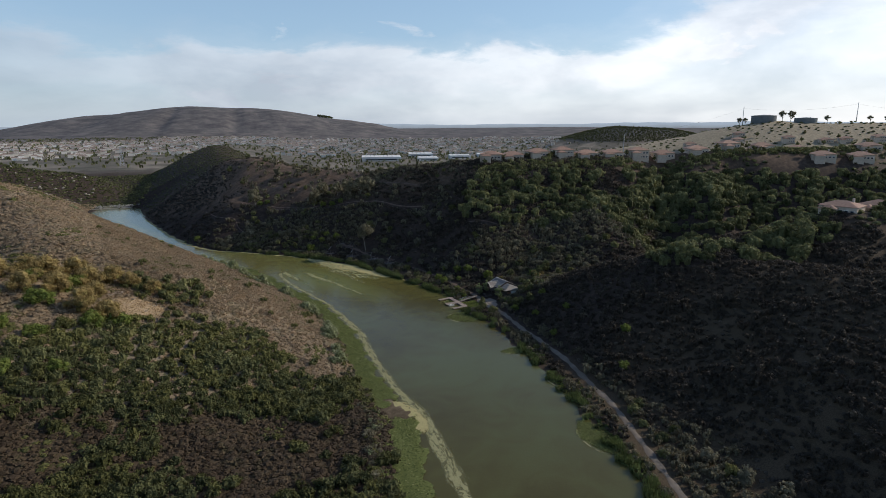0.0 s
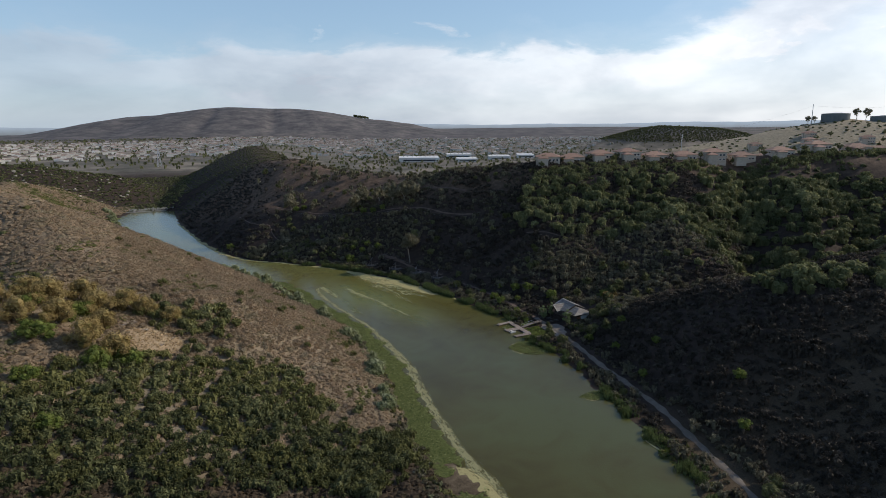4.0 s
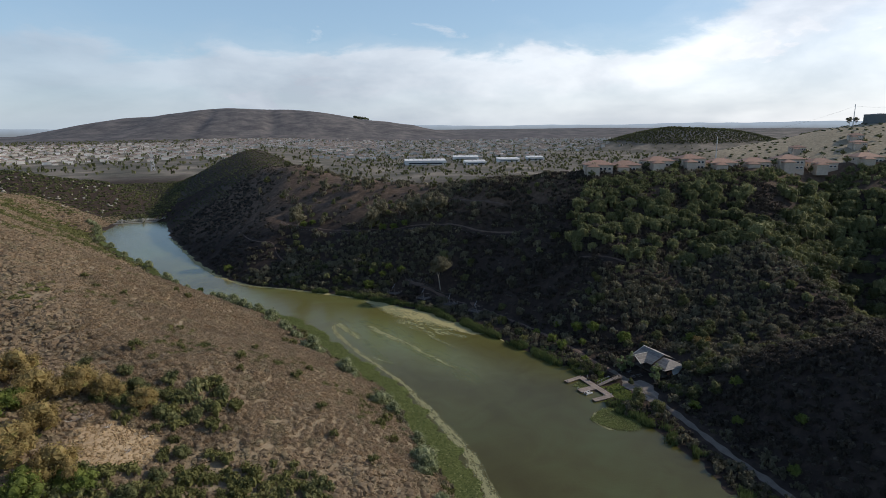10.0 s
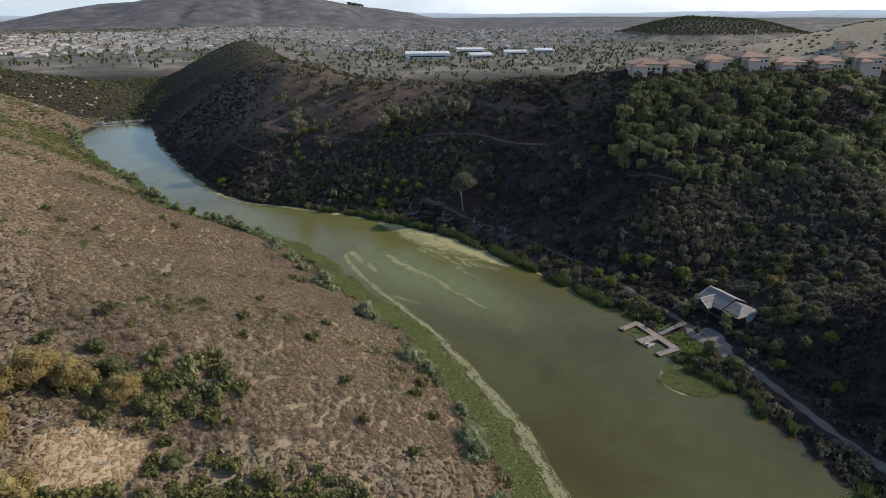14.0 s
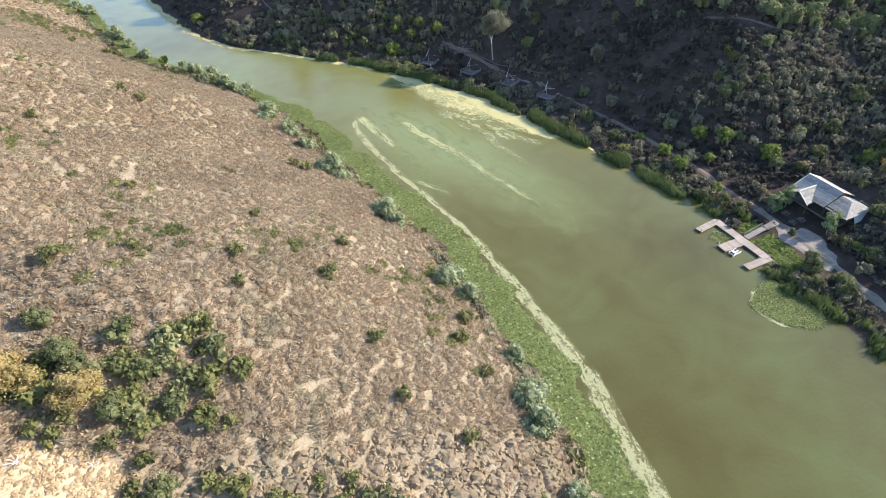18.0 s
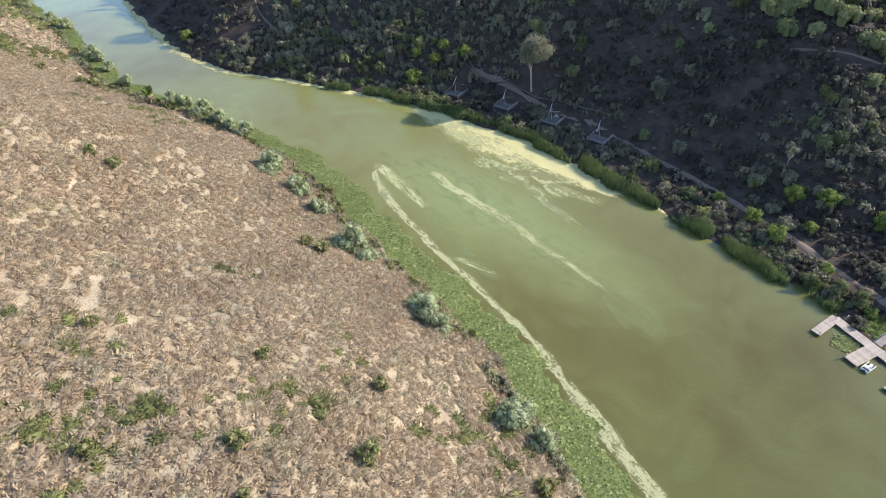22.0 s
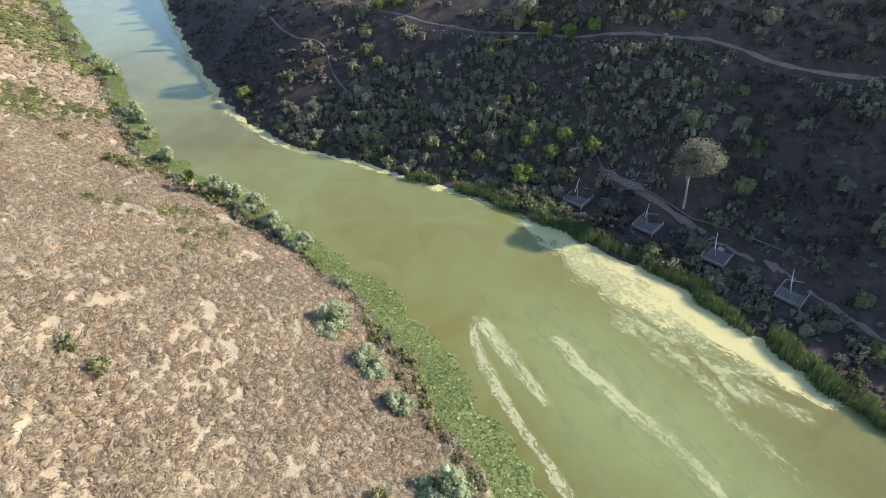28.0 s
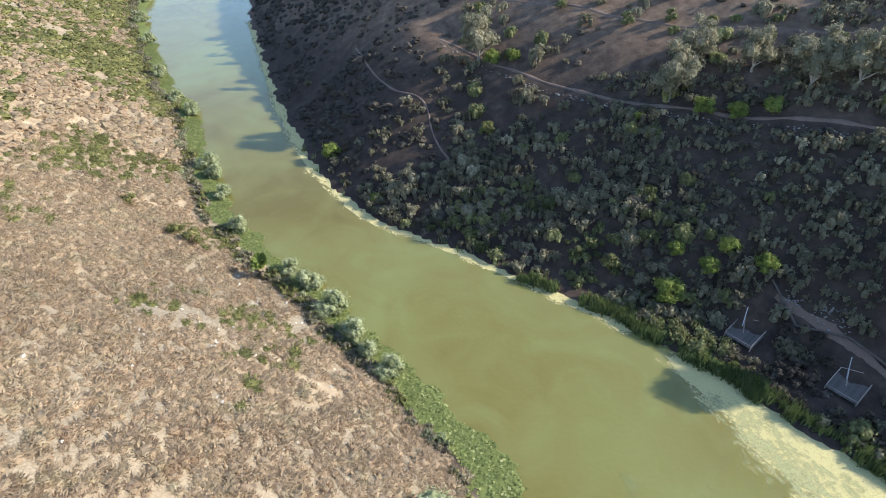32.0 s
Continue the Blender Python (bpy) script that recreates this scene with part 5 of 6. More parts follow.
plant(willow, [(-4.2, 342.0, 1.78), (1.8, 332.0, 1.55), (5.8, 324.0, 1.24), (9.8, 307.0, 1.78), (12.8, 302.0, 1.24), (19.8, 283.0, 1.71), (21.8, 278.0, 1.24), (27.8, 256.0, 1.78), (29.8, 251.0, 1.24), (32.3, 223.0, 1.86), (30.8, 217.0, 1.55), (32.8, 233.0, 1.08), (-27.2, 398.0, 1.40), (-22.2, 390.0, 1.55), (-17.2, 383.0, 1.40), (-32.2, 403.0, 1.08), (-10.2, 373.0, 1.24), (-14.2, 378.0, 1.08),
               (-47.2, 420.0, 1.24), (-59.2, 446.0, 1.24), (-62.2, 451.0, 1.40), (-76.2, 487.0, 1.40), (-84.2, 497.0, 1.24), (31.8, 204.0, 1.24), (30.8, 195.0, 1.40), (-54.2, 435.0, 1.08), (-97.2, 521.0, 1.40), (-114.2, 559.0, 1.40), (-127.2, 589.0, 1.55), (-142.2, 639.0, 1.86), (-148.2, 651.0, 1.86), (-137.2, 624.0, 1.71)], "willows on the bank")
dark_bush = tree("laurel_bush", SCRUB_GREEN, DARK_BARK, 1.9, 1.35, 0.15, 10, 420, 0.16, "dark green leafy bush standing in dry scrub", "shrub", trunk=0.08, seed=14)
plant(dark_bush, [(-16, 233, 1.50), (3, 247, 1.56), (8, 232, 1.32), (-11, 249, 1.26), (-36, 247, 1.44), (7, 260, 1.14), (-11, 242, 0.96), (-8, 265, 1.02), (4, 303, 1.44), (-20, 232, 1.08), (1, 306, 1.20), (-33, 322, 1.32), (-37, 325, 1.20), (-54, 409, 1.92), (-58, 411, 1.56), (-29, 272, 0.96), (-60, 300, 1.08), (10, 222, 1.08),
                  (18, 214, 1.20), (24, 236, 1.32), (26, 228, 1.08), (27, 243, 1.44), (-48, 296, 1.08), (-70, 420, 1.44), (-26, 250, 0.96)], "dark bushes in the scrub")
ochre = tree("ochre_tree", OCHRE, DARK_BARK, 5.2, 3.6, 0.3, 24, 3600, 0.16, "ochre yellow drying tree beside the bare patch", trunk=0.2, seed=16)
plant(ochre, [(-50, 222, 1.5), (-43, 227, 1.4), (-30, 224, 1.05), (-49, 206, 1.6), (-42, 203, 1.4), (-63, 224, 1.6), (-56, 230, 1.4), (-58, 214, 1.5), (-70, 232, 1.5), (-67, 212, 1.4), (-37, 226, 1.2), (-47, 214, 1.2), (-76, 222, 1.5)], "ochre trees round the bare patch")
lime = tree("sumac_bush", BRIGHT, DARK_BARK, 4.2, 3.2, -0.2, 16, 1700, 0.17, "leafy lime green sumac at the edge of the hollow", "shrub", trunk=0.15, seed=18)
plant(lime, [(-38, 202, 1.25), (-45, 199, 1.38), (-60, 206, 1.50), (-54, 219, 1.38), (-66, 222, 1.12), (-74, 205, 1.25), (-58, 190, 1.12), (-68, 190, 1.12), (-50, 176, 1.00), (-62, 172, 1.12)], "sumacs in the hollow")
hollow_oak = tree("hollow_bush", OAK, DARK_BARK, 4.2, 3.2, -0.2, 17, 1700, 0.17, "dense dark green bush in the hollow", "shrub", trunk=0.16, seed=20)
plant(hollow_oak, [(-30, 200, 0.9), (-25, 205, 0.8), (-36, 196, 0.9), (-22, 212, 0.8), (-20, 222, 0.7), (-26, 232, 0.8), (-36, 236, 0.7), (-30, 227, 1.0), (-27, 222, 0.9), (-33, 230, 0.9), (-24, 227, 0.7), (-45, 238, 0.7), (-14, 200, 0.7), (-8, 190, 0.7), (0, 182, 0.8), (4, 174, 0.9), (8, 168, 0.8), (14, 160, 0.9), (20, 154, 0.9), (-18, 188, 0.8), (-30, 184, 0.8), (-42, 188, 0.9), (26, 178, 0.8), (28, 166, 0.8), (22, 190, 0.7)], "bushes in the hollow")


def palm(x, y):
    root = tagged(new("fan_palm"), "small fan palm with a skirt of dead fronds", "palm")
    bm = bmesh.new()
    limb(bm, (0, 0, -0.3), (0.1, 0, 3.6), 0.34, 0.26, 9)
    part("trunk", bm, DARK_BARK, root)
    r = random.Random(4)
    for name, count, mat, low in (("frond", 22, BRIGHT, -0.15), ("dead_frond", 16, simple("dead_frond", (0.3, 0.23, 0.15), 0.9), -0.95)):
        for k in range(count):
            bm = bmesh.new()
            a = k * 2.4
            up = r.uniform(low, low + 1.1) if name == "frond" else r.uniform(-1.3, -0.8)
            long = r.uniform(1.3, 1.9)
            d = Vector((math.cos(a) * math.cos(up), math.sin(a) * math.cos(up), math.sin(up)))
            s = d.cross(Vector((0, 0, 1))).normalized()
            b = Vector((0.1, 0, 3.5))
            hub = b + d * long * 0.45
            root_v = bm.verts.new(b)
            fan = [bm.verts.new(hub + d * long * 0.55 * math.cos(q) + s * long * 0.6 * math.sin(q) - Vector((0, 0, 0.12 * (j % 2) + 0.3 * abs(math.sin(q))))) for j, q in enumerate(np.linspace(-1.5, 1.5, 9))]
            for p, q in zip(fan, fan[1:]):
                bm.faces.new((root_v, p, q))
            part(name, bm, mat, root)
    stand(root, x, y, 1.25)


palm(-38, 401)


# ---- boathouse ----
GREY_WOOD = simple("weathered_grey_wood", (0.3, 0.238, 0.192), 0.85, vary=0.3, scale=1.5, bump=0.2)
DARK_WOOD = simple("dark_stained_wood", (0.10, 0.08, 0.065), 0.85, vary=0.3, scale=1.5)
SHINGLE = simple("grey_shingles", (0.23, 0.208, 0.185), 0.9, vary=0.35, scale=1.2, bump=0.3)
WHITE = simple("white_paint", (0.75, 0.73, 0.69), 0.6, vary=0.08)
STEEL = simple("galvanised_steel", (0.45, 0.46, 0.47), 0.45, 0.6, vary=0.1)
CONCRETE = simple("grey_concrete", (0.42, 0.40, 0.37), 0.9, vary=0.15, scale=1.0)
TARP = simple("white_tarpaulin", (0.36, 0.37, 0.33), 0.5, vary=0.06)
RED_WOOD = simple("red_stained_wood", (0.30, 0.14, 0.08), 0.8, vary=0.25)


PALE_WOOD = simple("pale_bleached_wood", (0.5, 0.46, 0.4), 0.85, vary=0.25, scale=1.5)
# dark table wood; on the platform decks the dark paints shade
SHADE_WOOD = simple("dark_and_shaded_planks", (0.09, 0.08, 0.072), 0.9, vary=0.3, scale=1.5)


def slab(bm, corners, thick):
    """A flat piece from its four upper corners, with thickness downward."""
    top = [bm.verts.new(c) for c in corners]
    low = [bm.verts.new(Vector(c) - Vector((0, 0, thick))) for c in corners]
    bm.faces.new(top)
    bm.faces.new(low[::-1])
    for i in range(4):
        j = (i + 1) % 4
        bm.faces.new((top[i], low[i], low[j], top[j]))


def roof_courses(root, name, eave_a, eave_b, ridge_b, ridge_a, count, mat):
    """A roof slope as overlapping courses of shingles, each a piece of its own."""
    ea, eb, ra, rb = (Vector(v) for v in (eave_a, eave_b, ridge_a, ridge_b))
    for k in range(count):
        u, w = k / count, (k + 1.12) / count
        bm = bmesh.new()
        slab(bm, [ea.lerp(ra, u) + Vector((0, 0, 0.05)), eb.lerp(rb, u) + Vector((0, 0, 0.05)), eb.lerp(rb, min(w, 1)), ea.lerp(ra, min(w, 1))], 0.07)
        part(name, bm, mat, root)


def boathouse():
    root = tagged(new("boathouse"), "weathered grey boathouse with a low shingled roof and open sides", "boathouse")
    bm = bmesh.new()
    box(bm, (10.6, 15.0, 0.6), (0, 0, -0.15), bevel=0.04)
    part("floor_slab", bm, DARK_WOOD, root)
    bm = bmesh.new()
    box(bm, (6.0, 7.5, 2.9), (1.6, 2.6, 1.6), bevel=0.03)
    part("inner_room", bm, DARK_WOOD, root, "dark wooden storage room under the roof")
    for x in (-5.2, 5.2):
        for y in (-7.2, -2.4, 2.4, 7.2):
            bm = bmesh.new()
            box(bm, (0.28, 0.28, 3.3), (x, y, 1.7), bevel=0.03)
            part("post", bm, DARK_WOOD, root)
    for x in (-5.2, 5.2):
        bm = bmesh.new()
        box(bm, (0.25, 16.2, 0.32), (x, 0, 3.4), bevel=0.03)
        part("beam", bm, DARK_WOOD, root)
    # main gable along y, and a cross gable toward the lake
    roof_courses(root, "roof_course", (-6.4, -2.5, 3.35), (-6.4, 8.4, 3.35), (0, 8.4, 6.2), (0, -2.5, 6.2), 9, SHINGLE)
    roof_courses(root, "roof_course", (6.4, 8.4, 3.35), (6.4, -2.5, 3.35), (0, -2.5, 6.2), (0, 8.4, 6.2), 9, SHINGLE)
    roof_courses(root, "low_roof_course", (-5.6, -8.8, 2.9), (-5.6, -2.4, 2.9), (0, -2.4, 5.2), (0, -5.4, 5.2), 7, SHINGLE)
    roof_courses(root, "low_roof_course", (5.6, -2.4, 2.9), (5.6, -8.8, 2.9), (0, -5.4, 5.2), (0, -2.4, 5.2), 7, SHINGLE)
    roof_courses(root, "hip_course", (5.6, -8.8, 2.9), (-5.6, -8.8, 2.9), (-0.05, -5.4, 5.2), (0.05, -5.4, 5.2), 7, SHINGLE)
    roof_courses(root, "porch_roof_course", (-8.4, 0.6, 3.0), (-1.0, 0.6, 3.0), (-1.0, 4.2, 5.3), (-8.8, 4.2, 5.3), 6, SHINGLE)
    roof_courses(root, "porch_roof_course", (-1.0, 7.8, 3.0), (-8.4, 7.8, 3.0), (-8.8, 4.2, 5.3), (-1.0, 4.2, 5.3), 6, SHINGLE)
    for y in (1.0, 7.4):
        bm = bmesh.new()
        box(bm, (0.26, 0.26, 3.4), (-8.0, y, 1.3), bevel=0.03)
        part("porch_post", bm, DARK_WOOD, root)
    bm = bmesh.new()
    box(bm, (7.6, 0.4, 0.12), (-4.9, 4.2, 5.38), bevel=0.03)
    part("porch_ridge_cap", bm, PALE_WOOD, root, "pale weathered ridge cap")
    for side in (-1, 1):
        bm = bmesh.new()
        slab(bm, [(-8.95, 4.2 + side * 3.7, 3.05), (-8.65, 4.2 + side * 3.7, 3.05), (-8.65, 4.2, 5.4), (-8.95, 4.2, 5.4)], 0.22)
        part("porch_barge_board", bm, PALE_WOOD, root, "pale weathered barge board")
    bm = bmesh.new()
    box(bm, (0.5, 11.2, 0.16), (0, 2.95, 6.3), bevel=0.03)
    part("ridge_cap", bm, PALE_WOOD, root, "pale ridge cap")
    for y in (8.2, -2.3):
        bm = bmesh.new()
        a, b, c = (bm.verts.new(v) for v in ((-5.6, y, 3.4), (5.6, y, 3.4), (0, y, 5.95)))
        face = bm.faces.new((a, b, c))
        bmesh.ops.solidify(bm, geom=[face], thickness=0.12)
        part("gable", bm, DARK_WOOD, root)
    for side in (-1, 1):
        bm = bmesh.new()
        slab(bm, [(side * 6.5, 8.6, 3.4), (side * 6.5, 8.3, 3.4), (0, 8.3, 6.3), (0, 8.6, 6.3)], 0.25)
        part("barge_board", bm, PALE_WOOD, root, "pale weathered barge board")
    bm = bmesh.new()
    box(bm, (3.6, 0.12, 1.1), (-1.2, -7.6, 1.2), 0.1, 0.02)
    part("rail_panel", bm, RED_WOOD, root, "reddish wooden rail panel")
    bm = bmesh.new()
    slab(bm, [(-2.0, -9.6, 1.1), (3.8, -9.2, 1.3), (3.8, -8.0, 2.6), (-1.4, -8.3, 2.4)], 0.05)
    part("tarpaulin", bm, TARP, root, "slack white tarpaulin tied to the end")
    for y in (-5, 0, 5):
        bm = bmesh.new()
        box(bm, (11.6, 0.2, 0.28), (0, y, 3.55), bevel=0.02)
        part("tie_beam", bm, DARK_WOOD, root)
    z = float(land(np.array([127.0]), np.array([255.5]))[0])
    root.matrix_basis = Matrix.Translation((126.2, 255.0, z + 0.1)) @ Matrix.Rotation(radians(8), 4, "Z") @ Matrix.Diagonal((0.88, 0.88, 0.9, 1))


boathouse()


def picnic_table():
    root = tagged(new("picnic_table"), "dark grey wooden picnic table with two benches", "table", "picnic tables")
    bm = bmesh.new()
    box(bm, (1.8, 0.75, 0.06), (0, 0, 0.75), bevel=0.01)
    part("tabletop", bm, SHADE_WOOD, root)
    for y in (-0.7, 0.7):
        bm = bmesh.new()
        box(bm, (1.8, 0.28, 0.05), (0, y, 0.45), bevel=0.01)
        part("bench", bm, SHADE_WOOD, root)
    for x in (-0.65, 0.65):
        bm = bmesh.new()
        box(bm, (0.09, 1.5, 0.09), (x, 0, 0.4))
        box(bm, (0.09, 0.09, 0.75), (x, -0.3, 0.36))
        box(bm, (0.09, 0.09, 0.75), (x, 0.3, 0.36))
        part("leg_frame", bm, SHADE_WOOD, root)
    return root


table = picnic_table()
for k, (x, y, a) in enumerate(((116, 257, 0.3), (115, 253.5, 0.5), (117.5, 253.5, 0.2), (114, 259.5, 0.7))):
    ob = table if k == 0 else copy_thing(table, Matrix())
    stand(ob, x, y, 1.0, a, -0.12)


# ---- docks and boat ----
def dock():
    root = tagged(new("floating_dock"), "weathered floating dock with three fingers on the lake", "dock")
    pieces = (("walkway", 99.6, 252.5, 2.1, 16.0, 0.13), ("finger", 95.6, 259.4, 7.4, 1.7, 0.28), ("finger", 96.6, 251.3, 7.6, 2.5, 0.15), ("finger", 97.6, 244.0, 7.6, 1.8, 0.15))
    for name, x, y, w, d, a in pieces:
        m = Matrix.Translation((x, y, 0)) @ Matrix.Rotation(a, 4, "Z")
        bm = bmesh.new()
        along = w > d
        box(bm, (w - 0.1, d - 0.1, 0.36), (0, 0, 0.23), bevel=0.03)
        bm.transform(m)
        body = part(name, bm, DARK_WOOD, root)
        n = int((w if along else d) / 0.4)
        plank = None
        for k in range(n):
            s = ((k + 0.5) / n - 0.5) * (w if along else d)
            at = m @ Matrix.Translation((s, 0, 0.45) if along else (0, s, 0.45 if name == "finger" else 0.46))
            if plank is None:
                bm = bmesh.new()
                box(bm, (0.37, d, 0.06) if along else (w, 0.37, 0.06), bevel=0.008)
                plank = part("plank", bm, GREY_WOOD, body)
                ob = plank
            else:
                ob = new("plank", plank.data)
                ob.parent = body
            ob.matrix_basis = at
        for sx in (-1, 1):
            bm = bmesh.new()
            box(bm, (w, 0.1, 0.16) if along else (0.1, d, 0.16), (0, sx * d / 2, 0.42) if along else (sx * w / 2, 0, 0.42), bevel=0.015)
            bm.transform(m)
            part("edge_board", bm, GREY_WOOD, root)
    for x, y in ((98.4, 259.9), (100.9, 259.6), (98.6, 245.2), (100.9, 244.6), (93.0, 252.0), (92.5, 257.9)):
        bm = bmesh.new()
        limb(bm, (x, y, -1.5), (x, y, 1.3), 0.11, 0.1, 8)
        part("mooring_post", bm, STEEL, root)


def gangway():
    root = tagged(new("gangway"), "sloping metal gangway from the shore to the dock", "gangway")
    a, b = Vector((101.0, 252.4, 0.55)), Vector((106.5, 253.4, 1.5))
    d = (b - a).normalized()
    s = Vector((-d.y, d.x, 0)).normalized()
    bm = bmesh.new()
    slab(bm, [a - s * 0.7, b - s * 0.7, b + s * 0.7, a + s * 0.7], 0.1)
    part("deck", bm, GREY_WOOD, root)
    for side in (-0.7, 0.7):
        bm = bmesh.new()
        limb(bm, a + s * side + Vector((0, 0, 1)), b + s * side + Vector((0, 0, 1)), 0.04, 0.04, 6)
        part("handrail", bm, STEEL, root)
        for u in (0.02, 0.34, 0.66, 0.98):
            bm = bmesh.new()
            p = a.lerp(b, u) + s * side
            limb(bm, p, p + Vector((0, 0, 1)), 0.035, 0.035, 6)
            part("rail_post", bm, STEEL, root)
    steps = tagged(new("steps"), "pale timber steps climbing the bank", "steps")
    for k in range(7):
        bm = bmesh.new()
        box(bm, (0.34, 1.7, 0.16), (107.0 + 0.55 * k, 253.5 + 0.08 * k, 1.42 + 0.1 * k), 0.15, 0.02)
        part("step", bm, GREY_WOOD, steps)
    bm = bmesh.new()
    box(bm, (4.0, 1.5, 0.2), (108.7, 253.75, 1.3), 0.15)
    bmesh.ops.transform(bm, matrix=Matrix.Translation((0, 0, 0.12)), verts=bm.verts)
    part("stringer", bm, DARK_WOOD, steps)


def boat():
    root = tagged(new("pontoon_boat"), "small white pontoon boat moored at the dock", "boat")
    for y in (-0.75, 0.75):
        bm = bmesh.new()
        limb(bm, (-2.1, y, 0.2), (1.7, y, 0.2), 0.3, 0.3, 12)
        limb(bm, (1.7, y, 0.2), (2.3, y, 0.34), 0.3, 0.06, 12)
        part("pontoon", bm, STEEL, root)
    bm = bmesh.new()
    box(bm, (4.1, 2.1, 0.12), (0, 0, 0.52), bevel=0.03)
    part("deck", bm, WHITE, root)
    for x, y, w, d in ((1.2, 0.6, 1.2, 0.6), (1.2, -0.6, 1.2, 0.6), (-1.3, 0.0, 0.6, 1.7)):
        bm = bmesh.new()
        box(bm, (w, d, 0.4), (x, y, 0.78), bevel=0.06)
        part("seat", bm, DARK_WOOD, root, "dark vinyl seat")
    for y in (-1.02, 1.02):
        bm = bmesh.new()
        box(bm, (3.9, 0.05, 0.5), (0, y, 0.85), bevel=0.01)
        part("side_panel", bm, WHITE, root)
    bm = bmesh.new()
    box(bm, (0.4, 0.5, 0.7), (0.2, -0.4, 0.95), bevel=0.06)
    part("console", bm, WHITE, root)
    bm = bmesh.new()
    box(bm, (0.35, 0.4, 0.6), (-2.25, 0, 0.6), bevel=0.08)
    box(bm, (0.12, 0.12, 0.8), (-2.25, 0, 0.0))
    part("outboard_motor", bm, DARK_WOOD, root, "dark outboard motor")
    root.matrix_basis = pose(95.0, 248.7, 0.03, 0, 0, 14) @ Matrix.Diagonal((0.66, 0.66, 0.66, 1))


dock()
gangway()
boat()


# ---- fishing platforms ----
def platform():
    root = tagged(new("fishing_platform"), "timber fishing platform with leaning shade poles, deck darkened for shade", "platform")
    bm = bmesh.new()
    box(bm, (5.6, 0.31, 0.07), bevel=0.008)
    board = part("deck_board", bm, SHADE_WOOD, root)
    for k in range(16):
        ob = board if k == 0 else new("deck_board", board.data)
        ob.parent = root
        ob.matrix_basis = Matrix.Translation((0, -2.55 + 0.34 * k, 1.0))
    bm = bmesh.new()
    for y in (-2.4, 0, 2.4):
        box(bm, (5.4, 0.2, 0.28), (0, y, 0.8))
    part("joists", bm, DARK_WOOD, root)
    for x in (-2.7, 0, 2.7):
        for y in (-2.55, 2.55):
            bm = bmesh.new()
            limb(bm, (x, y, -2.2), (x, y, 2.0 if x else 1.0), 0.1, 0.09, 7)
            part("post", bm, GREY_WOOD, root)
    for y in (-2.55, 2.55):
        for z in (1.5, 1.95):
            bm = bmesh.new()
            limb(bm, (-2.8, y, z), (2.8, y, z), 0.055, 0.05, 6)
            part("rail", bm, GREY_WOOD, root)
    bm = bmesh.new()
    limb(bm, (-2.75, -2.6, 1.6), (-2.75, 2.6, 1.6), 0.055, 0.05, 6)
    part("front_rail", bm, GREY_WOOD, root)
    bm = bmesh.new()
    limb(bm, (0.2, 0.3, 1.0), (1.2, 1.4, 4.3), 0.1, 0.08, 7)
    part("mast", bm, GREY_WOOD, root, "leaning pale pole")
    bm = bmesh.new()
    limb(bm, (-0.9, 0.7, 3.4), (3.0, 2.0, 4.9), 0.09, 0.07, 7)
    part("crossbeam", bm, STEEL, root, "bleached crossbeam")
    bm = bmesh.new()
    limb(bm, (2.7, 2.55, 2.0), (3.6, -0.6, 2.6), 0.07, 0.06, 6)
    part("brace", bm, GREY_WOOD, root)
    bm = bmesh.new()
    box(bm, (3.2, 1.3, 0.12), (4.2, 0.2, 1.0))
    part("access_boards", bm, GREY_WOOD, root)
    return root


first = platform()
for k, (x, y, a) in enumerate(((57.5, 377, 38), (69.5, 363.6, 36), (79.2, 350.2, 38), (87.6, 336.2, 34))):
    ob = first if k == 0 else copy_thing(first, Matrix())
    ob["group"] = "fishing platforms"
    ob.matrix_basis = pose(x, y, 0.9, 0, 0, a)
bm = bmesh.new()
RAIL = [(64, 384), (66, 376), (73, 371.5), (79, 362), (85, 356), (90, 348), (94, 341)]
wall_top = [Vector((x, y, float(land(np.array([x]), np.array([y]))[0]) + 0.45)) for x, y in RAIL]
for p, q in zip(wall_top, wall_top[1:]):
    limb(bm, p, q, 0.22, 0.22, 6)
tagged(part("retaining_log_wall", bm, DARK_WOOD), "low wavy retaining wall of dark logs behind the platforms", "wall")


# ---- stones and logs ----
STONE = simple("pale_granite", (0.4, 0.36, 0.3), 0.9, vary=0.25, scale=2.0, bump=0.4)


# the granite again, darkened for stones lying in shade
SHADED_STONE = simple("shaded_rubble", (0.2, 0.18, 0.165), 0.9, vary=0.3, scale=2.0, bump=0.4)


def stones(name, x, y, size, label, mat=STONE):
    ico = bmesh.new()
    bmesh.ops.create_icosphere(ico, subdivisions=1, radius=1)
    v = np.array([p.co for p in ico.verts])
    f = np.array([[p.index for p in face.verts] for face in ico.faces])
    ico.free()
    n, m = len(x), len(v)
    shape = v[None] * rng.uniform(0.6, 1.15, (n, m, 1)) * rng.uniform(0.6, 1.2, (n, 1, 3)) * size[:, None, None] * np.array([1, 1, 0.65])
    pts = shape + np.stack([x, y, land(x, y) + size * 0.15], -1)[:, None]
    faces = (f[None] + np.arange(n)[:, None, None] * m).reshape(-1, 3)
    return tagged(new(name, raw_mesh(name, pts.reshape(-1, 3), faces, mat)), label, "stones", kind="stuff")


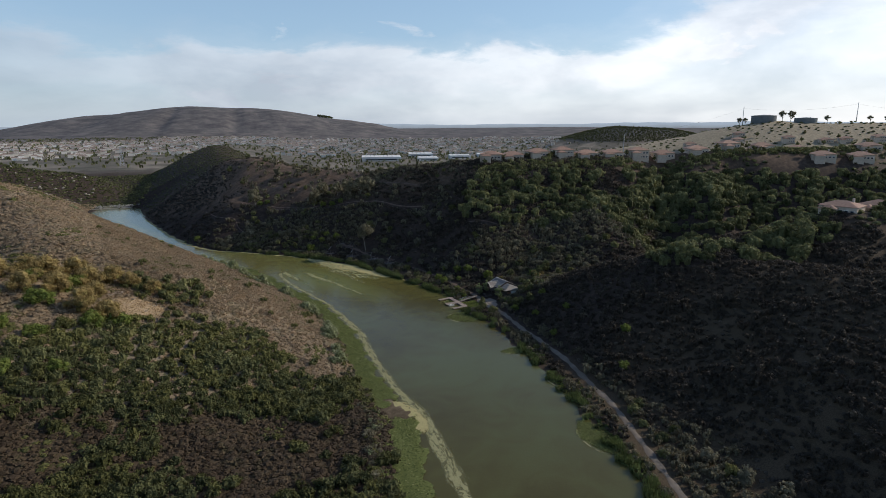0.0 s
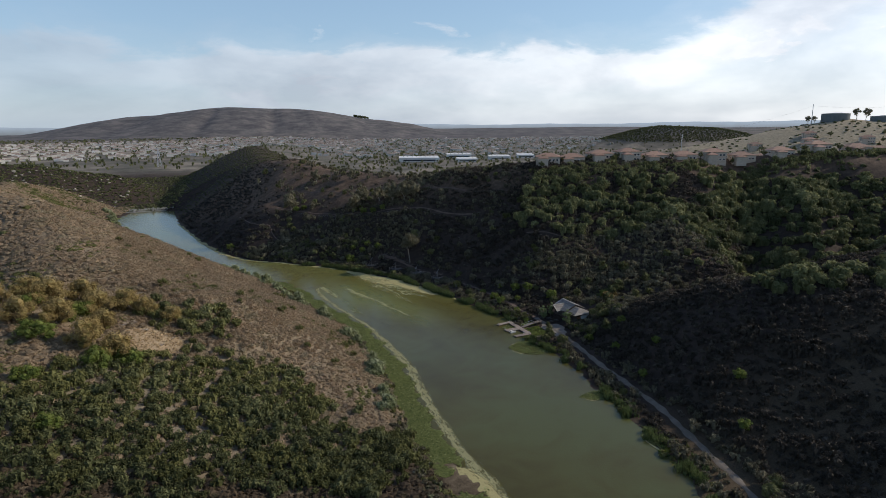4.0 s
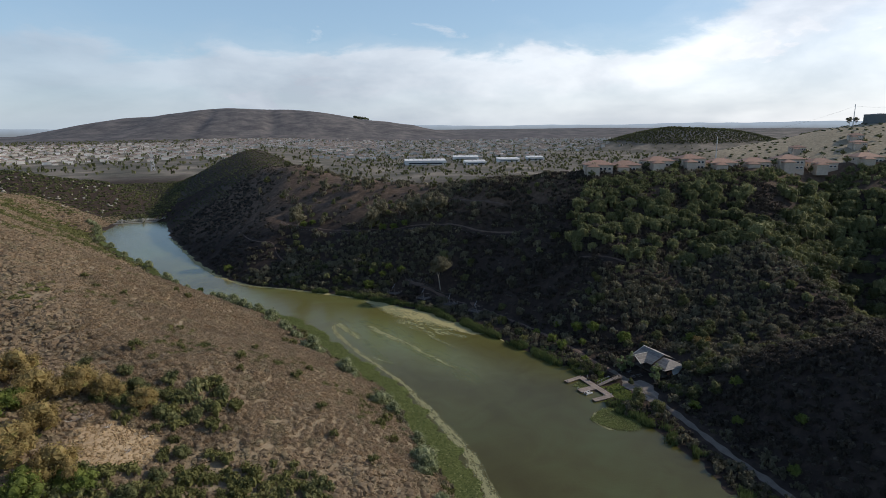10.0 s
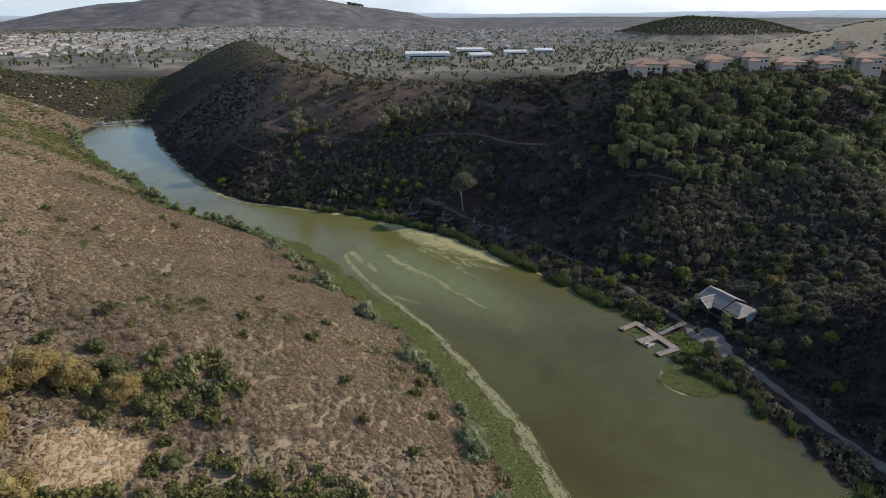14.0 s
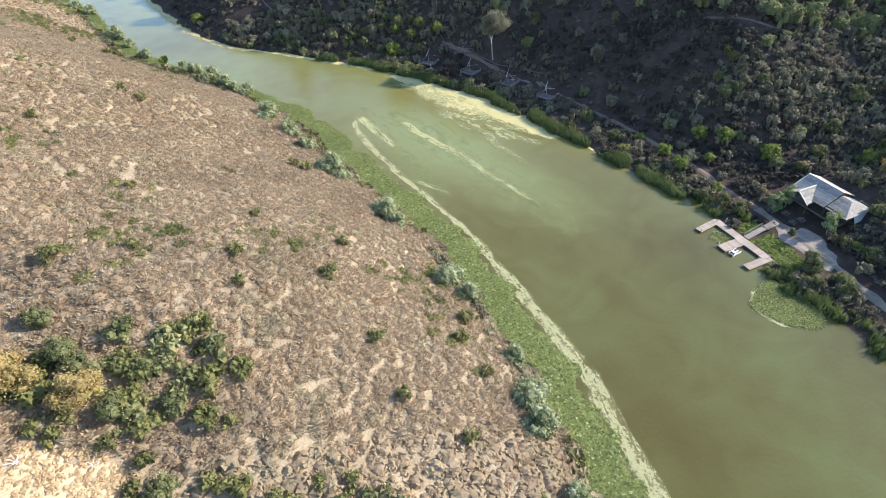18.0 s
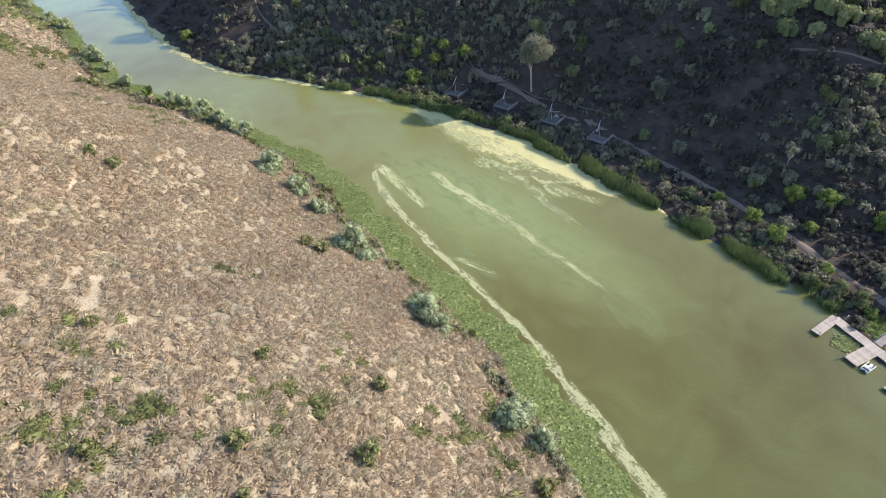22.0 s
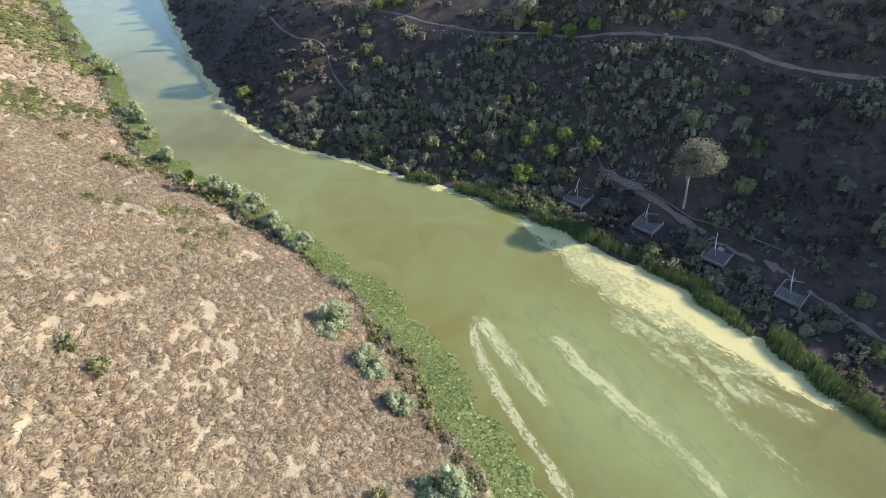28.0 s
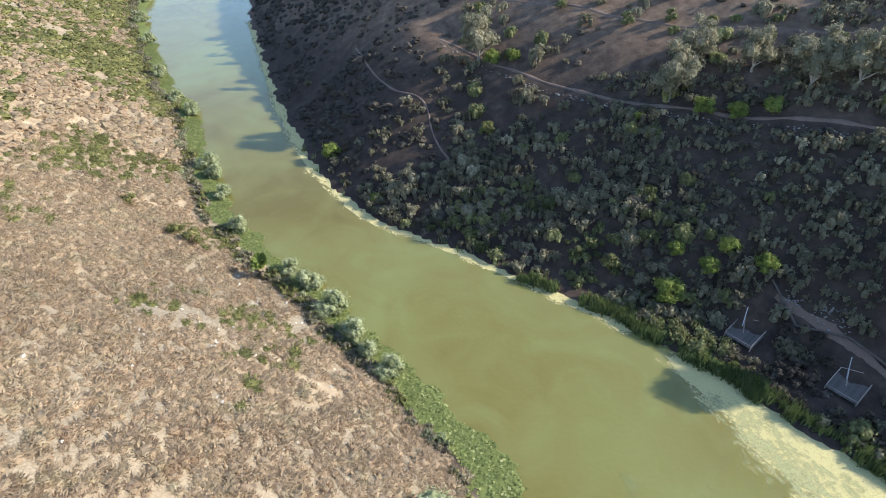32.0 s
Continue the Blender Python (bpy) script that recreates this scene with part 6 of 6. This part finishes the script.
n = 420
x, y = rng.normal(-30, 12, n), rng.normal(384, 16, n)
keep = left_of_lake(x, y)
x, y = x[keep], y[keep]
stones("outcrop_stones", x, y, rng.uniform(0.15, 0.6, len(x)), "pale stones scattered on the dry slope")
n = 240
u = rng.uniform(0, 1, n)
p = np.array(TRAIL_LOW, float)
x = np.interp(u, np.linspace(0, 1, len(p)), p[:, 0]) - rng.uniform(1.3, 3.0, n) * 0.6
y = np.interp(u, np.linspace(0, 1, len(p)), p[:, 1]) - rng.uniform(1.3, 3.0, n) * 0.8
stones("trail_rubble", x, y, rng.uniform(0.15, 0.4, n), "rubble heaped along the lower side of the trail, greyed for shade", SHADED_STONE)
k = rng.integers(0, 3, 110)
x, y = np.array([70.5, 73.5, 66.0])[k] + rng.normal(0, 1.1, 110), np.array([376.5, 374.0, 380.0])[k] + rng.normal(0, 0.8, 110)
stones("heap_stones", x, y, rng.uniform(0.15, 0.35, 110), "pale stone heaps above the platforms, darkened for shade", SHADED_STONE)
x, y = rng.uniform(-260, -150, 90), rng.uniform(690, 790, 90)
stones("boulders", x, y, rng.uniform(0.8, 2.6, 90), "pale boulders on the slope behind the dam")


# ---- dam ----
def dam():
    root = tagged(new("dam"), "low concrete dam with three piers and a footbridge rail", "dam")
    a, b = Vector((-134, 674, 0)), Vector((-92, 681, 0))
    d = (b - a).normalized()
    turn = math.atan2(d.y, d.x)
    bm = bmesh.new()
    box(bm, ((b - a).length + 6, 1.6, 5.0), (a + b) / 2 + Vector((0, 0, -1.7)), turn, 0.05)
    part("wall", bm, CONCRETE, root)
    for u in (0.1, 0.5, 0.93):
        bm = bmesh.new()
        box(bm, (1.6, 2.0, 4.0), a.lerp(b, u) + Vector((0, 0, 1.8)), turn, 0.06)
        part("pier", bm, CONCRETE, root)
    for z in (2.3, 3.1):
        bm = bmesh.new()
        limb(bm, a + Vector((0, 0, z)), b + Vector((0, 0, z)), 0.12, 0.12, 6)
        part("rail", bm, WHITE, root, "white rail")
    bm = bmesh.new()
    box(bm, ((b - a).length, 1.1, 0.3), (a + b) / 2 + Vector((0, 0, 1.6)), turn)
    part("footbridge", bm, CONCRETE, root)


dam()


def dry_tufts():
    a, r = rng.uniform(0, 6.283, 700), np.sqrt(rng.uniform(0, 1, 700))
    x, y = TAN[0] + 8 * r * np.cos(a), TAN[1] + 6 * r * np.sin(a)
    size = rng.uniform(0.3, 0.8, 700)
    scatter("dry_grass_tufts", DRY_FAR, x, y, size, size * 0.45, foliage("straw_grass", (0.3, 0.205, 0.11), (0.48, 0.35, 0.2), (0.6, 0.47, 0.28), through_light=0.3), rng.uniform(0.1, 1, 700), "straw coloured tufts on the bare patch", "grass")


dry_tufts()
DRIFT = simple("bleached_dead_wood", (0.5, 0.44, 0.38), 0.85, vary=0.25, scale=3)


def dead_snag(x, y, size, seed):
    """A bleached dead shrub: a short stump and bare branches."""
    r = random.Random(seed)
    root = tagged(new("dead_shrub"), "bleached bare dead shrub lying on the tan soil", "dead shrub", "dead shrubs")
    bm = bmesh.new()
    limb(bm, (0, 0, -0.2), (0.1, 0, 0.5), 0.14, 0.1, 6)
    part("stump", bm, DRIFT, root)
    for k in range(9):
        bm = bmesh.new()
        a, up = k * 0.7 + r.uniform(-0.2, 0.2), r.uniform(0.1, 1.0)
        far = r.uniform(0.8, 1.7)
        tip = Vector((far * math.cos(a), far * math.sin(a), 0.4 + up * 0.7))
        mid = tip * 0.55 + Vector((0, 0, 0.15))
        limb(bm, (0.05, 0, 0.35), mid, 0.07, 0.045, 5)
        limb(bm, mid, tip, 0.045, 0.015, 5)
        limb(bm, mid, mid + Vector((0.35 * math.cos(a + 0.9), 0.35 * math.sin(a + 0.9), 0.25)), 0.035, 0.012, 4)
        part("branch", bm, DRIFT, root)
    stand(root, x, y, size, seed)


for k, (x, y, q) in enumerate(((-36, 216.5, 1.0), (-31.5, 211.5, 0.8), (-40, 218.5, 1.3), (-42.5, 217, 1.1), (-29, 216, 0.7), (-27, 208, 0.8))):
    dead_snag(x, y, q, k)


# ---- houses on the hills ----
STUCCO = simple("cream_stucco", (0.52, 0.44, 0.355), 0.9, vary=0.12, scale=0.8)
TILE = simple("terracotta_tiles", (0.31, 0.19, 0.135), 0.85, vary=0.25, scale=1.2, bump=0.2)
PANE, pane_tree, pane_bsdf = material("dark_window_glass")
pane_bsdf.inputs["Base Color"].default_value = (0.03, 0.04, 0.05, 1)
pane_bsdf.inputs["Roughness"].default_value = 0.08


def hip_roof(bm, w, d, z, rise, over=0.5):
    """A hipped roof over a w by d plan, with eaves."""
    a, b = w / 2 + over, d / 2 + over
    r = max(0.0, a - b)
    low = [bm.verts.new(v) for v in ((-a, -b, z), (a, -b, z), (a, b, z), (-a, b, z))]
    top = [bm.verts.new(v) for v in ((-r - 0.01, 0, z + rise), (r + 0.01, 0, z + rise))]
    for f in ((low[0], low[1], top[1], top[0]), (low[1], low[2], top[1]), (low[2], low[3], top[0], top[1]), (low[3], low[0], top[0])):
        bm.faces.new(f)
    base = [bm.verts.new((v.co.x, v.co.y, z - 0.18)) for v in low]
    bm.faces.new(base[::-1])
    for i in range(4):
        j = (i + 1) % 4
        bm.faces.new((low[j], low[i], base[i], base[j]))


def house(w, d, h, storeys, seed, label):
    r = random.Random(seed)
    root = tagged(new("house"), label, "house")
    bm = bmesh.new()
    box(bm, (w, d, h + 3), (0, 0, h / 2 - 1.5))
    wall = part("wall", bm, STUCCO, root)
    bm = bmesh.new()
    hip_roof(bm, w, d, h + 0.1, d * 0.2)
    roof = part("roof", bm, TILE, root)
    bm = bmesh.new()
    box(bm, (w * 0.42, d * 0.5, h * 0.75 + 3), (-w * 0.2, -d * 0.62, h * 0.375 - 1.5))
    part("wing", bm, STUCCO, root)
    bm = bmesh.new()
    hip_roof(bm, w * 0.42, d * 0.5, h * 0.75 + 0.1, d * 0.13)
    bmesh.ops.translate(bm, verts=bm.verts, vec=(-w * 0.2, -d * 0.62, 0))
    part("wing_roof", bm, TILE, root)
    for s in range(storeys):
        for k in range(3):
            x = w * (0.08 + 0.15 * k)
            win = bmesh.new()
            box(win, (1.5, 0.14, 1.3), (x, -d / 2 - 0.04, 1.5 + 2.8 * s), bevel=0.03)
            frame_ob = part("window", win, WHITE, root, "white framed window")
            gl = bmesh.new()
            box(gl, (1.24, 0.06, 1.04), (x, -d / 2 - 0.1, 1.5 + 2.8 * s))
            part("pane", gl, PANE, frame_ob)
    for y in (-d * 0.25, d * 0.25):
        win = bmesh.new()
        box(win, (0.14, 1.4, 1.2), (-w / 2 - 0.04, y, h - 1.4), bevel=0.03)
        frame_ob = part("window", win, WHITE, root, "white framed window")
        gl = bmesh.new()
        box(gl, (0.06, 1.14, 0.94), (-w / 2 - 0.1, y, h - 1.4))
        part("pane", gl, PANE, frame_ob)
    bm = bmesh.new()
    box(bm, (0.9, 0.9, 2.0), (w * 0.25, d * 0.15, h + d * 0.2), bevel=0.04)
    part("chimney", bm, STUCCO, root)
    return root


low_house = house(15, 11, 3.6, 1, 1, "low cream stucco house with a terracotta tiled roof")
tall_house = house(14, 11, 6.2, 2, 2, "two storey cream stucco house with a terracotta roof")


def settle(first, places, group):
    for k, (x, y, a) in enumerate(places):
        ob = first if k == 0 else copy_thing(first, Matrix())
        ob["group"] = group
        z = float(land(np.array([x]), np.array([y]))[0])
        ob.matrix_basis = pose(x, y, z - 0.9, 0, 0, a)


settle(low_house, [(174, 380, -25), (190, 378, -20), (208, 375, -10), (243, 366, -15), (262, 362, -20), (300, 353, -20), (324, 346, -15), (372, 332, -20), (256, 180, -70), (276, 176, -80), (395, 300, -40), (419, 290, -40), (440, 300, -40), (520, 560, -30), (604, 494, -40), (560, 520, -40), (655, 500, -40), (216, 396, -10)], "stucco houses on the hills")
settle(tall_house, [(226, 371, -10), (281, 357, -20), (348, 340, -15), (620, 520, -45), (668, 486, -45), (540, 590, -30), (580, 555, -30), (602, 576, -40), (252, 388, -15), (294, 376, -15), (700, 470, -45)], "tall stucco houses on the hills")

# garden trees between the houses
garden_tree = tree("garden_tree", OAK, DARK_BARK, 6.0, 2.8, 1.4, 11, 420, 0.36, "leafy green garden tree between the houses", trunk=0.2, seed=40)
plant(garden_tree, [(166, 372, 0.8), (182, 374, 0.7), (199, 371, 0.8), (217, 368, 0.8), (235, 364, 0.8), (252, 360, 0.7), (271, 356, 0.8), (291, 350, 0.8), (312, 346, 0.9), (336, 338, 0.9), (360, 333, 0.9), (248, 187, 0.8), (266, 170, 0.8), (285, 182, 0.9), (385, 305, 1.0), (408, 288, 0.9), (430, 292, 1.0), (512, 556, 1.1), (535, 575, 1.2), (590, 500, 1.2), (612, 500, 1.1), (630, 510, 1.2), (660, 470, 1.2), (676, 500, 1.2),
                    (550, 545, 1.2), (570, 540, 1.2), (595, 560, 1.2), (615, 560, 1.2), (230, 384, 0.9), (264, 378, 0.9), (306, 368, 0.9), (640, 490, 1.2), (480, 330, 1.2), (500, 350, 1.2), (455, 310, 1.1), (520, 400, 1.2)], "garden trees")


def garden_palm(x, y, s):
    root = tagged(new("tall_palm"), "slender palm among the houses on the hilltop", "palm", "hilltop palms")
    bm = bmesh.new()
    limb(bm, (0, 0, -0.3), (0.2, 0, 7), 0.22, 0.15, 7)
    part("trunk", bm, DARK_BARK, root)
    for k in range(14):
        bm = bmesh.new()
        a, up = k * 2.4, 0.9 - 0.12 * k
        d = Vector((math.cos(a), math.sin(a), 0))
        side = Vector((-d.y, d.x, 0)) * 0.28
        p0 = Vector((0.2, 0, 7))
        p1 = p0 + d * 1.2 + Vector((0, 0, up))
        p2 = p0 + d * 2.3 + Vector((0, 0, up - 0.9))
        v = [bm.verts.new(q) for q in (p0, p1 - side, p1 + side, p2)]
        bm.faces.new((v[0], v[1], v[2]))
        bm.faces.new((v[1], v[3], v[2]))
        part("frond", bm, REED, root)
    stand(root, x, y, s)
    return root


first_palm = garden_palm(169, 376, 0.8)
for x, y, s in ((184, 382, 0.7), (222, 378, 0.8), (247, 372, 0.7), (268, 352, 0.75), (308, 358, 0.8), (352, 346, 0.9), (524, 566, 1.2), (610, 486, 1.2)):
    stand(copy_thing(first_palm, Matrix()), x, y, s, x)


# ---- tanks, poles and pylons ----
TANK = simple("dull_green_tank_paint", (0.13, 0.148, 0.152), 0.6, vary=0.12, scale=0.3)


def water_tank(x, y, radius, height):
    root = tagged(new("water_tank"), "large dull green steel water tank on the hilltop", "tank", "water tanks")
    bm = bmesh.new()
    bmesh.ops.create_cone(bm, cap_ends=True, segments=40, radius1=radius, radius2=radius, depth=height + 8, matrix=Matrix.Translation((0, 0, height / 2 - 4)))
    part("shell", bm, TANK, root)
    bm = bmesh.new()
    bmesh.ops.create_cone(bm, cap_ends=True, segments=40, radius1=radius + 0.3, radius2=0.6, depth=1.2, matrix=Matrix.Translation((0, 0, height + 0.5)))
    part("roof", bm, TANK, root)
    bm = bmesh.new()
    bmesh.ops.create_cone(bm, cap_ends=True, segments=12, radius1=0.5, radius2=0.5, depth=0.8, matrix=Matrix.Translation((radius * 0.6, 0, height + 0.9)))
    part("hatch", bm, STEEL, root)
    z = float(land(np.array([x]), np.array([y]))[0])
    root.matrix_basis = pose(x, y, z)


water_tank(687, 618, 15.5, 7.5)
water_tank(728, 588, 13.5, 6.5)
tank_tree = tree("tank_tree", GUM, BARK, 12, 4.5, 3.0, 14, 700, 0.5, "thin spreading gum tree beside the water tanks", trunk=0.3, seed=44)
plant(tank_tree, [(664, 636, 0.9), (672, 634, 0.8), (712, 610, 1.2), (720, 604, 1.3), (745, 570, 0.9), (800, 530, 0.9), (790, 545, 0.8), (830, 510, 0.8)], "trees by the tanks")


def power_pole(x, y, height):
    root = tagged(new("power_pole"), "tall grey steel power pole with cross arms", "pole", "power poles")
    bm = bmesh.new()
    limb(bm, (0, 0, -1), (0, 0, height), 0.55, 0.3, 8)
    part("shaft", bm, STEEL, root)
    for k in range(3):
        bm = bmesh.new()
        limb(bm, (-2.4, 0, height - 1.2 - 2.6 * k), (2.4, 0, height - 1.2 - 2.6 * k), 0.16, 0.16, 6)
        part("cross_arm", bm, STEEL, root)
        for sx in (-2.3, 2.3):
            bm = bmesh.new()
            limb(bm, (sx, 0, height - 2.4 - 2.6 * k), (sx, 0, height - 1.2 - 2.6 * k), 0.12, 0.12, 6)
            part("insulator", bm, WHITE, root)
    z = float(land(np.array([x]), np.array([y]))[0])
    root.matrix_basis = pose(x, y, z, 0, 0, 40)
    return z + height


tops = [Vector((x, y, power_pole(x, y, h) - 2)) for x, y, h in ((470, 628, 26), (665, 632, 24), (768, 548, 24), (880, 470, 24))]
WIRE = simple("dark_cable", (0.08, 0.08, 0.08), 0.5)
for k, (a, b) in enumerate(zip(tops, tops[1:])):
    bm = bmesh.new()
    prev = a
    for i in range(1, 13):
        u = i / 12
        p = a.lerp(b, u) - Vector((0, 0, 5 * 4 * u * (1 - u)))
        limb(bm, prev, p, 0.05, 0.05, 4)
        prev = p
    tagged(part("power_line", bm, WIRE), "dark sagging power cable between steel poles", "cable", "power cables")


def lattice_pylon(x, y, height):
    root = tagged(new("lattice_pylon"), "grey steel lattice pylon above the town", "pylon", "lattice pylons")
    for sx in (-1, 1):
        for sy in (-1, 1):
            bm = bmesh.new()
            limb(bm, (sx * 3, sy * 3, -2), (sx * 0.6, sy * 0.6, height), 0.25, 0.2, 4)
            part("leg", bm, STEEL, root)
    for k in range(6):
        u, w = k / 6, (k + 1) / 6
        a, b = 3 - 2.4 * u, 3 - 2.4 * w
        for (p, q) in (((-a, -a, u * height), (b, -b, w * height)), ((a, -a, u * height), (-b, -b, w * height)), ((-a, -a, u * height), (-b, b, w * height)), ((a, -a, u * height), (b, b, w * height))):
            bm = bmesh.new()
            limb(bm, p, q, 0.14, 0.14, 4)
            part("brace", bm, STEEL, root)
    for k in range(3):
        bm = bmesh.new()
        limb(bm, (-5, 0, height - 1 - 4 * k), (5, 0, height - 1 - 4 * k), 0.3, 0.3, 4)
        part("cross_arm", bm, STEEL, root)
    z = float(land(np.array([x]), np.array([y]))[0])
    root.matrix_basis = pose(x, y, z, 0, 0, 20)
    return root


lattice_pylon(-168, 1080, 30)
lattice_pylon(-60, 1300, 32)
lattice_pylon(330, 1900, 36)


# ---- town in the valley ----
def warehouse(x, y, w, d, h, a, label):
    root = tagged(new("warehouse"), label, "warehouse", "warehouses in the valley")
    bm = bmesh.new()
    box(bm, (w, d, h + 6), (0, 0, h / 2 - 3))
    part("wall", bm, WHITE, root)
    n = max(3, int(w / 9))
    for k in range(n):
        bm = bmesh.new()
        x0, x1 = -w / 2 + w * k / n, -w / 2 + w * (k + 0.9) / n
        slab(bm, [(x0, -d / 2 - 0.5, h + 0.3), (x1, -d / 2 - 0.5, h + 0.3), (x1, d / 2 + 0.5, h + 2.4), (x0, d / 2 + 0.5, h + 2.4)], 0.4)
        part("roof_panel", bm, WHITE, root)
    bm = bmesh.new()
    box(bm, (w * 0.8, 0.3, h * 0.3), (0, -d / 2 - 0.1, h * 0.4))
    part("window_band", bm, PANE, root, "dark band of windows")
    z = float(land(np.array([x]), np.array([y]))[0])
    root.matrix_basis = pose(x, y, z, 0, 0, a)


warehouse(322, 1310, 88, 36, 9, -12, "long white warehouse with a ribbed roof in the valley")
warehouse(420, 1270, 45, 30, 7, -10, "white flat warehouse in the valley")
warehouse(450, 1420, 60, 30, 8, -15, "white warehouse among trees in the valley")
warehouse(520, 1330, 50, 28, 7, -12, "low white warehouse in the valley")
warehouse(600, 1360, 40, 26, 7, -12, "small white warehouse in the valley")

WALLS = foliage("town_walls", (0.62, 0.56, 0.48), (0.8, 0.76, 0.7), (0.88, 0.87, 0.85), 0.8, 0.0)
ROOFS = foliage("town_roofs", (0.16, 0.12, 0.1), (0.34, 0.27, 0.22), (0.7, 0.67, 0.63), 0.85, 0.0)


def town(name, x, y, turn, label):
    """Small far houses joined: walls in one mesh, roofs in another."""
    off_hill = ~((x > 1060) & (x < 1620) & (y > 1500) & (y < 1920))
    x, y, turn = x[off_hill], y[off_hill], turn[off_hill]
    n = len(x)
    w, d, h = rng.uniform(9, 14, n), rng.uniform(8, 11, n), rng.choice([3.2, 5.4, 6.0], n)
    z = land(x, y)
    c, s = np.cos(turn), np.sin(turn)

    def place(local):
        out = np.empty_like(local)
        out[..., 0] = local[..., 0] * c[:, None] - local[..., 1] * s[:, None] + x[:, None]
        out[..., 1] = local[..., 0] * s[:, None] + local[..., 1] * c[:, None] + y[:, None]
        out[..., 2] = local[..., 2] + z[:, None]
        return out

    one = np.ones(n)
    corner = np.stack([np.stack([sx * w / 2, sy * d / 2, zz * one if zz < 0 else h], -1) for zz in (-3.0, 1.0) for sx, sy in ((-1, -1), (1, -1), (1, 1), (-1, 1))], 1)
    faces = np.array([(0, 1, 5, 4), (1, 2, 6, 5), (2, 3, 7, 6), (3, 0, 4, 7)])
    idx = (faces[None] + np.arange(n)[:, None, None] * 8).reshape(-1, 4)
    tagged(new(name + "_walls", raw_mesh(name + "_walls", place(corner).reshape(-1, 3), idx, WALLS, np.repeat(rng.uniform(0, 1, n), 8))), label + ", pale walls", "houses", kind="stuff")
    eave = np.stack([np.stack([sx * (w / 2 + 0.6), sy * (d / 2 + 0.6), h], -1) for sx, sy in ((-1, -1), (1, -1), (1, 1), (-1, 1))] + [np.stack([sx * w * 0.22, 0 * one, h + d * 0.2], -1) for sx in (-1, 1)], 1)
    tri = np.array([(0, 1, 5), (0, 5, 4), (1, 2, 5), (2, 3, 4), (2, 4, 5), (3, 0, 4)])
    idx = (tri[None] + np.arange(n)[:, None, None] * 6).reshape(-1, 3)
    tagged(new(name + "_roofs", raw_mesh(name + "_roofs", place(eave).reshape(-1, 3), idx, ROOFS, np.repeat(rng.uniform(0, 1, n), 6))), label + ", tiled roofs", "houses", kind="stuff")


def polar(a0, a1, r0, r1, n):
    a, r = np.radians(rng.uniform(a0, a1, n)), np.sqrt(rng.uniform(r0 * r0, r1 * r1, n))
    r = np.round(r / 52) * 52 + rng.normal(0, 9, n)
    return r * np.sin(a), 60 + r * np.cos(a), -a


x, y, a = polar(-22, -1, 1300, 2400, 680)
town("hillside_town", x, y, a, "dense pale suburb on the rise beyond the dam")
x, y, a = polar(-6, 10, 1900, 2850, 640)
town("terrace_town", x, y, a, "suburb in rows below the mountain")
x, y, a = polar(4, 26, 1450, 3000, 900)
town("valley_town", x, y, a, "scattered houses and yards in the valley")
x, y, a = polar(24, 40, 1900, 3300, 520)
town("far_town", x, y, a, "far suburb toward the horizon")
x, y, a = polar(-22, 40, 1000, 3000, 5200)
size = rng.uniform(3, 6.5, len(x))
TOWN_TREE = [lumpy(2, 6, 0.34, 1.0, 4) for _ in range(4)]
scatter("town_trees", TOWN_TREE, x + rng.normal(0, 12, len(x)), y + rng.normal(0, 12, len(x)), size, size * 1.1, OAK, rng.uniform(0, 0.8, len(x)), "street trees and gardens of the town", "trees")
# dark brush added to stand in for shade on the round hill
x, y = spread(1080, 1600, 1520, 1900, 7.5)
keep = land(x, y) > 22
x, y = x[keep], y[keep]
size = rng.uniform(4, 6.5, len(x))
scatter("hill_woods", TOWN_TREE, x, y, size, size * 0.8, OAK, rng.uniform(0, 0.3, len(x)), "brush added for the shade on the round hill beyond the valley", "wood", sink=0.3)
x, y, a = polar(6, 34, 820, 1700, 700)
size = rng.uniform(2.5, 5.5, len(x))
scatter("valley_trees", TOWN_TREE, x + rng.normal(0, 14, len(x)), y + rng.normal(0, 14, len(x)), size, size * 1.1, OAK, rng.uniform(0, 0.8, len(x)), "trees and brush on the valley floor", "trees")
x, y = rng.uniform(555, 655, 26), rng.uniform(3940, 3975, 26)
scatter("mountain_grove", WOOD, x, y, rng.uniform(7, 10, 26), rng.uniform(9, 14, 26), OAK, rng.uniform(0, 0.6, 26), "dark grove of trees on the mountain shoulder", "trees")
patch("building_pad", (-345, 1760), 75, 90, DIRT, "bare graded earth pad beside the town", 1.5)
